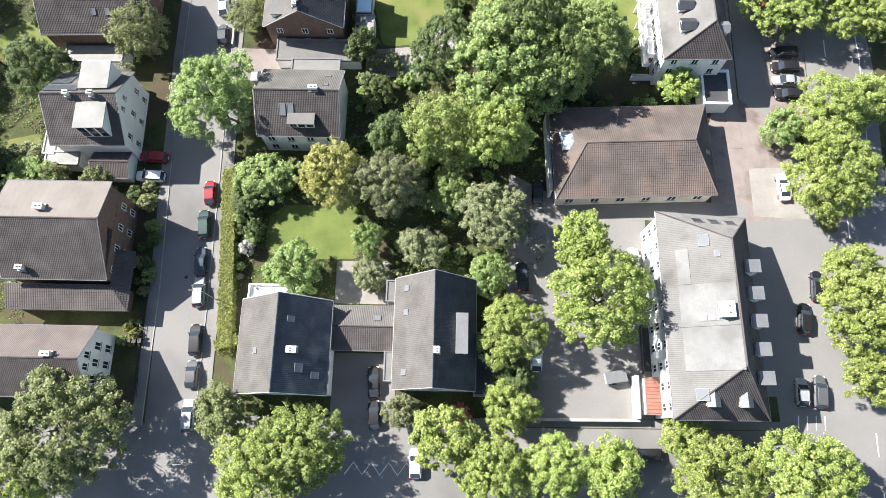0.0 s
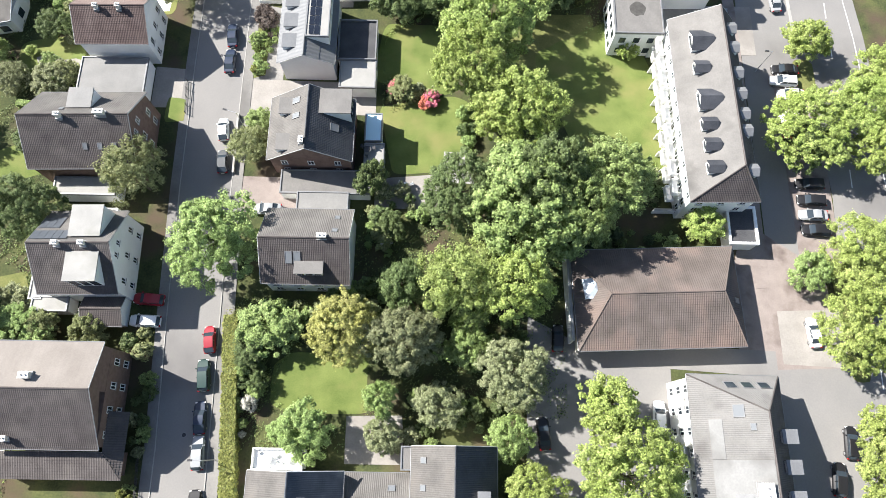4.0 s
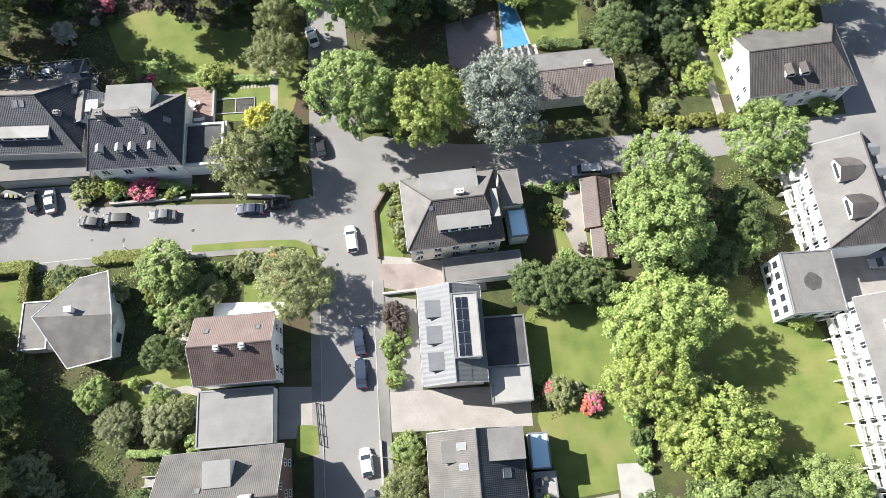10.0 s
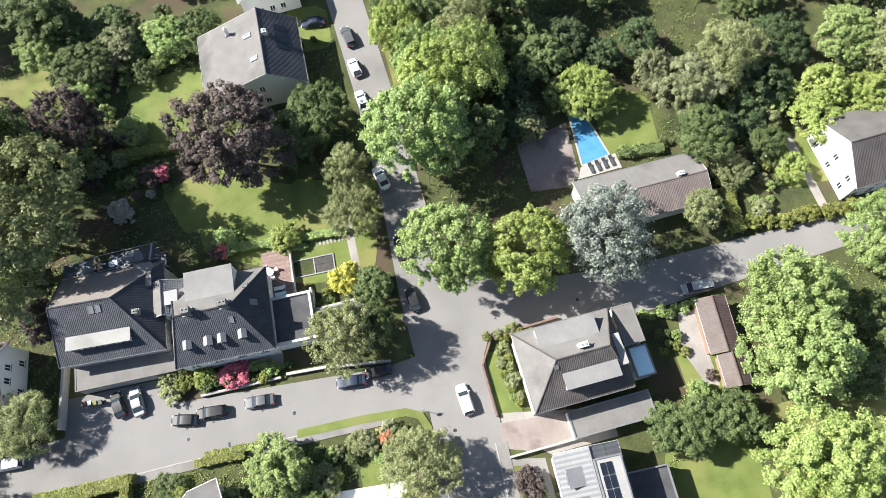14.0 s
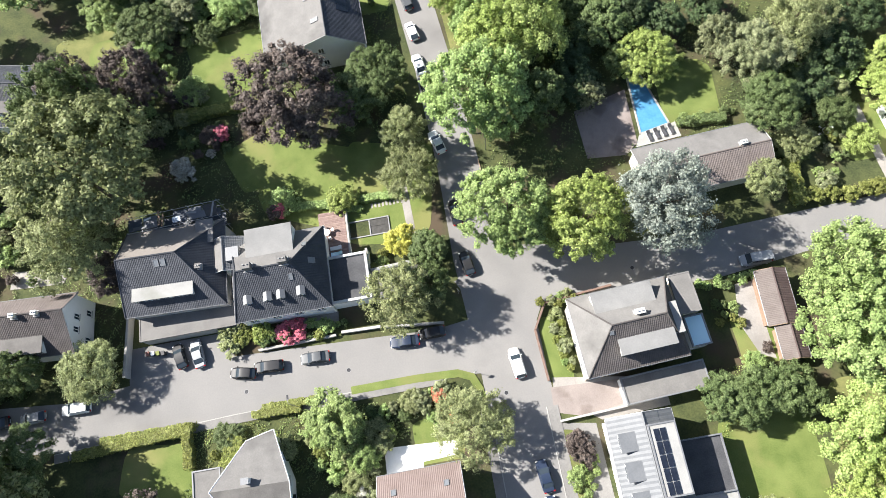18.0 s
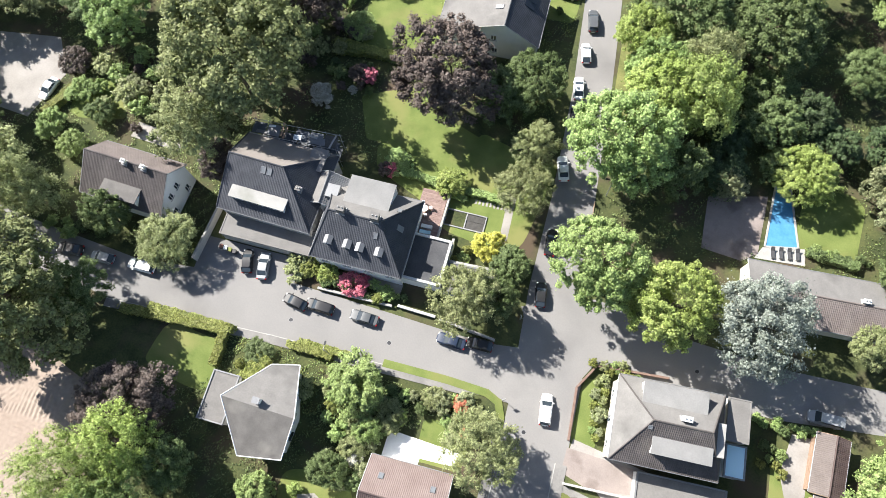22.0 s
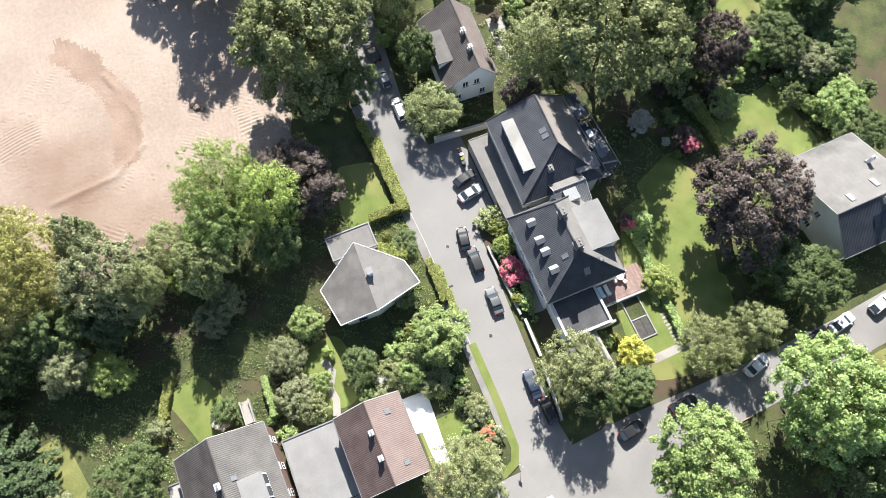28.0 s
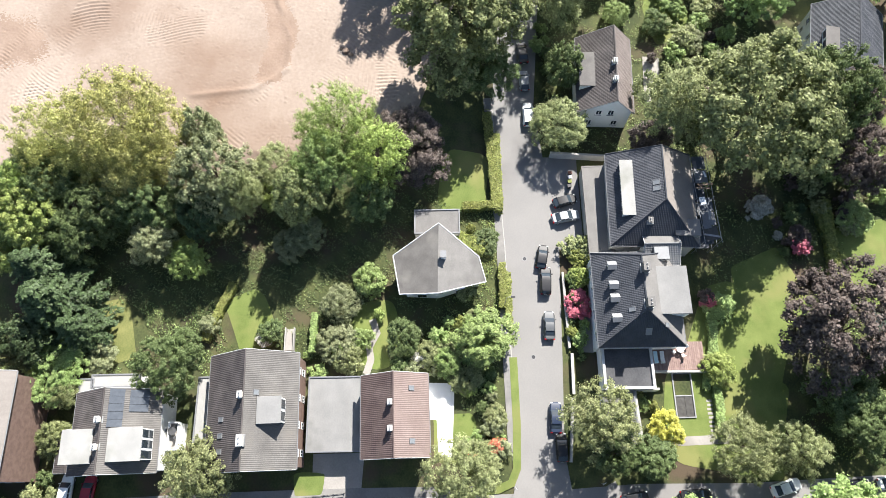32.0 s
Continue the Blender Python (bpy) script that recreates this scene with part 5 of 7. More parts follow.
def six_sided():
    ob = thing("house", -79.6, 93.4, 0, 0, "six sided bungalow with a grey felt roof", "house")
    eave = [(-6.4, -0.2), (-2.1, -7.5), (4.3, -6.4), (4.7, -0.5), (2.4, 7.0), (-1.6, 6.0)]
    part("wall", prism(bmesh.new(), [(x * 0.84, y * 0.86) for x, y in eave], 0, 3.5), WHITE, ob)
    part("gable_wall", prism(bmesh.new(), [(-5.2, -0.9), (4.2, -1.2), (4.2, 0.3), (-5.2, 0.5)], 3.5, 5.6), GREYWALL, ob)
    def roof(points, mat):
        bm = bmesh.new()
        up = [bm.verts.new(p) for p in points]
        dn = [bm.verts.new((p[0], p[1], p[2] - 0.22)) for p in points]
        bm.faces.new(up), bm.faces.new(list(reversed(dn)))
        n = len(up)
        for i in range(n):
            bm.faces.new((up[i], up[(i + 1) % n], dn[(i + 1) % n], dn[i]))
        bmesh.ops.recalc_face_normals(bm, faces=bm.faces)
        part("roof", bm, mat, ob)
    west, east, south, north = (-6.4, -0.2, 6.6), (4.8, -0.5, 6.4), (-2.1, -7.5, 3.9), (2.4, 7.0, 3.7)

    def level(a, b, c, x, y):
        n = (Vector(b) - Vector(a)).cross(Vector(c) - Vector(a))
        return (x, y, a[2] - (n.x * (x - a[0]) + n.y * (y - a[1])) / n.z)

    far_south, far_north = level(west, south, east, 4.3, -6.4), level(west, north, east, -1.6, 6.0)
    roof([west, south, far_south, east], FELT_WORN)
    roof([east, north, far_north, west], BITUMEN)
    edge = [west, south, far_south, east, north, far_north]
    bm = bmesh.new()
    for a, b in zip(edge, edge[1:] + edge[:1]):
        tube(bm, (a[0], a[1], a[2] + 0.02), (b[0], b[1], b[2] + 0.02), 0.075, n=4)
    part("roof_edge", bm, TRIM, ob)
    c = part("chimney", cube((-1.5, 0.1, 5.2), (-0.6, 0.8, 7.4), bevel=0.03), WHITE, ob)
    part("chimney_cap", cube((-1.6, 0.0, 7.4), (-0.5, 0.9, 7.5)), ZINC, c)
    for x, y, t in ((-1.2, -5.9, -70), (2.0, -6.2, 10), (3.9, -3.0, 85), (3.2, 3.0, 107)):
        w = part("window", cube((-0.8, -0.06, 1.0), (0.8, 0.1, 2.6), pose(x, y, 0, 0, 0, t)), TRIM, ob)
        part("pane", cube((-0.7, -0.1, 1.1), (0.7, 0.12, 2.5), pose(x, y, 0, 0, 0, t)), GLASS, w)


six_sided()
flat_building("garage", -87.7, 92.9, 4.2, 7.4, 0, 2.9, BITUMEN, GREYWALL, "flat roofed garage with grey felt")

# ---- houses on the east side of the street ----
# blue black east slope takes in its shade, grey west slope its sun
h = House("house", -22.6, 11.0, 13.2, 12.8, 90, 5.8, 11.2, SLATE, WHITE, "house with a blue black slate roof slope", fascia=TRIM, back=TILE_GREY_LIT)
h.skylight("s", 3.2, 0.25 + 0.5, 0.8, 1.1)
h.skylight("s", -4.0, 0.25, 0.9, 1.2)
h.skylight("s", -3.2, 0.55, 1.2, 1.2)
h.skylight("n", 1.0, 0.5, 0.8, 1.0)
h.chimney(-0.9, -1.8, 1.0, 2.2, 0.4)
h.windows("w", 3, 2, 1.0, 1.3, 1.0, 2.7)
h = House("link_building", -11.9, 14.2, 9.4, 6.4, 0, 3.3, 5.0, TILE_DARK, WHITE, "low tiled link between two houses", "house", back=TILE_GREY_LIT)
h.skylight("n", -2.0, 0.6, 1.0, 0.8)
# black east slope stands for full shade, grey west slope for sunlight
h = House("house", -1.6, 13.2, 15.6, 11.4, 90, 6.0, 11.6, TILE_BLACK_AND_SHADE, WHITE, "white house with a steep grey tiled roof", back=TILE_GREY_LIT)
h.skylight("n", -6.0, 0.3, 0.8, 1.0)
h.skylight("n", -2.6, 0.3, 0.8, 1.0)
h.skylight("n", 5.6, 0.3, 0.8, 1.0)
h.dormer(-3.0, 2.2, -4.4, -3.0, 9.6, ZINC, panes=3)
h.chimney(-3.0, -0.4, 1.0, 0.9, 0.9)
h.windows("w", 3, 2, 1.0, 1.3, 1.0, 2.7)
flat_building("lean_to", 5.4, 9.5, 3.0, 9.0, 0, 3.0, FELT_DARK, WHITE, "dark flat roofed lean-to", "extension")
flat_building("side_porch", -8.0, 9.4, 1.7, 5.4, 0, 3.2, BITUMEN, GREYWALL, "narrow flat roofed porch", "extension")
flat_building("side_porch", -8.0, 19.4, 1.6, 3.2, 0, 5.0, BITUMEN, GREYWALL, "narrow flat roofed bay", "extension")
h = House("house", -23.2, 48.7, 12.8, 11.4, 0, 6.0, 10.0, TILE_DARK, WHITE, "white house with a dark tiled roof", back=TILE_GREY_LIT)
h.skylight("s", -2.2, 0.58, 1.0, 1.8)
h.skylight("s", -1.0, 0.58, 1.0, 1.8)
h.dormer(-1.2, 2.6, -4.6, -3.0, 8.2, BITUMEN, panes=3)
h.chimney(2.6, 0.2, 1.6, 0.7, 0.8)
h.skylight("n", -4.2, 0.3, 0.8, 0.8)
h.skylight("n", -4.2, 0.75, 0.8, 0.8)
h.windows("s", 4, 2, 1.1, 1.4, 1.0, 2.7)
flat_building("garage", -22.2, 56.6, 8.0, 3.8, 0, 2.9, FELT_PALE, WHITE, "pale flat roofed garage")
# black here is the east slope's shade, grey the west slope's sun
h = House("house", -24.1, 67.6, 10.6, 13.0, 90, 5.8, 10.2, TILE_BLACK_AND_SHADE, BRICK, "brick gabled house with grey and black roof slopes", back=TILE_GREY_LIT)
GABLE_HOUSE = h
h.chimney(-4.0, 0.5, 1.2, 0.8, 0.8)
h.skylight("n", -3.2, 0.7, 1.0, 1.5)
h.skylight("n", -0.6, 0.72, 0.9, 1.4)
h.dormer(-4.6, -2.2, 4.6, 2.6, 8.4, BITUMEN, panes=2)
h.dormer(1.4, 3.8, 4.6, 2.6, 8.4, BITUMEN, panes=2)
h.windows("w", 3, 2, 1.0, 1.3, 1.0, 2.7)
GABLE_HOUSE.dormer(1.2, 5.0, -6.2, -1.6, 9.2, BITUMEN, panes=3)
GABLE_HOUSE.skylight("s", -0.6, 0.42, 1.2, 1.4)
flat_building("sun_terrace", -14.9, 69.6, 2.8, 5.0, 0, 3.0, PLEXI, WHITE, "glazed conservatory with a pale blue roof", "conservatory")
flat_building("sun_terrace", -14.6, 64.4, 3.2, 4.8, 0, 3.0, GRAVEL, WHITE, "white roof terrace with chairs", "terrace")
flat_building("garage", -22.0, 60.2, 14.0, 4.0, 0, 2.7, BITUMEN, WHITE, "flat roofed garage in shade")

# ---- modern house ----
h = House("house", -26.0, 86.5, 14.2, 9.2, 90, 5.4, 7.9, SEAM, WHITE, "modern white house with a sheet metal roof", shift=0.0, wave=0.7, course=3.0)
MODERN = h
for s in (-3.6, 0.2, 4.0):
    h.dormer(-s - 1.1, -s + 1.1, 3.6, 1.2, 7.15, SEAM, panes=1)
flat_building("roof_box", -24.0, 87.2, 3.8, 9.4, 0, 8.3, GRAVEL, WHITE, "raised flat roof with solar panels", "roof")
flat_building("extension", -18.2, 85.4, 6.4, 7.6, 0, 3.2, FELT_DARK, WHITE, "flat extension with a dark roof", "extension", lip=0.4)
flat_building("extension", -17.9, 79.1, 6.0, 5.2, 0, 3.2, GRAVEL, WHITE, "white flat roofed garden room", "extension")

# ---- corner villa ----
# felt on west and north slopes also carries their sunlit paleness
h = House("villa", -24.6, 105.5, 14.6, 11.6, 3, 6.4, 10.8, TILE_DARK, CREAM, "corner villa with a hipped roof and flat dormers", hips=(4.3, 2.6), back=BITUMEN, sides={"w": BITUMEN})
VILLA = h
h.dormer(-2.4, 5.2, -4.0, -1.8, 9.4, FELT_PALE, panes=5)
h.dormer(-4.2, 4.2, 5.2, 2.0, 9.0, FELT_PALE, panes=4)
h.chimney(1.2, 1.0, 1.6, 0.8, 1.0)
h.skylight("s", -3.2, 0.85, 0.6, 0.6)
h.windows("s", 5, 2, 1.1, 1.4, 1.0, 2.8)
h.windows("w", 3, 2, 1.1, 1.4, 1.0, 2.8)
flat_building("carport", -20.4, 97.3, 12.4, 4.0, 3, 2.7, BITUMEN, WHITE, "flat metal canopy beside a villa", "carport")
flat_building("conservatory", -14.3, 103.6, 2.9, 4.6, 3, 4.0, PLEXI, WHITE, "pale blue glazed conservatory roof", "conservatory")
# shed roofs: shade coloured into the east slopes, sun into the west
h = House("garden_shed", -1.1, 106.6, 8.4, 4.6, 87, 2.5, 3.5, TILE_BROWN_SHADED, WOOD, "long brown roofed garden shed", "shed", back=TILE_PINK, fascia=WOOD)
h = House("garden_shed", -0.9, 99.8, 5.0, 3.8, 87, 2.3, 3.2, TILE_BROWN_SHADED, WOOD, "low brown roofed garden shed", "shed", back=TILE_PINK, fascia=WOOD)

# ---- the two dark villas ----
h = House("villa", -73.6, 122.9, 14.6, 12.8, 0, 5.6, 10.2, TILE_BLACK_AND_SHADE, WHITE, "white villa with an anthracite hipped roof", hips=(1.9, 4.6), back=BITUMEN)
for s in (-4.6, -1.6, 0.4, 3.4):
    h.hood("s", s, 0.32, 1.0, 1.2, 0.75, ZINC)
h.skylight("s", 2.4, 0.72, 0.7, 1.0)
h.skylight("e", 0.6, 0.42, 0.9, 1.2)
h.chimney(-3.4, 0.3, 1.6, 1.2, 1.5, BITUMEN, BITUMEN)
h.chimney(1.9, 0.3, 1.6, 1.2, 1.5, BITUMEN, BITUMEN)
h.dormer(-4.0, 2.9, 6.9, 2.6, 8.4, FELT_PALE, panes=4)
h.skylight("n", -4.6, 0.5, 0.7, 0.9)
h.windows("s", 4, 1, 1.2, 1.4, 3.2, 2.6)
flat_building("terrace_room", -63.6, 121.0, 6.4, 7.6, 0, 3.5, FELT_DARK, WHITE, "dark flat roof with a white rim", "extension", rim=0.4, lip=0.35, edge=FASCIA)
h = House("villa", -89.6, 126.8, 15.6, 13.6, -2, 5.8, 10.4, TILE_BLACK_AND_SHADE, GREYWALL, "dark villa with a broken tiled roof and scaffolding", hips=(0.6, 6.0), back=FELT_SAND, shift=0.9)
WEST_VILLA = h
h.dormer(-5.6, 3.4, -5.0, -3.0, 8.0, GRAVEL, panes=5)
h.skylight("s", -1.2, 0.86, 0.8, 1.1)
h.skylight("s", -0.2, 0.86, 0.8, 1.1)
flat_building("carport", -89.4, 119.0, 15.2, 4.2, 0, 3.0, BITUMEN, GREYWALL, "long grey flat canopy in front of a villa", "carport", edge=BITUMEN, lip=0.06)
link = House("house_wing", -81.6, 127.2, 5.4, 6.0, 90, 6.0, 7.6, SEAM, WHITE, "grey metal clad link between two villas", "house", back=BITUMEN)
part("roof_box", cube((-1.6, -2.6, 6.0), (0.6, -0.6, 8.0), bevel=0.03), ZINC, link.ob)

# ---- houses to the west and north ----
# pinkish back is the sunlit slope's tone, dark front the shaded one
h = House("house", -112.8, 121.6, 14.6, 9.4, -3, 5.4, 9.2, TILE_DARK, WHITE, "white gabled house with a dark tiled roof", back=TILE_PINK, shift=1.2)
h.windows("e", 2, 1, 1.0, 1.4, 1.0, 2.7)
h.windows("e", 2, 1, 1.0, 1.4, 4.2, 2.7, span=4)
h.dormer(-3.0, 3.2, -4.3, -1.9, 7.25, TILE_GREY_LIT, panes=3)
h.chimney(0.0, 1.0, 0.9, 0.7, 0.8)
h.chimney(3.4, 1.0, 0.9, 0.7, 0.8)
# here and on the next house the black east slope also holds shade
h = House("house", -64.2, 167.8, 13.6, 17.6, 91, 5.2, 9.6, TILE_BLACK_AND_SHADE, WHITE, "white gabled house with one grey and one black slope", back=BITUMEN, shift=-2.8)
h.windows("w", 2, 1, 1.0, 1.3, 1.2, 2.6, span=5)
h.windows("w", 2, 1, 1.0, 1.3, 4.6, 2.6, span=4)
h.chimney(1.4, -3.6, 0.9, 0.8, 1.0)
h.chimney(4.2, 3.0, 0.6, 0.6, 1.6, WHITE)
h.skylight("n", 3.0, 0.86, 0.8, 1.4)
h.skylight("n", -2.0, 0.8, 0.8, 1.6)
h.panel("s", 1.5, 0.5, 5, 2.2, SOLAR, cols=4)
h = House("house", -60.5, 187.0, 13.0, 11.0, 96, 5.4, 9.6, TILE_BLACK_AND_SHADE, WHITE, "white gabled house with one pale and one black slope", back=FELT_PALE)
h.windows("w", 3, 1, 1.0, 1.3, 1.2, 2.6, span=6)
h.windows("w", 2, 1, 1.0, 1.3, 4.6, 2.6, span=4)
h.chimney(1.0, 0.4)
h = House("house", -117.5, 163.5, 15, 12, -12, 5.8, 10.0, TILE_BLACK_AND_SHADE, WHITE, "white house with a black tiled roof")
h.windows("s", 4, 2, 1.0, 1.3, 1.0, 2.7)
h.dormer(-1.0, 5.0, -4.6, -2.6, 8.4, TILE_GREY_LIT, panes=3)

# ---- bungalow by the pool and the house behind it ----
h = House("bungalow", -5.8, 129.6, 20.6, 8.8, 3, 3.8, 5.6, TILE_PINK, CREAM, "long low bungalow with a brown tiled roof", back=BITUMEN)
h.chimney(6.0, 0.5, 1.2, 0.7, 0.7)
h = House("house", 34.8, 129.0, 18.5, 12.6, 4, 5.4, 9.2, TILE_DARK, WHITE, "white house with a dark tiled roof and small dormers", hips=(0, 4.6), back=TILE_GREY_LIT)
h.hood("s", -2.5, 0.35, 1.6, 1.8, 1.0, TILE_DARK)
h.hood("s", -0.0, 0.35, 1.6, 1.8, 1.0, TILE_DARK)
h.windows("s", 6, 2, 1.0, 1.3, 1.0, 2.6)
h.windows("w", 3, 2, 1.0, 1.3, 1.0, 2.6)

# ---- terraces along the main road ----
# both terraces: pale west skin for the sunlit slope, dark east for shade
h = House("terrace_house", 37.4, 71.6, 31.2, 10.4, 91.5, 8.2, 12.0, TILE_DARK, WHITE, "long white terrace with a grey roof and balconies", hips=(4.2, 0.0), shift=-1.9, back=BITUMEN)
for s in (-11.0, -7.4, -4.0, 0.0, 5.6, 10.2):
    big = s in (0.0, 10.2)
    h.hood("n", -s, 0.34, 3.2 if big else 1.8, 3.2 if big else 2.2, 1.0, TILE_BLACK_AND_SHADE)
for s in (-11.6, -5.2, -2.4, 1.0, 4.6, 9.0, 12.4):
    h.hood("s", s, 0.32, 1.7, 1.8, 1.1, ZINC)
h.windows("n", 12, 3, 1.1, 1.5, 1.0, 2.6)
h.windows("s", 12, 3, 1.0, 1.4, 1.0, 2.6)
h.windows("w", 3, 3, 1.0, 1.4, 1.0, 2.6)
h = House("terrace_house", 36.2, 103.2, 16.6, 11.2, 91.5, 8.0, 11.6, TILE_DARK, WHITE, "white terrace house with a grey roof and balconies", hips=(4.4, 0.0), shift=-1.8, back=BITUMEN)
for s in (-3.0, 3.0):
    h.hood("n", -s, 0.4, 3.4, 3.4, 1.1, TILE_DARK)
for s in (-5.0, -2.0, 2.5, 6.0):
    h.hood("s", s, 0.32, 1.7, 1.8, 1.1, ZINC)
h.windows("n", 6, 3, 1.1, 1.5, 1.0, 2.6)
h.windows("s", 6, 3, 1.0, 1.4, 1.0, 2.6)
annex = flat_building("apartment_annex", 27.8, 90.3, 8.0, 9.4, 0, 6.5, BITUMEN, WHITE, "white annex with a flat felt roof", "annex")
flat_building("garage", 42.3, 54.2, 4.6, 6.2, 0, 3.0, FELT_DARK, WHITE, "white garage with a dark flat roof", rim=0.4, lip=0.3, edge=TRIM)
for x, y in [(31.9 - 0.03 * k, 59.2 + 3.1 * k) for k in range(9)] + [(30.2, 98.6 + 3.2 * k) for k in range(4)]:
    b = thing("balcony", x, y, 0, 91.5, "white balcony with a solid parapet", "balcony", "terrace balconies")
    for z in (2.7, 5.4):
        part("floor", cube((-1.2, -0.1, z - 0.15), (1.2, 1.05, z)), WHITE, b)
        part("parapet", cube((-1.2, 0.95, z), (1.2, 1.05, z + 0.95)), WHITE, b)
        part("side", cube((-1.2, -0.1, z), (-1.12, 0.95, z + 0.95)), WHITE, b)
        part("side", cube((1.12, -0.1, z), (1.2, 0.95, z + 0.95)), WHITE, b)
    part("divider", cube((1.45, -0.1, 0), (1.57, 0.95, 1.9)), WHITE, b)

# ---- the chapel-like hall and the large building ----
h = House("hall", 28.0, 42.4, 24.4, 15.0, 2.6, 4.0, 7.5, TILE_CHAPEL, CREAM, "low hall with an old brown tiled roof", hips=(4.6, 3.6), back=TILE_CHAPEL, wave=0.32, course=0.38)
h.skylight("e", -1.0, 0.3, 0.8, 1.3)
h.windows("s", 6, 1, 1.4, 1.6, 1.2, 2.6)
# pale skins on the sunward slopes, dark ones where shade falls
h = House("office_building", 37.3, 16.6, 28.6, 15.4, 91.0, 9.0, 12.4, TILE_DARK, WHITE, "large building with a hipped roof and patched white coating", hips=(6.6, 5.0), shift=-1.2, lowered=(3.2, 1.4), back=TILE_PALE_LIT, sides={"w": TILE_DARK, "e": TILE_PALE_LIT})
for s in (-9.0, -5.2, -1.4, 2.4, 6.2):
    h.dormer(s - 0.75, s + 0.75, -5.7, -3.9, 9.7, ZINC, panes=1)
for s in (-2.4, 2.4):
    h.hood("w", s, 0.26, 1.7, 1.9, 0.9, ZINC)
h.panel("n", 2.4, 0.6, 11.6, 7.3, COATING, "roof_coating", 1, 2, 0.12)
h.panel("n", -5.9, 0.31, 5.0, 1.7, COATING, "roof_coating", 1, 1, 0.12)
h.panel("n", 1.2, 0.62, 1.0, 3.2, PALE_SHEET, "roof_hatch", 3, 1, 0.2)
h.chimney(-0.4, 0.5, 2.6, 2.0, 1.1, GREYWALL)
h.skylight("n", -7.4, 0.78, 0.9, 0.7)
h.skylight("n", 11.2, 0.4, 1.6, 1.6)
h.skylight("n", -9.4, 0.62, 1.6, 1.4)
h.windows("n", 10, 3, 1.1, 1.5, 1.0, 2.8)

for s in (-3.4, -0.8, 1.8):
    h.skylight("e", s, 0.3, 1.7, 1.3, GLASS)


# ---- lower roofs of the brick house ----
def pent(parent, corners, mat, label=""):
    data = tiled(corners, 0.33, 0.4)
    data.materials.append(mat), data.materials.append(TRIM)
    ob = new("lower_roof", data)
    ob.parent = parent
    return tagged(ob, label)


pent(LEFT_BRICK.ob, ((-8.2, -10.8, 3.6), (9.7, -10.8, 3.6), (7.3, -7.2, 4.9), (-8.2, -7.2, 4.9)), TILE_DARK)
pent(LEFT_BRICK.ob, ((9.7, -10.8, 3.6), (9.7, -1.8, 3.6), (7.3, -1.8, 4.9), (7.3, -7.2, 4.9)), TILE_DARK)
part("porch_wall", cube((-8.0, -10.3, 0), (8.6, -7.2, 3.4)), BRICK, LEFT_BRICK.ob)

# ---- corner villa, east side ----
flat_building("villa_wing", -15.1, 109.0, 3.2, 6.0, 3, 5.6, BITUMEN, CREAM, "narrow flat roofed wing of a villa", "extension", edge=BITUMEN, lip=0.05)
VILLA.dormer(5.4, 6.8, 1.6, -2.6, 8.8, GRAVEL, panes=1)
wall_line("garden_wall", (-36.5, 100.6), (-36.9, 108.4), 0.25, 0.7, BRICK, "low brown brick garden wall round a corner villa", BRICK)
wall_line("garden_wall", (-36.9, 108.4), (-34.6, 112.3), 0.25, 0.7, BRICK, "low brown brick garden wall round a corner villa", BRICK)
wall_line("garden_wall", (-34.6, 112.3), (-24.0, 113.2), 0.25, 0.7, BRICK, "low brown brick garden wall along a lane", BRICK)
wall_line("garden_wall", (-24.0, 95.2), (-36.0, 94.6), 0.25, 0.9, WHITE, "white low wall beside a driveway")

# ---- modern house ----
for i in range(2):
    for j in range(5):
        ob = thing("solar_panel", -24.9 + 0.85 * i, 90.4 - 1.7 * j, 8.32, 0, "dark solar panel on a flat roof", "solar panel", "roof solar panels")
        part("glass", cube((-0.37, -0.78, 0.1), (0.37, 0.78, 0.15), pose(0, 0, 0.06, 0, 8, 0)), SOLAR, ob)
        part("frame", cube((-0.39, -0.81, 0.04), (0.39, 0.81, 0.098), pose(0, 0, 0.06, 0, 8, 0)), METAL, ob)
for k in range(10):
    y = 79.9 + 1.4 * k
    part("seam", cube((y - 86.5 - 0.03, 0.3, 0.0), (y - 86.5 + 0.03, 4.5, 0.06), Matrix.Translation((0, 0, 7.85)) @ pose(0, 0, 0, -28.5, 0, 0)), SEAM, MODERN.ob)

# ---- roof of the annex and its windows ----
bm = bmesh.new()
bmesh.ops.create_circle(bm, cap_ends=True, segments=28, radius=1.35)
for v in bm.verts:
    v.co *= 1 + 0.16 * noise.noise(v.co * 1.4)
    v.co.z = 6.512
part("stain", bm, STAIN_AND_SHADE, annex)
for face, n in (("w", 5), ("s", 3)):
    for r in range(2):
        for c in range(n):
            run = 8.6 if face == "w" else 7.0
            a = (c + 0.5) / n * run - run / 2
            m = pose(-3.88, -a, 0.9 + 2.8 * r, 0, 0, 270) if face == "w" else pose(a, -4.58, 0.9 + 2.8 * r)
            w = part("window", cube((-0.6, -0.05, 0), (0.6, 0.03, 1.5), m), TRIM, annex)
            part("pane", cube((-0.52, -0.07, 0.08), (0.52, 0.02, 1.42), m), GLASS, w)

# ---- garden of the east villa ----
terrace = thing("deck", -65.4, 129.0, 0, 0, "raised reddish timber deck with steps", "deck")
for k in range(30):
    part("board", cube((-2.4, -4.2 + 0.29 * k, 0.9), (1.9, -4.2 + 0.29 * k + 0.27, 0.95)), DECK, terrace)
part("skirt", cube((-2.4, -4.25, 0), (1.9, 4.45, 0.89)), WOOD, terrace)
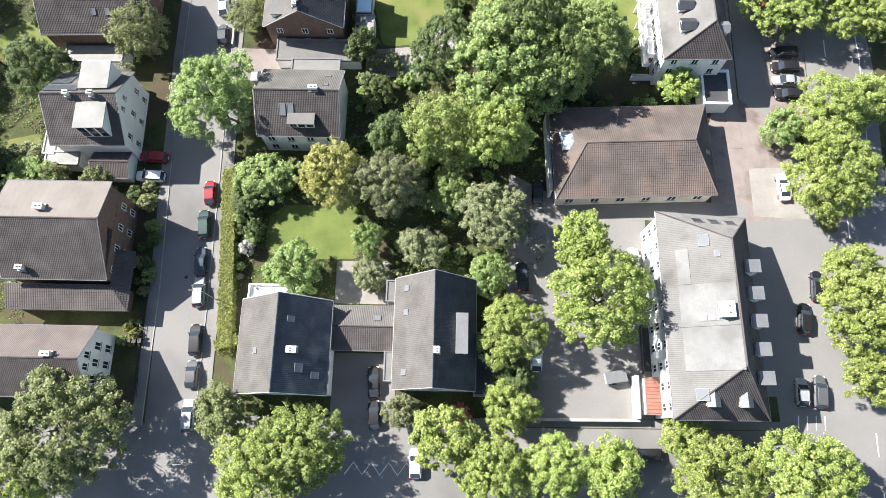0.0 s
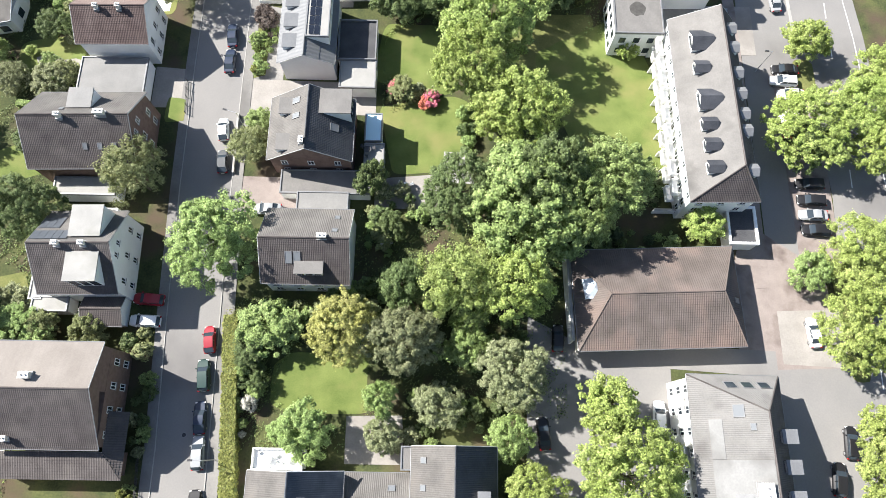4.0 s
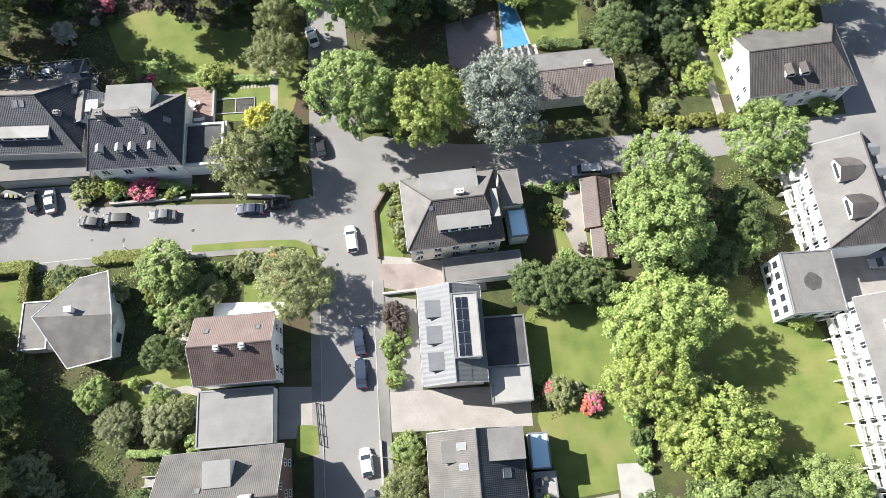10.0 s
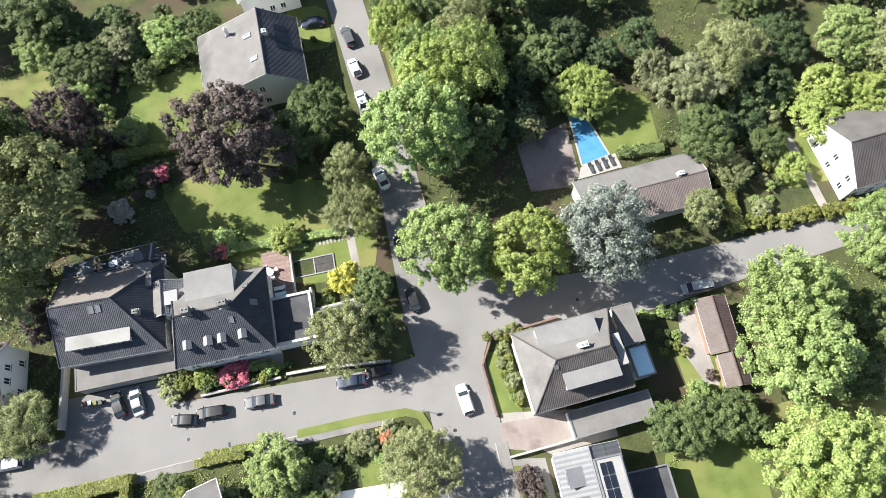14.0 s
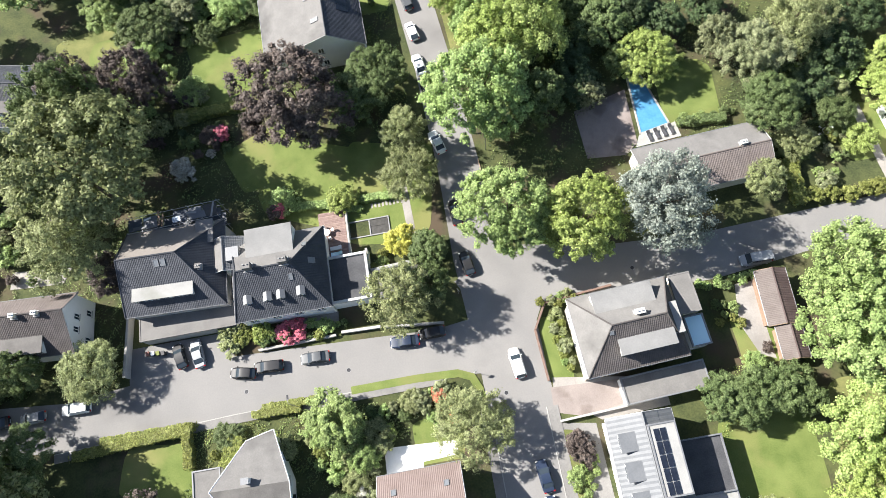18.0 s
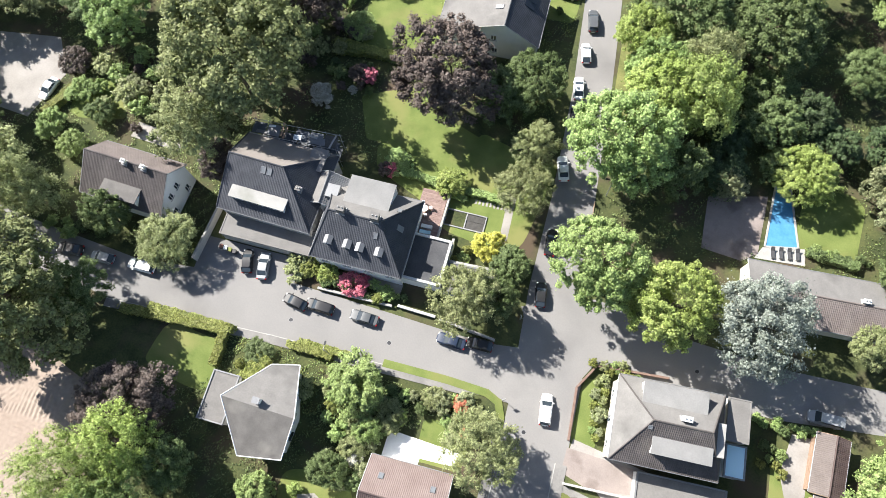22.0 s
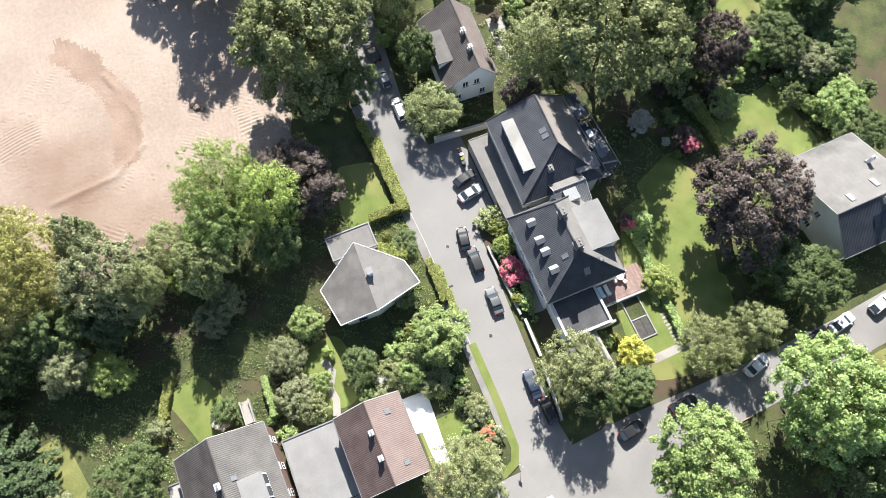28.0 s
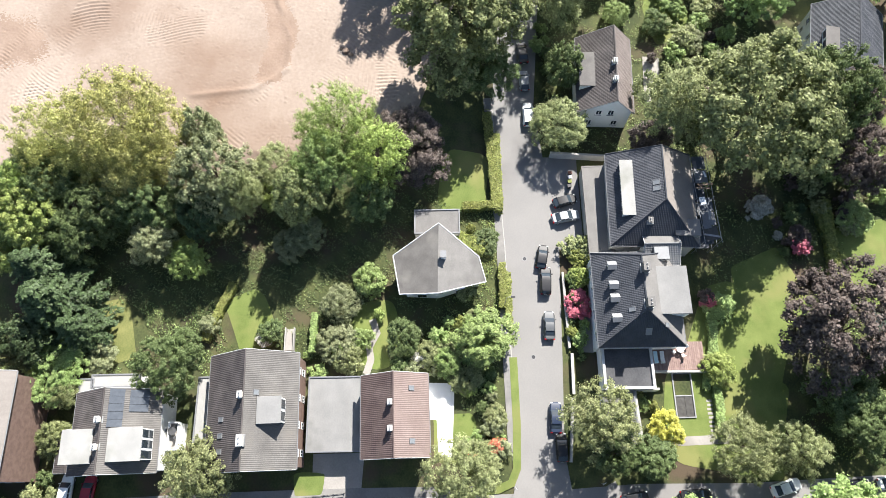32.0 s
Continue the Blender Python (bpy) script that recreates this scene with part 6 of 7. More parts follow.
for k in range(6):
    part("step", cube((-0.4 + 0.45 * k, 4.5, 0.15), (-0.1 + 0.45 * k, 5.5, 0.75)), PAVING, terrace)
wall_line("garden_wall", (-63.3, 124.8), (-63.2, 133.4), 0.25, 1.1, WHITE, "white garden wall beside a deck")
wall_line("garden_wall", (-60.5, 121.9), (-51.8, 122.3), 0.3, 2.6, WHITE, "tall white garden wall")
wall_line("garden_wall", (-60.5, 125.6), (-60.5, 121.9), 0.3, 2.6, WHITE, "tall white garden wall")
flat_building("garage", -56.3, 119.4, 8.4, 4.8, 0, 2.8, BITUMEN, WHITE, "flat roofed garage with grey felt")
sunken = thing("sunken_bed", -60.2, 129.8, 0, 0, "rectangular garden bed of brown soil with a stone rim", "garden bed")
part("basin", cube((-2.8, -1.2, -0.02), (3.6, 1.4, 0.06)), STAIN_AND_SHADE, sunken)
part("bed_soil", cube((-2.7, -1.1, 0.06), (0.4, 1.3, 0.1)), SOIL, sunken)
part("bed_soil", cube((0.6, 0.2, 0.06), (3.5, 1.3, 0.12)), STAIN_AND_SHADE, sunken)
for lo, hi in (((-3.0, -1.4, 0), (3.8, -1.2, 0.22)), ((-3.0, 1.4, 0), (3.8, 1.6, 0.22)), ((3.6, -1.2, 0), (3.8, 1.4, 0.22)), ((-3.0, -1.2, 0), (-2.8, 1.4, 0.22)), ((0.4, -1.2, 0), (0.6, 1.4, 0.18))):
    part("rim", cube(lo, hi, bevel=0.02), LEAD, sunken)
for k in range(9):
    ob = tagged(new("stepping_stone", mesh_of("stepping_stone", cube((-0.18, -0.4, 0.0), (0.18, 0.4, 0.07), bevel=0.02), PAVING)), "pale stepping stone in the lawn", "stepping stone", "stepping stones")
    ob.location = (-58.9 + 0.62 * k, 133.6 + 0.05 * math.sin(k * 2), 0.0)
sheet("terrace", [(-53.7, 127.6), (-52.4, 127.6), (-52.7, 137), (-54.0, 137)], 0.05, PAVING, "sandy garden path")
sheet("terrace", [(-73.5, 115.2), (-66.6, 115.2), (-66.5, 117), (-73.5, 117)], 0.06, PAVING, "grey paved entrance path")
wall_line("garden_wall", (-79.4, 112.9), (-67.2, 113.1), 0.3, 0.7, GREYWALL, "low garden wall along a street")
wall_line("garden_wall", (-66.3, 113.4), (-60.2, 113.2), 0.35, 0.7, GREYWALL, "low grey entrance wall", GREYWALL)
wall_line("garden_wall", (-59.5, 113.0), (-50.4, 112.0), 0.3, 0.9, GREYWALL, "low garden wall under trees")


def table_set(x, y, z=0.0, turn=0, seats=4, tone=None):
    ob = thing("garden_table", x, y, z, turn, "white garden table on a patio", "table", "garden tables")
    part("tabletop", tube(bmesh.new(), (0, 0, 0.7), (0, 0, 0.74), 0.6, n=18), tone or TRIM, ob)
    part("leg", tube(bmesh.new(), (0, 0, 0), (0, 0, 0.7), 0.05, n=8), METAL, ob)
    for k in range(seats):
        a = math.tau * k / seats + 0.4
        c = thing("garden_chair", x + 1.05 * math.cos(a), y + 1.05 * math.sin(a), z, math.degrees(a), "white garden chair beside a table", "chair", "garden chairs")
        part("seat", cube((-0.24, -0.24, 0.42), (0.24, 0.24, 0.47), bevel=0.02), tone or TRIM, c)
        part("backrest", cube((0.2, -0.24, 0.47), (0.25, 0.24, 0.9), bevel=0.02), tone or TRIM, c)
        for sx in (-0.2, 0.2):
            for sy in (-0.2, 0.2):
                part("leg", cube((sx - 0.02, sy - 0.02, 0), (sx + 0.02, sy + 0.02, 0.42)), METAL, c)


def lounger(x, y, z=0.0, turn=0, mat=None):
    ob = thing("sun_lounger", x, y, z, turn, "sun lounger with a long cushion", "lounger", "sun loungers")
    part("frame", cube((-0.95, -0.32, 0.22), (0.95, 0.32, 0.28), bevel=0.02), METAL, ob)
    part("mattress", cube((-0.95, -0.3, 0.28), (0.35, 0.3, 0.38), bevel=0.03), mat or TRIM, ob)
    part("backrest", cube((0, -0.3, 0), (0.65, 0.3, 0.1), pose(0.33, 0, 0.3, 0, -32, 0), bevel=0.03), mat or TRIM, ob)
    for sx in (-0.8, 0.8):
        for sy in (-0.28, 0.28):
            part("leg", cube((sx - 0.03, sy - 0.03, 0), (sx + 0.03, sy + 0.03, 0.22)), METAL, ob)


lounger(-65.4, 126.0, 0.95, 0, PLEXI)
lounger(-65.4, 127.0, 0.95, 0)
table_set(-66.6, 129.8, 0.95)
table_set(16.1, 132.0)
table_set(-15.6, 65.4, 3.02, 0, 3, FELT_DARK)
table_set(-12.6, 50.8)
table_set(-9.6, 60.6, 0.05, 0, 3)
for k in range(4):
    lounger(-11.6 + 1.25 * k, 136.9 + 0.2 * k, 0.09, 100, FELT_DARK)
sheet("terrace", [(-22.6, 144.0), (-13.3, 146.4), (-13.7, 136.2), (-16, 134.4), (-22.4, 135)], 0.06, REDPAVE, "brown paved pool terrace")

# ---- scaffolding behind the west villa ----
scaffold = thing("scaffolding", -89.6, 135.2, 0, 2, "grey steel scaffolding with plank decks", "scaffolding")
for i in range(7):
    for y in (-1.3, 1.3):
        part("upright", tube(bmesh.new(), (-7.2 + 2.4 * i, y, 0), (-7.2 + 2.4 * i, y, 6.6), 0.04, n=6), METAL, scaffold)
for z in (2.1, 4.2, 6.2):
    for y in (-1.3, 1.3):
        part("rail", tube(bmesh.new(), (-7.4, y, z), (7.6, y, z), 0.035, n=6), METAL, scaffold)
    for i in range(6):
        if (i * 5 + int(z)) % 4:
            part("plank_deck", cube((-7.1 + 2.4 * i, -1.1, z + 0.05), (-4.9 + 2.4 * i, 0.9, z + 0.1)), (SLATE, SEAM, STAIN_AND_SHADE)[(i + int(z)) % 3], scaffold)
for i in range(4):
    part("brace", tube(bmesh.new(), (-7.2 + 4.8 * (i % 3), 1.34, 0.2), (-4.8 + 4.8 * (i % 3), 1.34, 4.2), 0.03, n=5), METAL, scaffold)
for i, (x, y, w, d, z, m) in enumerate(((-5.4, -0.9, 1.9, 0.5, 6.36, SEAM), (-2.2, 0.3, 0.3, 2.4, 6.36, WOOD), (-1.6, -0.2, 0.28, 2.2, 6.36, WOOD), (0.6, -0.5, 1.3, 0.9, 6.36, TARP), (3.0, 0.2, 1.6, 0.35, 6.36, LEAD),
                                           (4.8, -0.4, 0.9, 1.2, 6.36, SEAM), (6.4, 0.1, 0.3, 2.6, 6.36, LEAD), (-4.0, 0.4, 1.1, 0.3, 6.36, TRIM))):
    board = thing("builders_board", -89.6 + x, 135.2 + y, z - 0.06, 2 + 17 * math.sin(3 * i), "loose building board lying on a scaffold deck", "board", "boards on the scaffolding")
    part("sheet", cube((-w / 2, -d / 2, 0.0), (w / 2, d / 2, 0.06), bevel=0.01), m, board)
WEST_VILLA.dormer(4.0, 6.4, 6.6, 3.0, 7.4, BITUMEN, panes=1, wall=GREYWALL)
WEST_VILLA.chimney(4.6, -1.2, 1.0, 0.8, 0.5, GREYWALL, BITUMEN)
wall_line("garden_wall", (-100.2, 112.2), (-99.4, 121.5), 0.3, 1.8, GREYWALL, "tall dark boundary wall beside a forecourt")
wall_line("garden_wall", (-99.4, 121.5), (-98.8, 134), 0.3, 1.8, GREYWALL, "tall dark boundary wall beside a villa")


def wheelie_bin(x, y, turn, mat):
    ob = thing("wheelie_bin", x, y, 0.03, turn, "plastic wheelie bin on a forecourt", "bin", "wheelie bins")
    part("body", loft(bmesh.new(), [[(sx * k, sy * k, z) for sx, sy in ((-0.27, -0.3), (0.27, -0.3), (0.27, 0.3), (-0.27, 0.3))] for k, z in ((0.8, 0.05), (1.0, 0.95))]), PLASTIC, ob)
    part("lid", cube((-0.3, -0.34, 0.95), (0.3, 0.36, 1.03), bevel=0.03), mat, ob)
    for sx in (-0.25, 0.25):
        part("wheel", tube(bmesh.new(), (sx - 0.03, 0.3, 0.1), (sx + 0.03, 0.3, 0.1), 0.1, n=10), DARKMETAL, ob)


for k, m in enumerate((RUST, TRIM, LEAVES["hedge"], PLASTIC)):
    wheelie_bin(-96.8 + 0.8 * k, 115.4 - 0.1 * k, 5, m)
for k in range(3):
    wheelie_bin(-46.9 + 0.8 * k, 12.0, 0, PLASTIC)


# ---- yard west of the office building ----
lean = flat_building("lean_to", 29.5, 5.5, 3.0, 5.2, 0, 3.4, RUST, WHITE, "lean-to with a red corrugated roof", "extension", rim=0.08, lip=0.02)
for k in range(10):
    part("rib", tube(bmesh.new(), (-1.35, -2.3 + 0.5 * k, 3.42), (1.35, -2.3 + 0.5 * k, 3.42), 0.06, n=5), RUST, lean)
wall_line("boundary_wall", (11.8, 2.0), (27.6, 2.2), 0.35, 1.5, GREYWALL, "rendered wall along a footway")
wall_line("boundary_wall", (27.2, 2.4), (27.2, 8.4), 0.5, 2.4, WHITE, "white wall beside a yard")
# flat sheet at yard level; its dark colour stands for the shade below
sheet("basement_stairwell", [(29.0, 9.2), (31.2, 9.2), (31.2, 15.6), (29.0, 15.6)], 0.075, STAIN_AND_SHADE, "dark sunken stairwell beside an office")
fence("railing", (28.6, 8.8), (28.6, 15.9), 1.0, DARKMETAL, "dark steel railing round a stairwell", 1.2, 3, "railing")
fence("railing", (28.6, 15.9), (31.0, 15.9), 1.0, DARKMETAL, "dark steel railing round a stairwell", 1.2, 3, "railing")


def trailer(x, y, turn):
    ob = thing("trailer", x, y, 0.06, turn, "small grey box trailer parked in a yard", "trailer")
    part("box", cube((-1.5, -0.8, 0.45), (1.5, 0.8, 1.5), bevel=0.05), GREYWALL, ob)
    part("lid", cube((-1.54, -0.84, 1.5), (1.54, 0.84, 1.6), bevel=0.03), ZINC, ob)
    part("drawbar", tube(bmesh.new(), (1.4, 0, 0.45), (2.5, 0, 0.5), 0.05, n=6), DARKMETAL, ob)
    for sy in (-1, 1):
        part("wheel", tube(bmesh.new(), (-0.2, sy * 0.9 - 0.08, 0.3), (-0.2, sy * 0.9 + 0.08, 0.3), 0.3, n=14), PLASTIC, ob)


trailer(24.5, 8.2, 10)
for z in (2.9, 5.6):
    b = thing("balcony", 30.0, 20.2, z, 0, "white balcony on an office wall", "balcony", "office balconies")
    part("floor", cube((-0.9, -1.3, -0.15), (1.0, 1.3, 0.0)), WHITE, b)
    part("parapet", cube((-0.9, -1.3, 0.0), (-0.8, 1.3, 0.95)), WHITE, b)
    for sy in (-1, 1):
        part("side", cube((-0.8, sy * 1.25 - 0.05, 0.0), (1.0, sy * 1.25 + 0.05, 0.95)), WHITE, b)

# ---- west end of the hall ----
tent = thing("garden_tent", 18.2, 43.2, 3.6, 8, "white and blue tarpaulin shelter beside a hall", "tent")
for sx in (-1.3, 1.3):
    for sy in (-1.4, 1.4):
        part("pole", tube(bmesh.new(), (sx, sy, 0), (sx, sy, 2.2), 0.04, n=6), METAL, tent)
bm = bmesh.new()
rim = [bm.verts.new(p) for p in ((-1.4, -1.5, 2.2), (1.4, -1.5, 2.2), (1.4, 1.5, 2.2), (-1.4, 1.5, 2.2))]
tip = bm.verts.new((0, 0, 3.0))
for i in range(4):
    bm.faces.new((rim[i], rim[(i + 1) % 4], tip))
bm.faces.new(list(reversed(rim)))
part("canopy", bm, TARP, tent)
wall_line("parapet_wall", (15.6, 36.0), (15.2, 49.0), 0.4, 3.4, WHITE, "white end wall of a low hall")

# ---- porches and terraces of the white house with dormers ----
flat_building("porch", -60.8, 40.1, 5.4, 2.3, 0, 3.0, GRAVEL, WHITE, "white flat roofed porch", "porch")
flat_building("terrace_room", -63.1, 44.4, 2.0, 7.4, 0, 3.0, GRAVEL, WHITE, "white flat terrace roof along a house", "extension")
flat_building("terrace_room", -54.9, 54.1, 4.0, 1.6, 0, 3.0, PAVING, WHITE, "roof terrace with a white parapet", "extension", lip=0.6, edge=TRIM)
flat_building("roof_terrace", -25.7, 19.0, 7.0, 2.9, 0, 3.0, TRIM, WHITE, "white roof terrace with garden furniture", "terrace", lip=0.5, edge=TRIM)
table_set(-27.0, 19.0, 3.0, 0, 3)
table_set(-24.4, 19.1, 3.0, 0, 2)
sheet("terrace", [(-3.7, 61.6), (1.3, 61.4), (1.2, 66.8), (-3.6, 67)], 0.06, KERB, "pale paved garden patio")

# ---- street furniture ----
street_lamp(-74.1, 103.3, 90, 6.0)
street_lamp(-36.0, 70.1, 165, 6.0, 1.6)
street_lamp(-35.2, 18.7, 180, 6.0, 1.2)
street_lamp(-35.0, -5.0, 180, 6.0, 1.2)
street_lamp(49.3, 83.1, 180, 6.0)
street_lamp(-38.6, 140.0, 180, 6.0)


def road_sign(x, y, turn):
    ob = thing("road_sign", x, y, 0.03, turn, "grey metal road sign on a post", "road sign", "road signs")
    part("post", tube(bmesh.new(), (0, 0, 0), (0, 0, 2.4), 0.035, n=8), METAL, ob)
    part("plate", cube((-0.3, -0.06, 1.8), (0.3, -0.04, 2.4), bevel=0.006), TRIM, ob)


road_sign(-47.0, 103.7, 30)
road_sign(-47.4, 116.3, 120)
fence("garden_fence", (-46.6, 78.8), (-46.1, 72.8), 1.1, DARKMETAL, "dark steel front garden fence", 1.5, 3)
fence("garden_fence", (-44.9, 4.0), (-46.0, 20.0), 1.0, DARKMETAL, "dark steel front garden fence", 2.0, 3)
fence("garden_fence", (-39.4, 122.0), (-40.2, 138.0), 1.1, WOOD, "weathered timber garden fence", 2.0, 3)
wall_line("garden_wall", (-37.4, 72.8), (-37.2, 62.4), 0.25, 0.7, GREYWALL, "low wall in front of a brick house")
wall_line("garden_wall", (29.5, 57.1), (35.3, 57.1), 0.25, 1.6, WHITE, "white garden wall beside a terrace")


def manhole(x, y, z):
    ob = thing("manhole_cover", x, y, z, 0, "dark round manhole cover in asphalt", "manhole cover", "manhole covers")
    part("lid", tube(bmesh.new(), (0, 0, 0), (0, 0, 0.012), 0.3, n=20), DARKMETAL, ob)
    part("ring", tube(bmesh.new(), (0, 0, 0), (0, 0, 0.008), 0.36, n=20), LEAD, ob)


for x, y, z in ((-41.2, 52, 0.03), (-41.6, 84, 0.03), (-43, 100, 0.03), (-66, 107.5, 0.034), (-82, 107, 0.034), (-40, 22, 0.03), (-44, 132, 0.038), (-20, 115.4, 0.042)):
    manhole(x, y, z)
table_set(-55.6, 54.0, 3.0, 0, 3, FELT_DARK)


# ---- low undergrowth over the garden soil ----
def undergrowth(x0, y0, x1, y1, count, kinds, seed):
    """Grass tufts, weeds and fallen sprays in uneven drifts, clear of the lawns."""
    rng = np.random.default_rng(seed)
    p = rng.uniform((x0, y0), (x1, y1), (count, 2))
    drift = np.sin(p[:, 0] * 0.9 + seed) * np.sin(p[:, 1] * 0.7 + 2 * seed) + 0.6 * np.sin(p[:, 0] * 2.3 - p[:, 1] * 1.9)
    keep = drift + rng.normal(0, 0.4, count) > -0.15
    for cx, cy, r in LAWNS:
        keep &= np.hypot(p[:, 0] - cx, p[:, 1] - cy) > 0.92 * r
    p, drift = p[keep], drift[keep]
    n = len(p)
    at = np.column_stack([p, rng.uniform(0.02, 0.22, n) + 0.28 * np.clip(drift, 0, 1.5) * rng.random(n)])
    nn = rng.normal(0, 0.5, (n, 3)) + np.array([-0.2, 0.1, 0.8])
    nn /= np.linalg.norm(nn, axis=1)[:, None]
    u = np.cross(nn, rng.normal(size=(n, 3)))
    u /= np.linalg.norm(u, axis=1)[:, None]
    v = np.cross(nn, u)
    w = rng.uniform(0.05, 0.15, n)[:, None]
    pts = np.stack([at - u * w, at + u * w * 0.8 - v * w * 0.85, at + u * w * 0.55 + v * w * 0.95], 1).reshape(-1, 3)
    data = bpy.data.meshes.new("undergrowth")
    data.vertices.add(len(pts))
    data.vertices.foreach_set("co", pts.ravel())
    data.loops.add(3 * n)
    data.loops.foreach_set("vertex_index", np.arange(3 * n))
    data.polygons.add(n)
    data.polygons.foreach_set("loop_start", np.arange(n) * 3)
    data.polygons.foreach_set("material_index", (np.floor((drift + 2) * 1.7).astype(int) + rng.integers(0, 2, n)) % len(kinds))
    data.update(calc_edges=True)
    for kind in kinds:
        data.materials.append(LEAVES[kind])
    tagged(new("undergrowth", data), "low weeds and tufts over garden soil", "undergrowth", "", "stuff")


CLEAR = [(-10.6, 143.0, 8.6), (-18.4, 139.0, 5.2), (-146.0, 138.0, 10.0), (-115.0, 131.6, 4.6), (-1.0, 104.0, 6.0), (23.0, 128.0, 4.0)]
LAWNS.extend(CLEAR)
undergrowth(-100, 34, -66, 101, 60000, ("oak", "olive", "fir", "oak"), 1)
undergrowth(-76, 6, -64, 60, 16000, ("oak", "maple", "fir"), 2)
undergrowth(-112, 136, -76, 182, 24000, ("oak", "maple", "fir", "birch"), 3)
undergrowth(-76, 136, -50, 178, 20000, ("oak", "maple", "hedge"), 4)
undergrowth(-38, 133, 22, 186, 60000, ("oak", "fir", "maple"), 5)
undergrowth(6, 58, 31, 112, 26000, ("oak", "maple", "hedge"), 6)
undergrowth(-18, 25, 15, 56, 24000, ("oak", "maple", "fir"), 7)
undergrowth(-14, 74, -5, 98, 6000, ("oak", "maple", "hedge"), 8)
undergrowth(-66, 96, -51, 102, 3000, ("oak", "maple", "birch"), 9)
undergrowth(-145, 112, -101, 152, 36000, ("oak", "maple", "birch"), 10)
undergrowth(-35, 20, -17, 42, 10000, ("oak", "maple"), 11)
undergrowth(-96, 94, -66, 102.5, 7000, ("oak", "maple", "hedge"), 12)


# ---- plants and cars ----
tree("maple", -36.5, 48.9, 6.5, 13)
tree("birch", -50.1, 59.4, 5.0, 12)
tree("birch", -34.4, 66.0, 3.0, 6)
tree("oak", -14.8, 60.8, 2.7, 6.5)
tree("willow", -17.6, 36.5, 5.2, 12, "large")
tree("pale", -8.8, 35.4, 4.8, 12)
tree("oak", -9.2, 43.2, 3.8, 10)
tree("oak", -0.9, 57.3, 5.6, 13)
tree("maple", 8.4, 54.4, 8.1, 17)
tree("maple", 20.8, 59.8, 6.3, 14)
tree("linden", -1.5, 43.2, 6.0, 15, "soft")
tree("lime", 6.9, 43.2, 5.2, 14)
tree("pale", 6.4, 31.3, 4.8, 10)
tree("pale", -3.6, 26.5, 3.5, 6.5)
tree("maple", 0.4, 34.8, 3.0, 7)
tree("lime", 36.4, 54.2, 3.1, 6)
tree("lime", 19.3, 26.6, 4.2, 13)
tree("lime", 20.9, 17.7, 6.7, 16)
tree("lime", 9.0, 13.4, 4.9, 10)
tree("maple", 6.0, 22.3, 3.1, 7)
tree("lime", 8.7, 3.4, 3.6, 8)
tree("oak", 9.8, 7.6, 3.0, 6)
tree("lime", 32.5, -0.0, 3.5, 7)
tree("lime", -0.1, -0.8, 4.4, 9)
tree("linden", -19.0, -1.9, 5.6, 12)
tree("lime", -24.5, -5.9, 5.5, 12)
tree("olive", -30.2, 2.0, 3.8, 9)
tree("olive", -50.7, -0.9, 7.8, 14)
tree("lime", -56.2, -7.4, 5.2, 11)
tree("lime", 6.3, -4.9, 4.9, 10)
tree("lime", 14.9, -4.4, 4.6, 10)
tree("lime", 22.3, -4.5, 4.3, 10)
tree("lime", 36.2, -5.3, 5.5, 10)
tree("lime", 47.3, -4.6, 6.2, 11)
tree("lime", 57.5, 38.7, 6.6, 11)
tree("lime", 58.4, 49.2, 5.4, 10)
tree("lime", 64.3, 51.6, 3.5, 9)
tree("maple", 51.7, 47.3, 3.0, 6)
tree("lime", 58.0, 17.9, 5.6, 11)
tree("lime", 58.1, 23.9, 3.8, 9)
tree("lime", 58.5, 8.8, 3.6, 9)
tree("oak", 53.9, 67.1, 4.1, 8)
tree("maple", -22.6, 23.0, 3.7, 7)
tree("maple", -28.7, 37.0, 4.2, 6)
tree("pale", -11.5, 22.3, 2.7, 5)
tree("maple", -12.0, 27.4, 2.5, 8)
tree("pink", 2.2, 2.4, 1.5, 2.5)
tree("pale", -6.0, 2.9, 2.4, 4.5)
tree("white", -30.8, 26.6, 1.2, 2.5)
tree("oak", -29.9, 29.4, 1.4, 3)
tree("maple", -25.6, 22.7, 2.1, 4)
tree("oak", -31.1, 34.3, 2.7, 4)
tree("maple", -68.0, 99.6, 4.3, 7)
tree("birch", -48.7, 96.2, 5.2, 9)
tree("oak", -69.0, 87.6, 2.7, 5)
tree("maple", 5.9, 100.0, 7.5, 17)
tree("oak", -11.0, 92.4, 3.7, 6.5)
tree("oak", -4.6, 93.2, 3.7, 7)
tree("lime", 0.8, 77.4, 5.9, 16)
tree("lime", 7.6, 69.6, 6.7, 16)
tree("lime", 5.3, 72.8, 4.7, 12)
tree("oak", 11.7, 58.8, 6.4, 18)
tree("maple", 16.1, 53.4, 5.4, 17)
tree("oak", 6.7, 60.6, 4.5, 12)
tree("maple", 23.6, 98.8, 2.5, 5)
tree("lime", 27.2, 85.6, 2.0, 4)
tree("lime", 56.3, 86.9, 3.7, 7)
tree("lime", 53.9, 69.8, 6.2, 10)
tree("birch", -62.8, 97.1, 2.4, 3)
tree("orange", -6.8, 75.4, 1.2, 1.8)
tree("pink", -5.9, 75.8, 1.4, 2)
tree("birch", -10.6, 77.6, 2.2, 2.8)
tree("copper", -34.7, 90.7, 1.7, 3)
tree("maple", -34.7, 81.4, 1.4, 1.8)
tree("maple", -35.5, 86.9, 1.3, 2)
tree("oak", -11.6, 53.5, 2.2, 4)
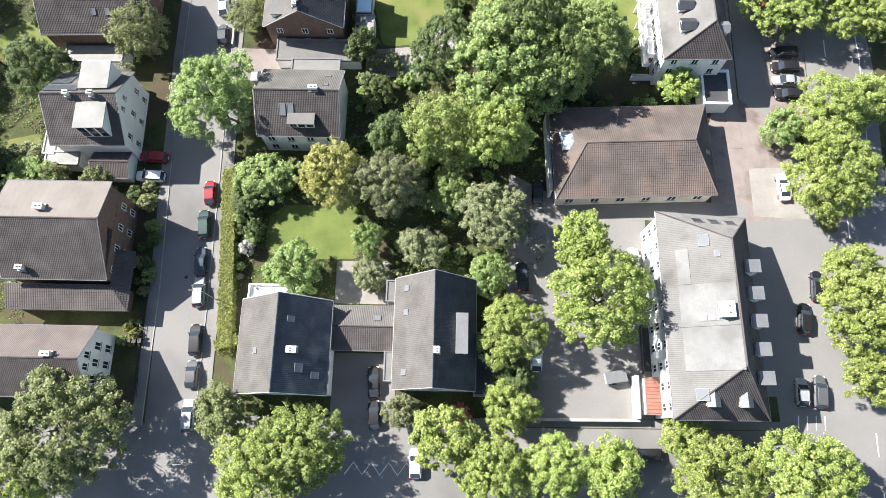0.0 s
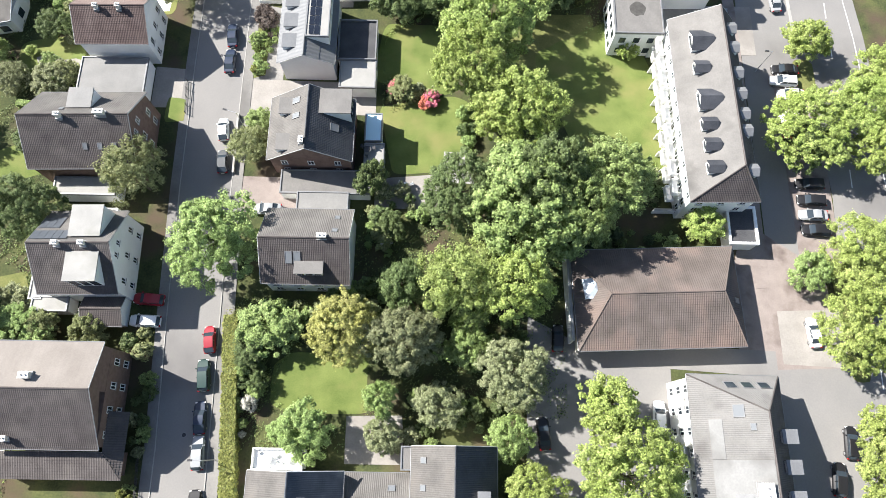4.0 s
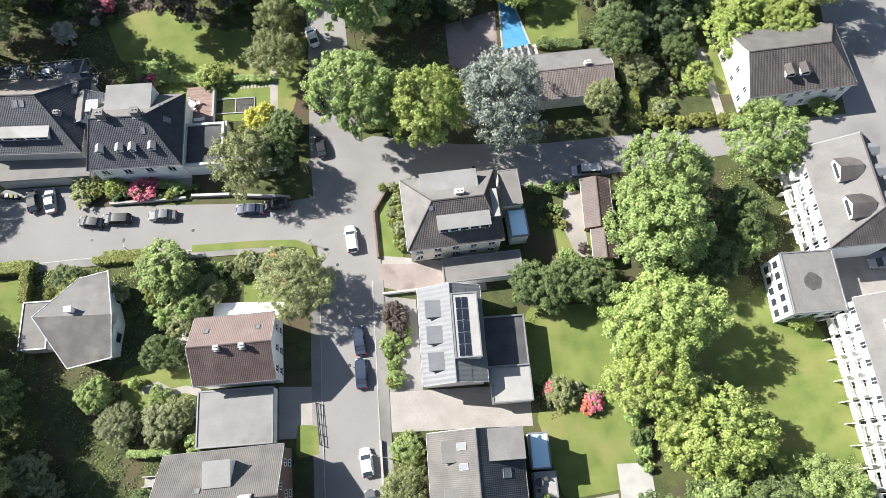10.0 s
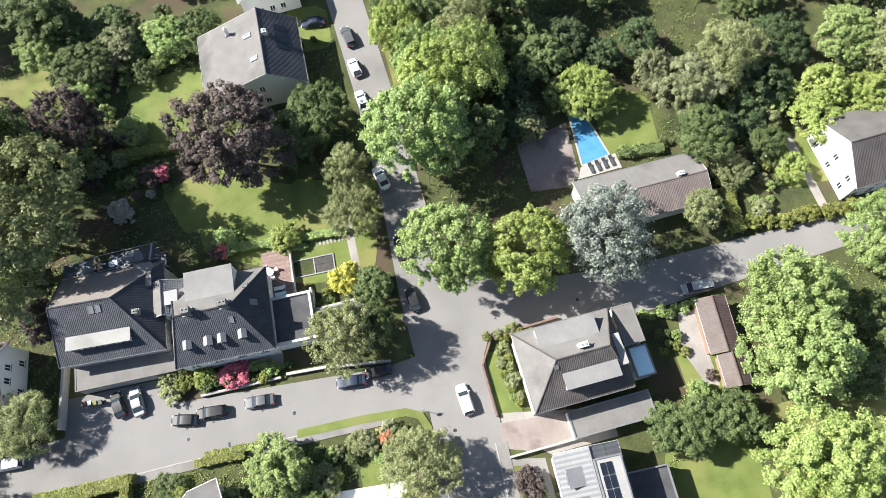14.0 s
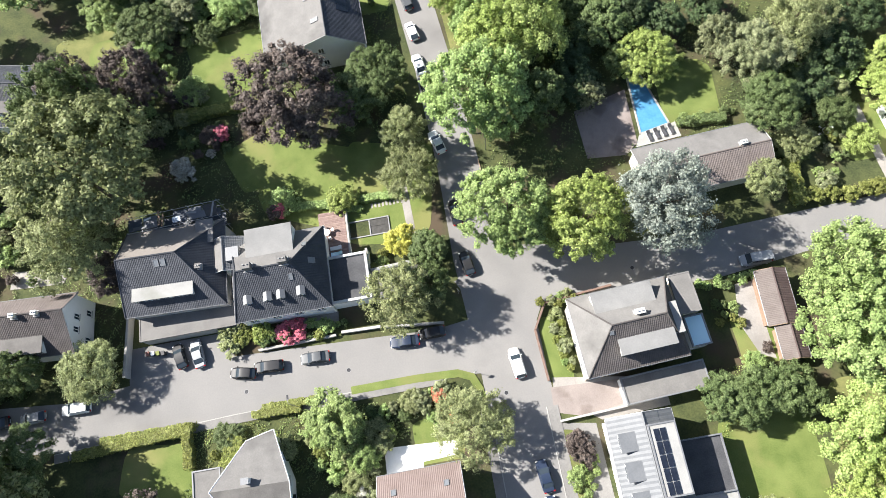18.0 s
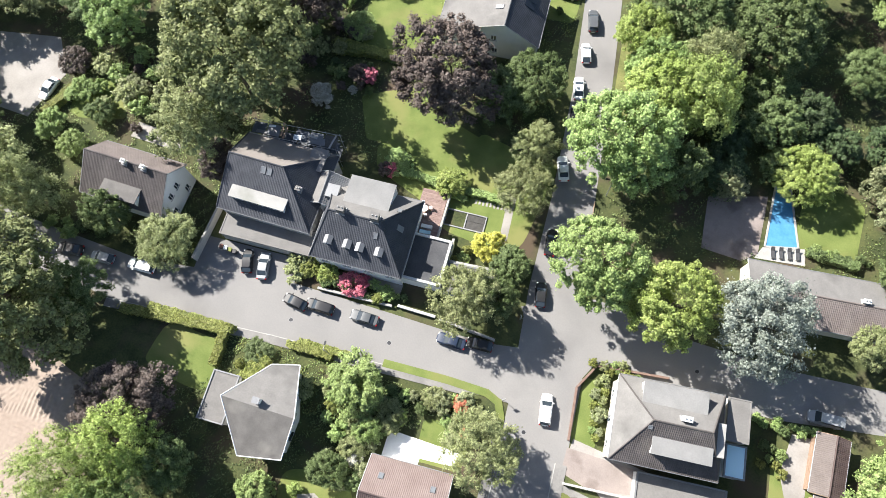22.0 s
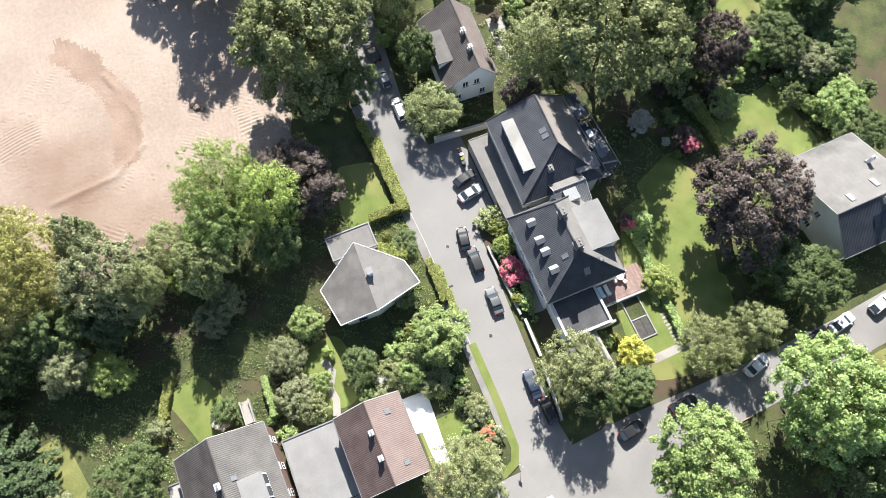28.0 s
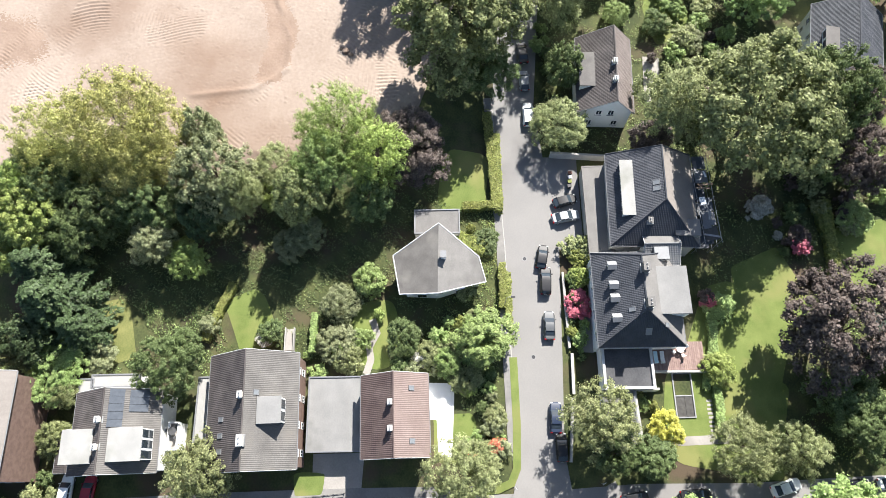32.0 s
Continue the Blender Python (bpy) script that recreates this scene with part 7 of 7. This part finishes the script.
tree("maple", -37.9, 125.3, 6.9, 16)
tree("lime", -27.7, 121.8, 6.6, 16)
tree("maple", 7.4, 107.7, 6.7, 17)
tree("maple", 26.8, 114.3, 6.2, 12)
tree("oak", -8.1, 93.7, 3.7, 7)
tree("maple", -33.5, 71.4, 2.5, 2.5)
tree("copper", -33.6, 89.9, 1.5, 3)
tree("pink", -73.8, 114.9, 2.4, 2.4)
tree("lime", -78.5, 115.5, 1.7, 2.4)
tree("birch", -83.6, 116.8, 2.0, 2.6)
tree("birch", -66.6, 91.7, 2.1, 3)
tree("birch", -66.4, 94.9, 1.7, 3)
tree("maple", 40.4, 121.9, 2.2, 3)
tree("cedar", -15.7, 122.2, 7.3, 18, "star")
tree("golden", -55.0, 125.9, 2.4, 4.2)
tree("copper", -67.6, 150.5, 8.8, 17)
tree("copper", -94.8, 160.6, 5.2, 14)
tree("oak", -54.5, 154.4, 5.5, 9)
tree("birch", -51.2, 143.1, 3.8, 10)
tree("birch", -51.9, 135.3, 4.6, 10)
tree("maple", -38.4, 144.9, 8.2, 19)
tree("linden", -29.1, 154.4, 7.4, 18, "soft")
tree("lime", -34.5, 153.7, 7.2, 15)
tree("oak", -50.7, 123.6, 3.1, 5)
tree("pale", 6.1, 145.5, 5.0, 11)
tree("oak", 6.1, 137.0, 4.9, 9)
tree("birch", 9.4, 130.4, 3.1, 5)
tree("lime", 26.0, 135.9, 4.2, 7)
tree("lime", -9.4, 149.3, 4.7, 8)
tree("birch", 2.2, 124.6, 3.2, 8)
tree("lime", -63.6, 135.4, 2.6, 3)
tree("copper", -74.8, 135.0, 1.2, 2.4)
tree("orange", -52.8, 101.2, 1.3, 2.4)
tree("pale", -55.8, 101.2, 1.6, 2.4)
tree("birch", -50.1, 100.0, 1.6, 3)
tree("maple", -65.2, 94.4, 2.2, 4)
tree("lime", 20.2, 129.5, 2.6, 3.5)
tree("pale", 12.9, 123.5, 1.6, 2.5)
tree("maple", 12.8, 95.2, 2.0, 3)
tree("copper", -3.9, 99.9, 0.8, 1.2)
tree("maple", -6.7, 97.7, 1.9, 3)
tree("oak", -13.5, 93.4, 3.2, 7)
tree("maple", 20.7, 96.9, 2.5, 6)
tree("oak", 14.6, 95.4, 3.6, 8)
tree("oak", 19.9, 102.7, 4.1, 9)
tree("fir", -21.8, 148.3, 4.3, 5)
tree("fir", -21.5, 154.1, 3.9, 5)
tree("fir", 2.4, 157.1, 3.9, 7)
tree("birch", 13.7, 149.1, 5.6, 13)
tree("fir", 19.1, 144.4, 4.2, 8)
tree("fir", 24.3, 151.0, 4.7, 9)
tree("lime", 28.7, 141.0, 4.2, 8)
tree("lime", 36.0, 137.1, 5.0, 8)
tree("birch", 41.2, 143.9, 6.4, 15)
tree("fir", 14.8, 139.5, 3.8, 6)
tree("oak", 16.9, 133.8, 3.4, 5)
tree("lime", -38.6, 166.1, 4.8, 13)
tree("birch", -28.4, 163.1, 5.7, 14)
tree("maple", -35.7, 160.7, 4.7, 13)
tree("maple", -101.0, 179.5, 4.6, 6)
tree("oak", -94.6, 173.8, 5.0, 7)
tree("oak", -98.0, 183.8, 4.7, 6)
tree("oak", -88.8, 181.7, 4.2, 6)
tree("maple", -78.8, 176.8, 4.1, 6)
tree("oak", -73.6, 178.1, 4.1, 6)
tree("maple", -94.4, 169.8, 4.0, 5)
tree("white", -89.9, 146.0, 2.0, 3)
tree("maple", -72.9, 136.7, 2.4, 2)
tree("maple", -87.5, 161.0, 3.0, 3)
tree("copper", -62.2, 154.8, 2.6, 4)
tree("pink", -60.5, 153.6, 1.5, 3)
tree("birch", -104.2, 113.4, 4.6, 8, "soft")
tree("copper", -105.2, 160.6, 5.0, 15)
tree("oak", -114.6, 115.0, 3.5, 10)
tree("oak", -114.4, 101.8, 5.0, 11)
tree("copper", -99.0, 89.4, 6.4, 11)
tree("birch", -135.0, 116.9, 7.1, 15)
tree("maple", -133.3, 128.7, 2.8, 4)
tree("copper", -134.5, 141.1, 2.7, 4)
tree("maple", -131.2, 136.3, 2.6, 3)
tree("oak", -149.0, 130.2, 6.0, 12)
tree("oak", -143.4, 123.9, 5.8, 12)
tree("copper", -101.8, 128.8, 3.4, 5)
tree("birch", -96.2, 67.1, 4.1, 9)
tree("lime", -92.6, 66.0, 2.7, 6)
tree("willow", -101.2, 44.4, 9.6, 20)
tree("willow", -99.4, 33.6, 7.3, 18)
tree("willow", -96.8, 47.6, 6.2, 16)
tree("pale", -93.6, 58.6, 6.2, 17)
tree("pale", -101.4, 56.0, 3.1, 15)
tree("lime", -88.4, 28.4, 5.3, 12)
tree("lime", -93.2, 26.6, 4.1, 12)
tree("pale", -85.6, 72.3, 2.7, 6)
tree("pale", -68.1, 77.6, 3.0, 4)
tree("birch", -65.5, 79.0, 2.2, 4)
tree("oak", -70.2, 66.9, 2.1, 3)
tree("maple", -64.3, 34.9, 4.7, 6)
tree("pale", -67.1, 41.0, 2.6, 3)
tree("pink", -82.5, 151.5, 1.6, 2.5)
tree("white", -89.0, 144.9, 1.6, 2.5)
tree("oak", -58.9, 151.7, 4.4, 8)
tree("copper", -60.0, 151.8, 1.9, 4)
tree("pink", -74.0, 135.2, 1.2, 2.2)
tree("hedge", -81.8, 115.7, 1.8, 2)
tree("birch", -83.8, 114.0, 1.6, 2)
tree("maple", -68.6, 114.6, 1.4, 1.6)
tree("birch", -56.8, 101.4, 1.7, 2.5)
tree("lime", -61.1, 97.3, 1.2, 2)
tree("hedge", -87.2, 98.3, 0.8, 1.6)
tree("oak", -85.1, 100.8, 2.2, 1.8)
tree("fir", -74.3, 35.2, 8.4, 14, "cone")
tree("fir", -79.8, 32.1, 6.9, 13, "cone")
tree("fir", -70.4, 39.0, 5.0, 11, "cone")
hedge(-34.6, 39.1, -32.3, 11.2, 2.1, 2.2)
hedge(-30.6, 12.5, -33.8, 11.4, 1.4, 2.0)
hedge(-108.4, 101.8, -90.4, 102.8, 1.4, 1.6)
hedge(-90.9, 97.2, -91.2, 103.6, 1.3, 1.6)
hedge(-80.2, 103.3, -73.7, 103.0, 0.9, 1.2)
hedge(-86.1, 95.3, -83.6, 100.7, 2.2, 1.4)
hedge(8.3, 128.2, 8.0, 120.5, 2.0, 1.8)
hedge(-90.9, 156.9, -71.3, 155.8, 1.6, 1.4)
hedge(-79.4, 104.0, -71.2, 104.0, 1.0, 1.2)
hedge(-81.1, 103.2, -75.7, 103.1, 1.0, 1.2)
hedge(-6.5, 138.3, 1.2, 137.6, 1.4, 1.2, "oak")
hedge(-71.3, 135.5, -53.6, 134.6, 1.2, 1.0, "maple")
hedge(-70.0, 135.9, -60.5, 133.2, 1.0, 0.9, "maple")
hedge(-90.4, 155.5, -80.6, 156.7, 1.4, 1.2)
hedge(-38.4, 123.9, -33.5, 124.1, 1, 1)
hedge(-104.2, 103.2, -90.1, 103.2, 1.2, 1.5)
car("hatchback", "red", -37.7, 35.6, 97)
car("estate", "green", -38.0, 30.4, 97)
car("saloon", "blue", -37.8, 24.4, 94)
car("estate", "silver", -37.5, 19.6, 94)
car("estate", "black", -37.1, 12.4, 94)
car("hatchback", "grey", -37.0, 7.4, 92)
car("estate", "silver", -36.8, 1.5, 93)
car("estate", "red", -47.5, 41.5, 176)
car("estate", "white", -47.6, 38.2, 178)
car("hatchback", "grey", -39.0, 64.2, 96)
car("hatchback", "white", -39.5, 69.9, 97)
car("hatchback", "black", 13.8, 36.7, 87)
car("saloon", "white", 52.3, 38.2, 93)
car("saloon", "black", 11.3, 23.0, 95)
car("estate", "white", 28.1, 25.5, 87)
car("saloon", "black", -10.4, 6.8, 94)
car("hatchback", "black", -10.1, 2.2, 95)
car("estate", "black", 55.4, 22.4, 85)
car("estate", "black", 52.9, 17.4, 82)
car("hatchback", "silver", 51.2, 6.7, 86)
car("estate", "grey", 53.8, 6.8, 84)
car("hatchback", "white", 13.2, 10.8, 88)
car("estate", "black", 28.3, -2.5, -178)
car("saloon", "blue", 38.0, -2.0, 180)
car("saloon", "black", 43.3, -1.8, 180)
car("hatchback", "white", -4.0, -4.3, 92)
car("saloon", "blue", -39.9, 87.6, 96)
car("saloon", "blue", -39.8, 82.6, 92)
car("saloon", "black", 52.8, 109.0, 99)
car("saloon", "black", 54.2, 102.4, 101)
car("saloon", "silver", 54.0, 97.0, 95)
car("estate", "silver", 43.2, 93.9, 180)
car("saloon", "black", 54.0, 83.2, 180)
car("estate", "white", 53.5, 81.0, 177)
car("saloon", "white", 54.4, 78.5, -179)
car("hatchback", "white", 53.8, 74.1, -177)
car("hatchback", "red", 54.2, 71.2, -179)
car("estate", "black", 55.2, 62.3, 180)
car("estate", "black", 55.1, 59.5, 178)
car("saloon", "silver", 55.0, 57.0, 179)
car("estate", "black", 55.1, 54.5, 179)
car("saloon", "black", 53.4, 121.6, 84)
car("hatchback", "white", 52.8, 116.9, 86)
car("hatchback", "black", -82.1, 109.8, 169)
car("estate", "black", -78.1, 110.1, 177)
car("saloon", "grey", -70.8, 110.2, 178)
car("saloon", "blue", -56.8, 110.2, 177)
car("hatchback", "black", -52.5, 110.8, 180)
car("hatchback", "black", -45.2, 120.8, 99)
car("estate", "white", -40.6, 104.0, 96)
car("saloon", "black", -45.5, 129.6, 93)
car("saloon", "white", -46.4, 142.7, 106)
car("hatchback", "black", -46.5, 152.8, 94)
car("saloon", "white", -47.0, 158.2, 100)
car("hatchback", "white", -47.2, 165.4, 102)
car("estate", "grey", -47.3, 172.3, 101)
car("van", "silver", -1.5, 113.2, 179)
car("hatchback", "black", -91.8, 114.2, 106)
car("saloon", "silver", -89.0, 114.1, 101)
car("saloon", "blue", -53.2, 176.9, 176)
car("hatchback", "silver", -115.1, 108.7, -178)
car("estate", "white", -108.3, 109.0, 179)
car("saloon", "black", -121.0, 108.7, -174)
car("saloon", "silver", -31.2, 56.3, 180)
tree("oak", -96.4, 28.3, 4.6, 11)
tree("birch", -97.2, 35.4, 4.7, 8)
tree("fir", -69.0, 31.3, 4.2, 10)
tree("lime", -83.7, 26.0, 4.4, 8)
tree("lime", -83.7, 51.6, 2.3, 4)
tree("pale", -85.7, 70.6, 2.3, 4)
tree("maple", -69.0, 81.0, 1.7, 3)
bed(-70.5, 97, 6, 4.5, 14, ("maple", "oak", "birch", "hedge"), 1.0, 2.8)
bed(-66.5, 89.5, 3.5, 5, 9, ("maple", "pale", "birch", "oak"), 1.2, 3.0)
bed(-52.6, 99.5, 2.6, 3.2, 10, ("birch", "pale", "orange", "maple"), 1.0, 2.4)
bed(-57, 100.5, 3.5, 1.8, 7, ("oak", "maple", "pale"), 1.0, 2.2)
bed(-66, 76, 2.6, 5, 6, ("maple", "birch"), 1.2, 2.8)
bed(-86, 150.5, 5, 4, 12, ("oak", "copper", "oak", "fir", "white"), 0.9, 2.2)
bed(-96, 160, 9, 9, 22, ("oak", "maple", "birch", "copper"), 1.4, 4.0)
bed(-86, 178, 10, 8, 26, ("oak", "maple", "pale", "birch"), 1.4, 4.2)
bed(-33.4, 105.5, 1.2, 5.5, 12, ("maple", "pale", "birch", "hedge"), 0.8, 1.8)
bed(-31.5, 112.4, 4, 0.9, 9, ("hedge", "birch", "maple"), 0.7, 1.4)
bed(-28, 39.2, 6, 1.8, 10, ("oak", "maple", "birch"), 1.2, 3.2)
bed(-31.6, 30, 1.6, 8, 12, ("oak", "pale", "white", "maple"), 0.9, 2.4)
bed(-24, 21.8, 4, 1.4, 7, ("maple", "pale", "oak"), 1.0, 2.2)
bed(-73, 114.6, 7.5, 1.1, 14, ("oak", "hedge", "maple", "birch"), 0.8, 1.9)
bed(-58, 122, 3.2, 3, 9, ("hedge", "oak", "golden", "maple"), 0.8, 1.8)
bed(30, 61, 2, 3, 6, ("birch", "oak"), 0.9, 2)
bed(-2, 138.4, 5, 0.9, 9, ("oak", "maple"), 0.8, 1.6)
bed(13, 128.5, 6, 5, 18, ("oak", "maple", "pale", "hedge"), 0.9, 2.6)
bed(14, 142, 8, 6, 14, ("oak", "maple", "birch"), 1.8, 4.2)
bed(24, 52, 12, 1.6, 14, ("oak", "fir", "maple"), 1.0, 2.8)
bed(-9, 57.5, 5, 2.4, 9, ("oak", "maple", "pale"), 1.0, 2.8)
bed(-13.5, 53, 2.2, 5, 9, ("oak", "maple", "birch"), 1.0, 2.8)
bed(0.5, 70, 1.6, 5, 8, ("oak", "maple"), 1.2, 2.6)
bed(-9, 77.2, 4, 1.2, 9, ("pale", "birch", "pink", "maple"), 0.9, 2.2)
bed(-33.4, 89, 1.1, 4.2, 9, ("maple", "oak", "copper"), 0.8, 1.9)
bed(-33, 69.5, 1.8, 3, 9, ("maple", "hedge", "oak"), 0.7, 1.5)
bed(-46.4, 25, 1.3, 7, 9, ("oak", "maple", "pale"), 0.9, 2.2)
bed(-47.5, 34.5, 2.0, 2.4, 7, ("oak", "birch"), 1.0, 2.6)
bed(-47.2, 13.5, 1.6, 2.2, 6, ("maple", "hedge"), 0.8, 1.8)
bed(-8, 106, 2.4, 3.4, 7, ("oak", "maple", "hedge"), 0.8, 1.8)
bed(-7, 110.6, 5, 0.9, 9, ("oak", "maple"), 0.9, 1.8)
bed(-8.5, 22, 4.5, 2, 6, ("maple", "pale"), 1.0, 2.2)
bed(-2, 25.5, 7, 3, 12, ("oak", "maple"), 1.2, 3.0)
bed(2, 40, 7, 8, 20, ("oak", "maple"), 1.5, 3.6)
bed(-16, 40, 6, 4, 14, ("oak", "maple", "birch"), 1.4, 3.6)
bed(-64, 100, 3, 1.4, 6, ("oak", "maple"), 1.0, 2.0)
bed(-118, 140, 12, 10, 22, ("oak", "maple", "birch", "copper"), 1.4, 4.4)
bed(-122, 112.5, 6, 1.6, 7, ("oak", "maple"), 1.0, 2.4)
bed(-62, 172, 12, 3, 8, ("oak", "maple"), 1.0, 2.6)
tree("olive", -118.6, 98.0, 11.2, 23, "large")
tree("oak", -144, 88, 8.0, 20)
tree("oak", -155, 82, 7, 15)
tree("oak", -139.5, 100, 7, 20)
tree("birch", -127, 114.5, 5.0, 16)
tree("oak", -149, 93, 6, 14)
tree("oak", -164, 86, 7, 14)
tree("oak", -132, 103, 5.5, 17)
tree("maple", -15.6, 183, 6, 15)
tree("oak", -17, 162, 4.5, 7)
tree("oak", -2, 170, 5, 8)
tree("maple", 4, 182, 8, 14)
tree("fir", 14, 172, 5, 9)
tree("birch", -6, 190, 6, 14)
tree("oak", 24, 162, 5, 7)
tree("maple", 34, 172, 9, 15)
tree("oak", 44, 160, 8, 14)
tree("maple", 34, 148, 5, 12)
tree("oak", -40, 192, 8, 15)
tree("birch", -34, 204, 8, 15)
tree("oak", -20, 200, 9, 15)
tree("oak", -160, 128, 9, 15)
tree("oak", -168, 138, 9, 15)
tree("maple", -158, 150, 8, 13)
tree("birch", -146, 153, 7, 12)
tree("oak", -134, 152, 6, 10)
tree("maple", -176, 122, 8, 14)
tree("oak", -172, 155, 9, 15)
tree("maple", -128, 126, 2.4, 3.6)
tree("oak", -125.8, 133, 2.4, 3.6)
tree("pale", -122.2, 138.3, 2.6, 3)
tree("oak", -140, 110.5, 4, 9)
tree("oak", -152, 112, 5, 10)
tree("maple", -128, 150, 6, 11)
tree("oak", -144, 166, 8, 14)
tree("oak", -156, 172, 8, 14)
tree("maple", -130, 176, 7, 13)
tree("oak", -100, 186, 7, 12)
tree("maple", -116, 190, 8, 13)
tree("oak", -78, 196, 7, 12)
tree("lime", 62.5, 73.3, 5.6, 10)
tree("lime", 68.4, 78.7, 5.5, 10)
tree("lime", 65.9, 66.8, 5.3, 10)
hedge(-136.2, 130.5, -132.4, 138.5, 1.4, 1.5)
car("saloon", "white", -137.9, 135.3, 260)

# garden behind the long house
tree("oak", -89.4, 39.6, 5.0, 11)
tree("oak", -90.2, 48.3, 4.6, 11)
tree("oak", -92.0, 32.0, 4.6, 12)
tree("fir", -88.6, 55.5, 3.6, 10, "middle")
tree("birch", -90.4, 62.6, 3.6, 15)
tree("olive", -90.0, 71.5, 4.0, 15, "middle")
tree("oak", -90.5, 82.5, 3.8, 10)
tree("oak", -85.5, 36.0, 4.0, 10)
tree("linden", -100.6, 77.6, 6.6, 19, "loose")
tree("lime", -96.2, 84.0, 5.0, 16, "soft")
tree("maple", -95.4, 75.5, 5.2, 16, "soft")
tree("pale", -83.8, 48.8, 3.8, 9, "soft")
tree("linden", -81.4, 53.9, 3.0, 7, "soft")
tree("pale", -84.4, 69.1, 2.6, 5)
tree("oak", -65.0, 53.7, 5.0, 11, "large")
tree("maple", -78.0, 82.1, 2.5, 4.4)
tree("pale", -74.4, 77.8, 3.0, 4.5, "soft")
tree("pale", -71.6, 57.3, 1.6, 2.6)
tree("white", -69.5, 65.8, 1.3, 2.2)
tree("white", -66.0, 90.1, 1.3, 2)
tree("birch", -67.4, 94.4, 1.6, 2.4)
tree("linden", -72.9, 83.6, 1.0, 1.8)
hedge(-78.5, 60.2, -69.5, 56.4, 1.2, 1.4)
hedge(-73.3, 73.5, -67.1, 73.4, 1.0, 1.6, "maple")
ribbon("path", [(-72.4, 82.4), (-70.2, 83.2), (-68.0, 82.0), (-66.0, 82.3), (-63.8, 81.6)], 1.1, 0.06, PAVING, "winding pale garden path", 0.06)
garden_steps = thing("garden_steps", -69.3, 69.6, 0, 0, "pale stone garden steps with low side walls", "steps")
for k in range(5):
    part("step", cube((-1.8 + 0.7 * k, -0.6, 0), (-1.1 + 0.7 * k, 0.6, 0.16 + 0.14 * k)), PAVING, garden_steps)
for sy in (-0.75, 0.6):
    part("side_wall", cube((-1.9, sy, 0), (1.8, sy + 0.15, 1.0), bevel=0.02), KERB, garden_steps)
# garden behind the two villas
tree("olive", -101.4, 142.8, 11.0, 24, "large")
tree("birch", -105.0, 131.0, 6.8, 16, "soft")
tree("oak", -103.8, 154.0, 6.8, 21, "large")
tree("copper", -84.4, 151.4, 1.9, 2.6)
tree("pale", -86.2, 160.2, 1.6, 2.2)
tree("pale", -87.4, 177.8, 4.0, 6)
tree("maple", -81.5, 173.6, 1.8, 3)
tree("oak", -84.0, 172.0, 2.4, 4)
# woods by the pool
tree("oak", -19.4, 172.0, 7.5, 15)
tree("oak", -13.6, 150.2, 3.0, 6)
tree("fir", -10.0, 160.0, 4.0, 8)
tree("oak", -15.0, 157.0, 4.2, 8)
tree("fir", -5.0, 156.0, 3.4, 7)
tree("pale", 1.6, 149.8, 3.2, 10)
tree("linden", 3.6, 85.4, 7.0, 16)
tree("oak", -1.6, 91.5, 2.2, 6)
# crown over the corner of the east villa
tree("birch", -55.5, 116.0, 5.1, 12)
tree("oak", -51.4, 117.4, 3.2, 10)
for k in range(8):
    tree("hedge", 10.6 + 2.45 * k, 121.3 + 0.35 * math.sin(2.1 * k) - 0.1 * k, 1.35 + 0.15 * math.sin(3.7 * k), 1.9)
ribbon("lawn", [(-66, 104.35), (-56, 104.4), (-49.6, 104.1), (-47.6, 103.2), (-46.8, 101.2), (-46.6, 97.5)], 1.2, 0.15, LAWN, "narrow grass verge round a street corner", 0.1)
lawn(-35.0, 86.4, 1.2, 6.6, 0, MEADOW, 0.07, "planted strip in front of a modern house")
bed(-35.0, 84.2, 0.9, 4.0, 8, ("maple", "hedge", "linden"), 0.9, 1.9)
tree("copper", -34.3, 91.6, 1.5, 2.6)
tree("oak", -33.0, 173.0, 7.5, 14)
tree("pale", -20.4, 146.0, 2.8, 5, "soft")
tree("oak", -27.0, 186.0, 8, 15)
tree("olive", -61.5, 36.6, 2.4, 5)
tree("olive", -55.2, 36.2, 2.6, 4.5)
tree("oak", -29.6, 143.4, 4.4, 13)
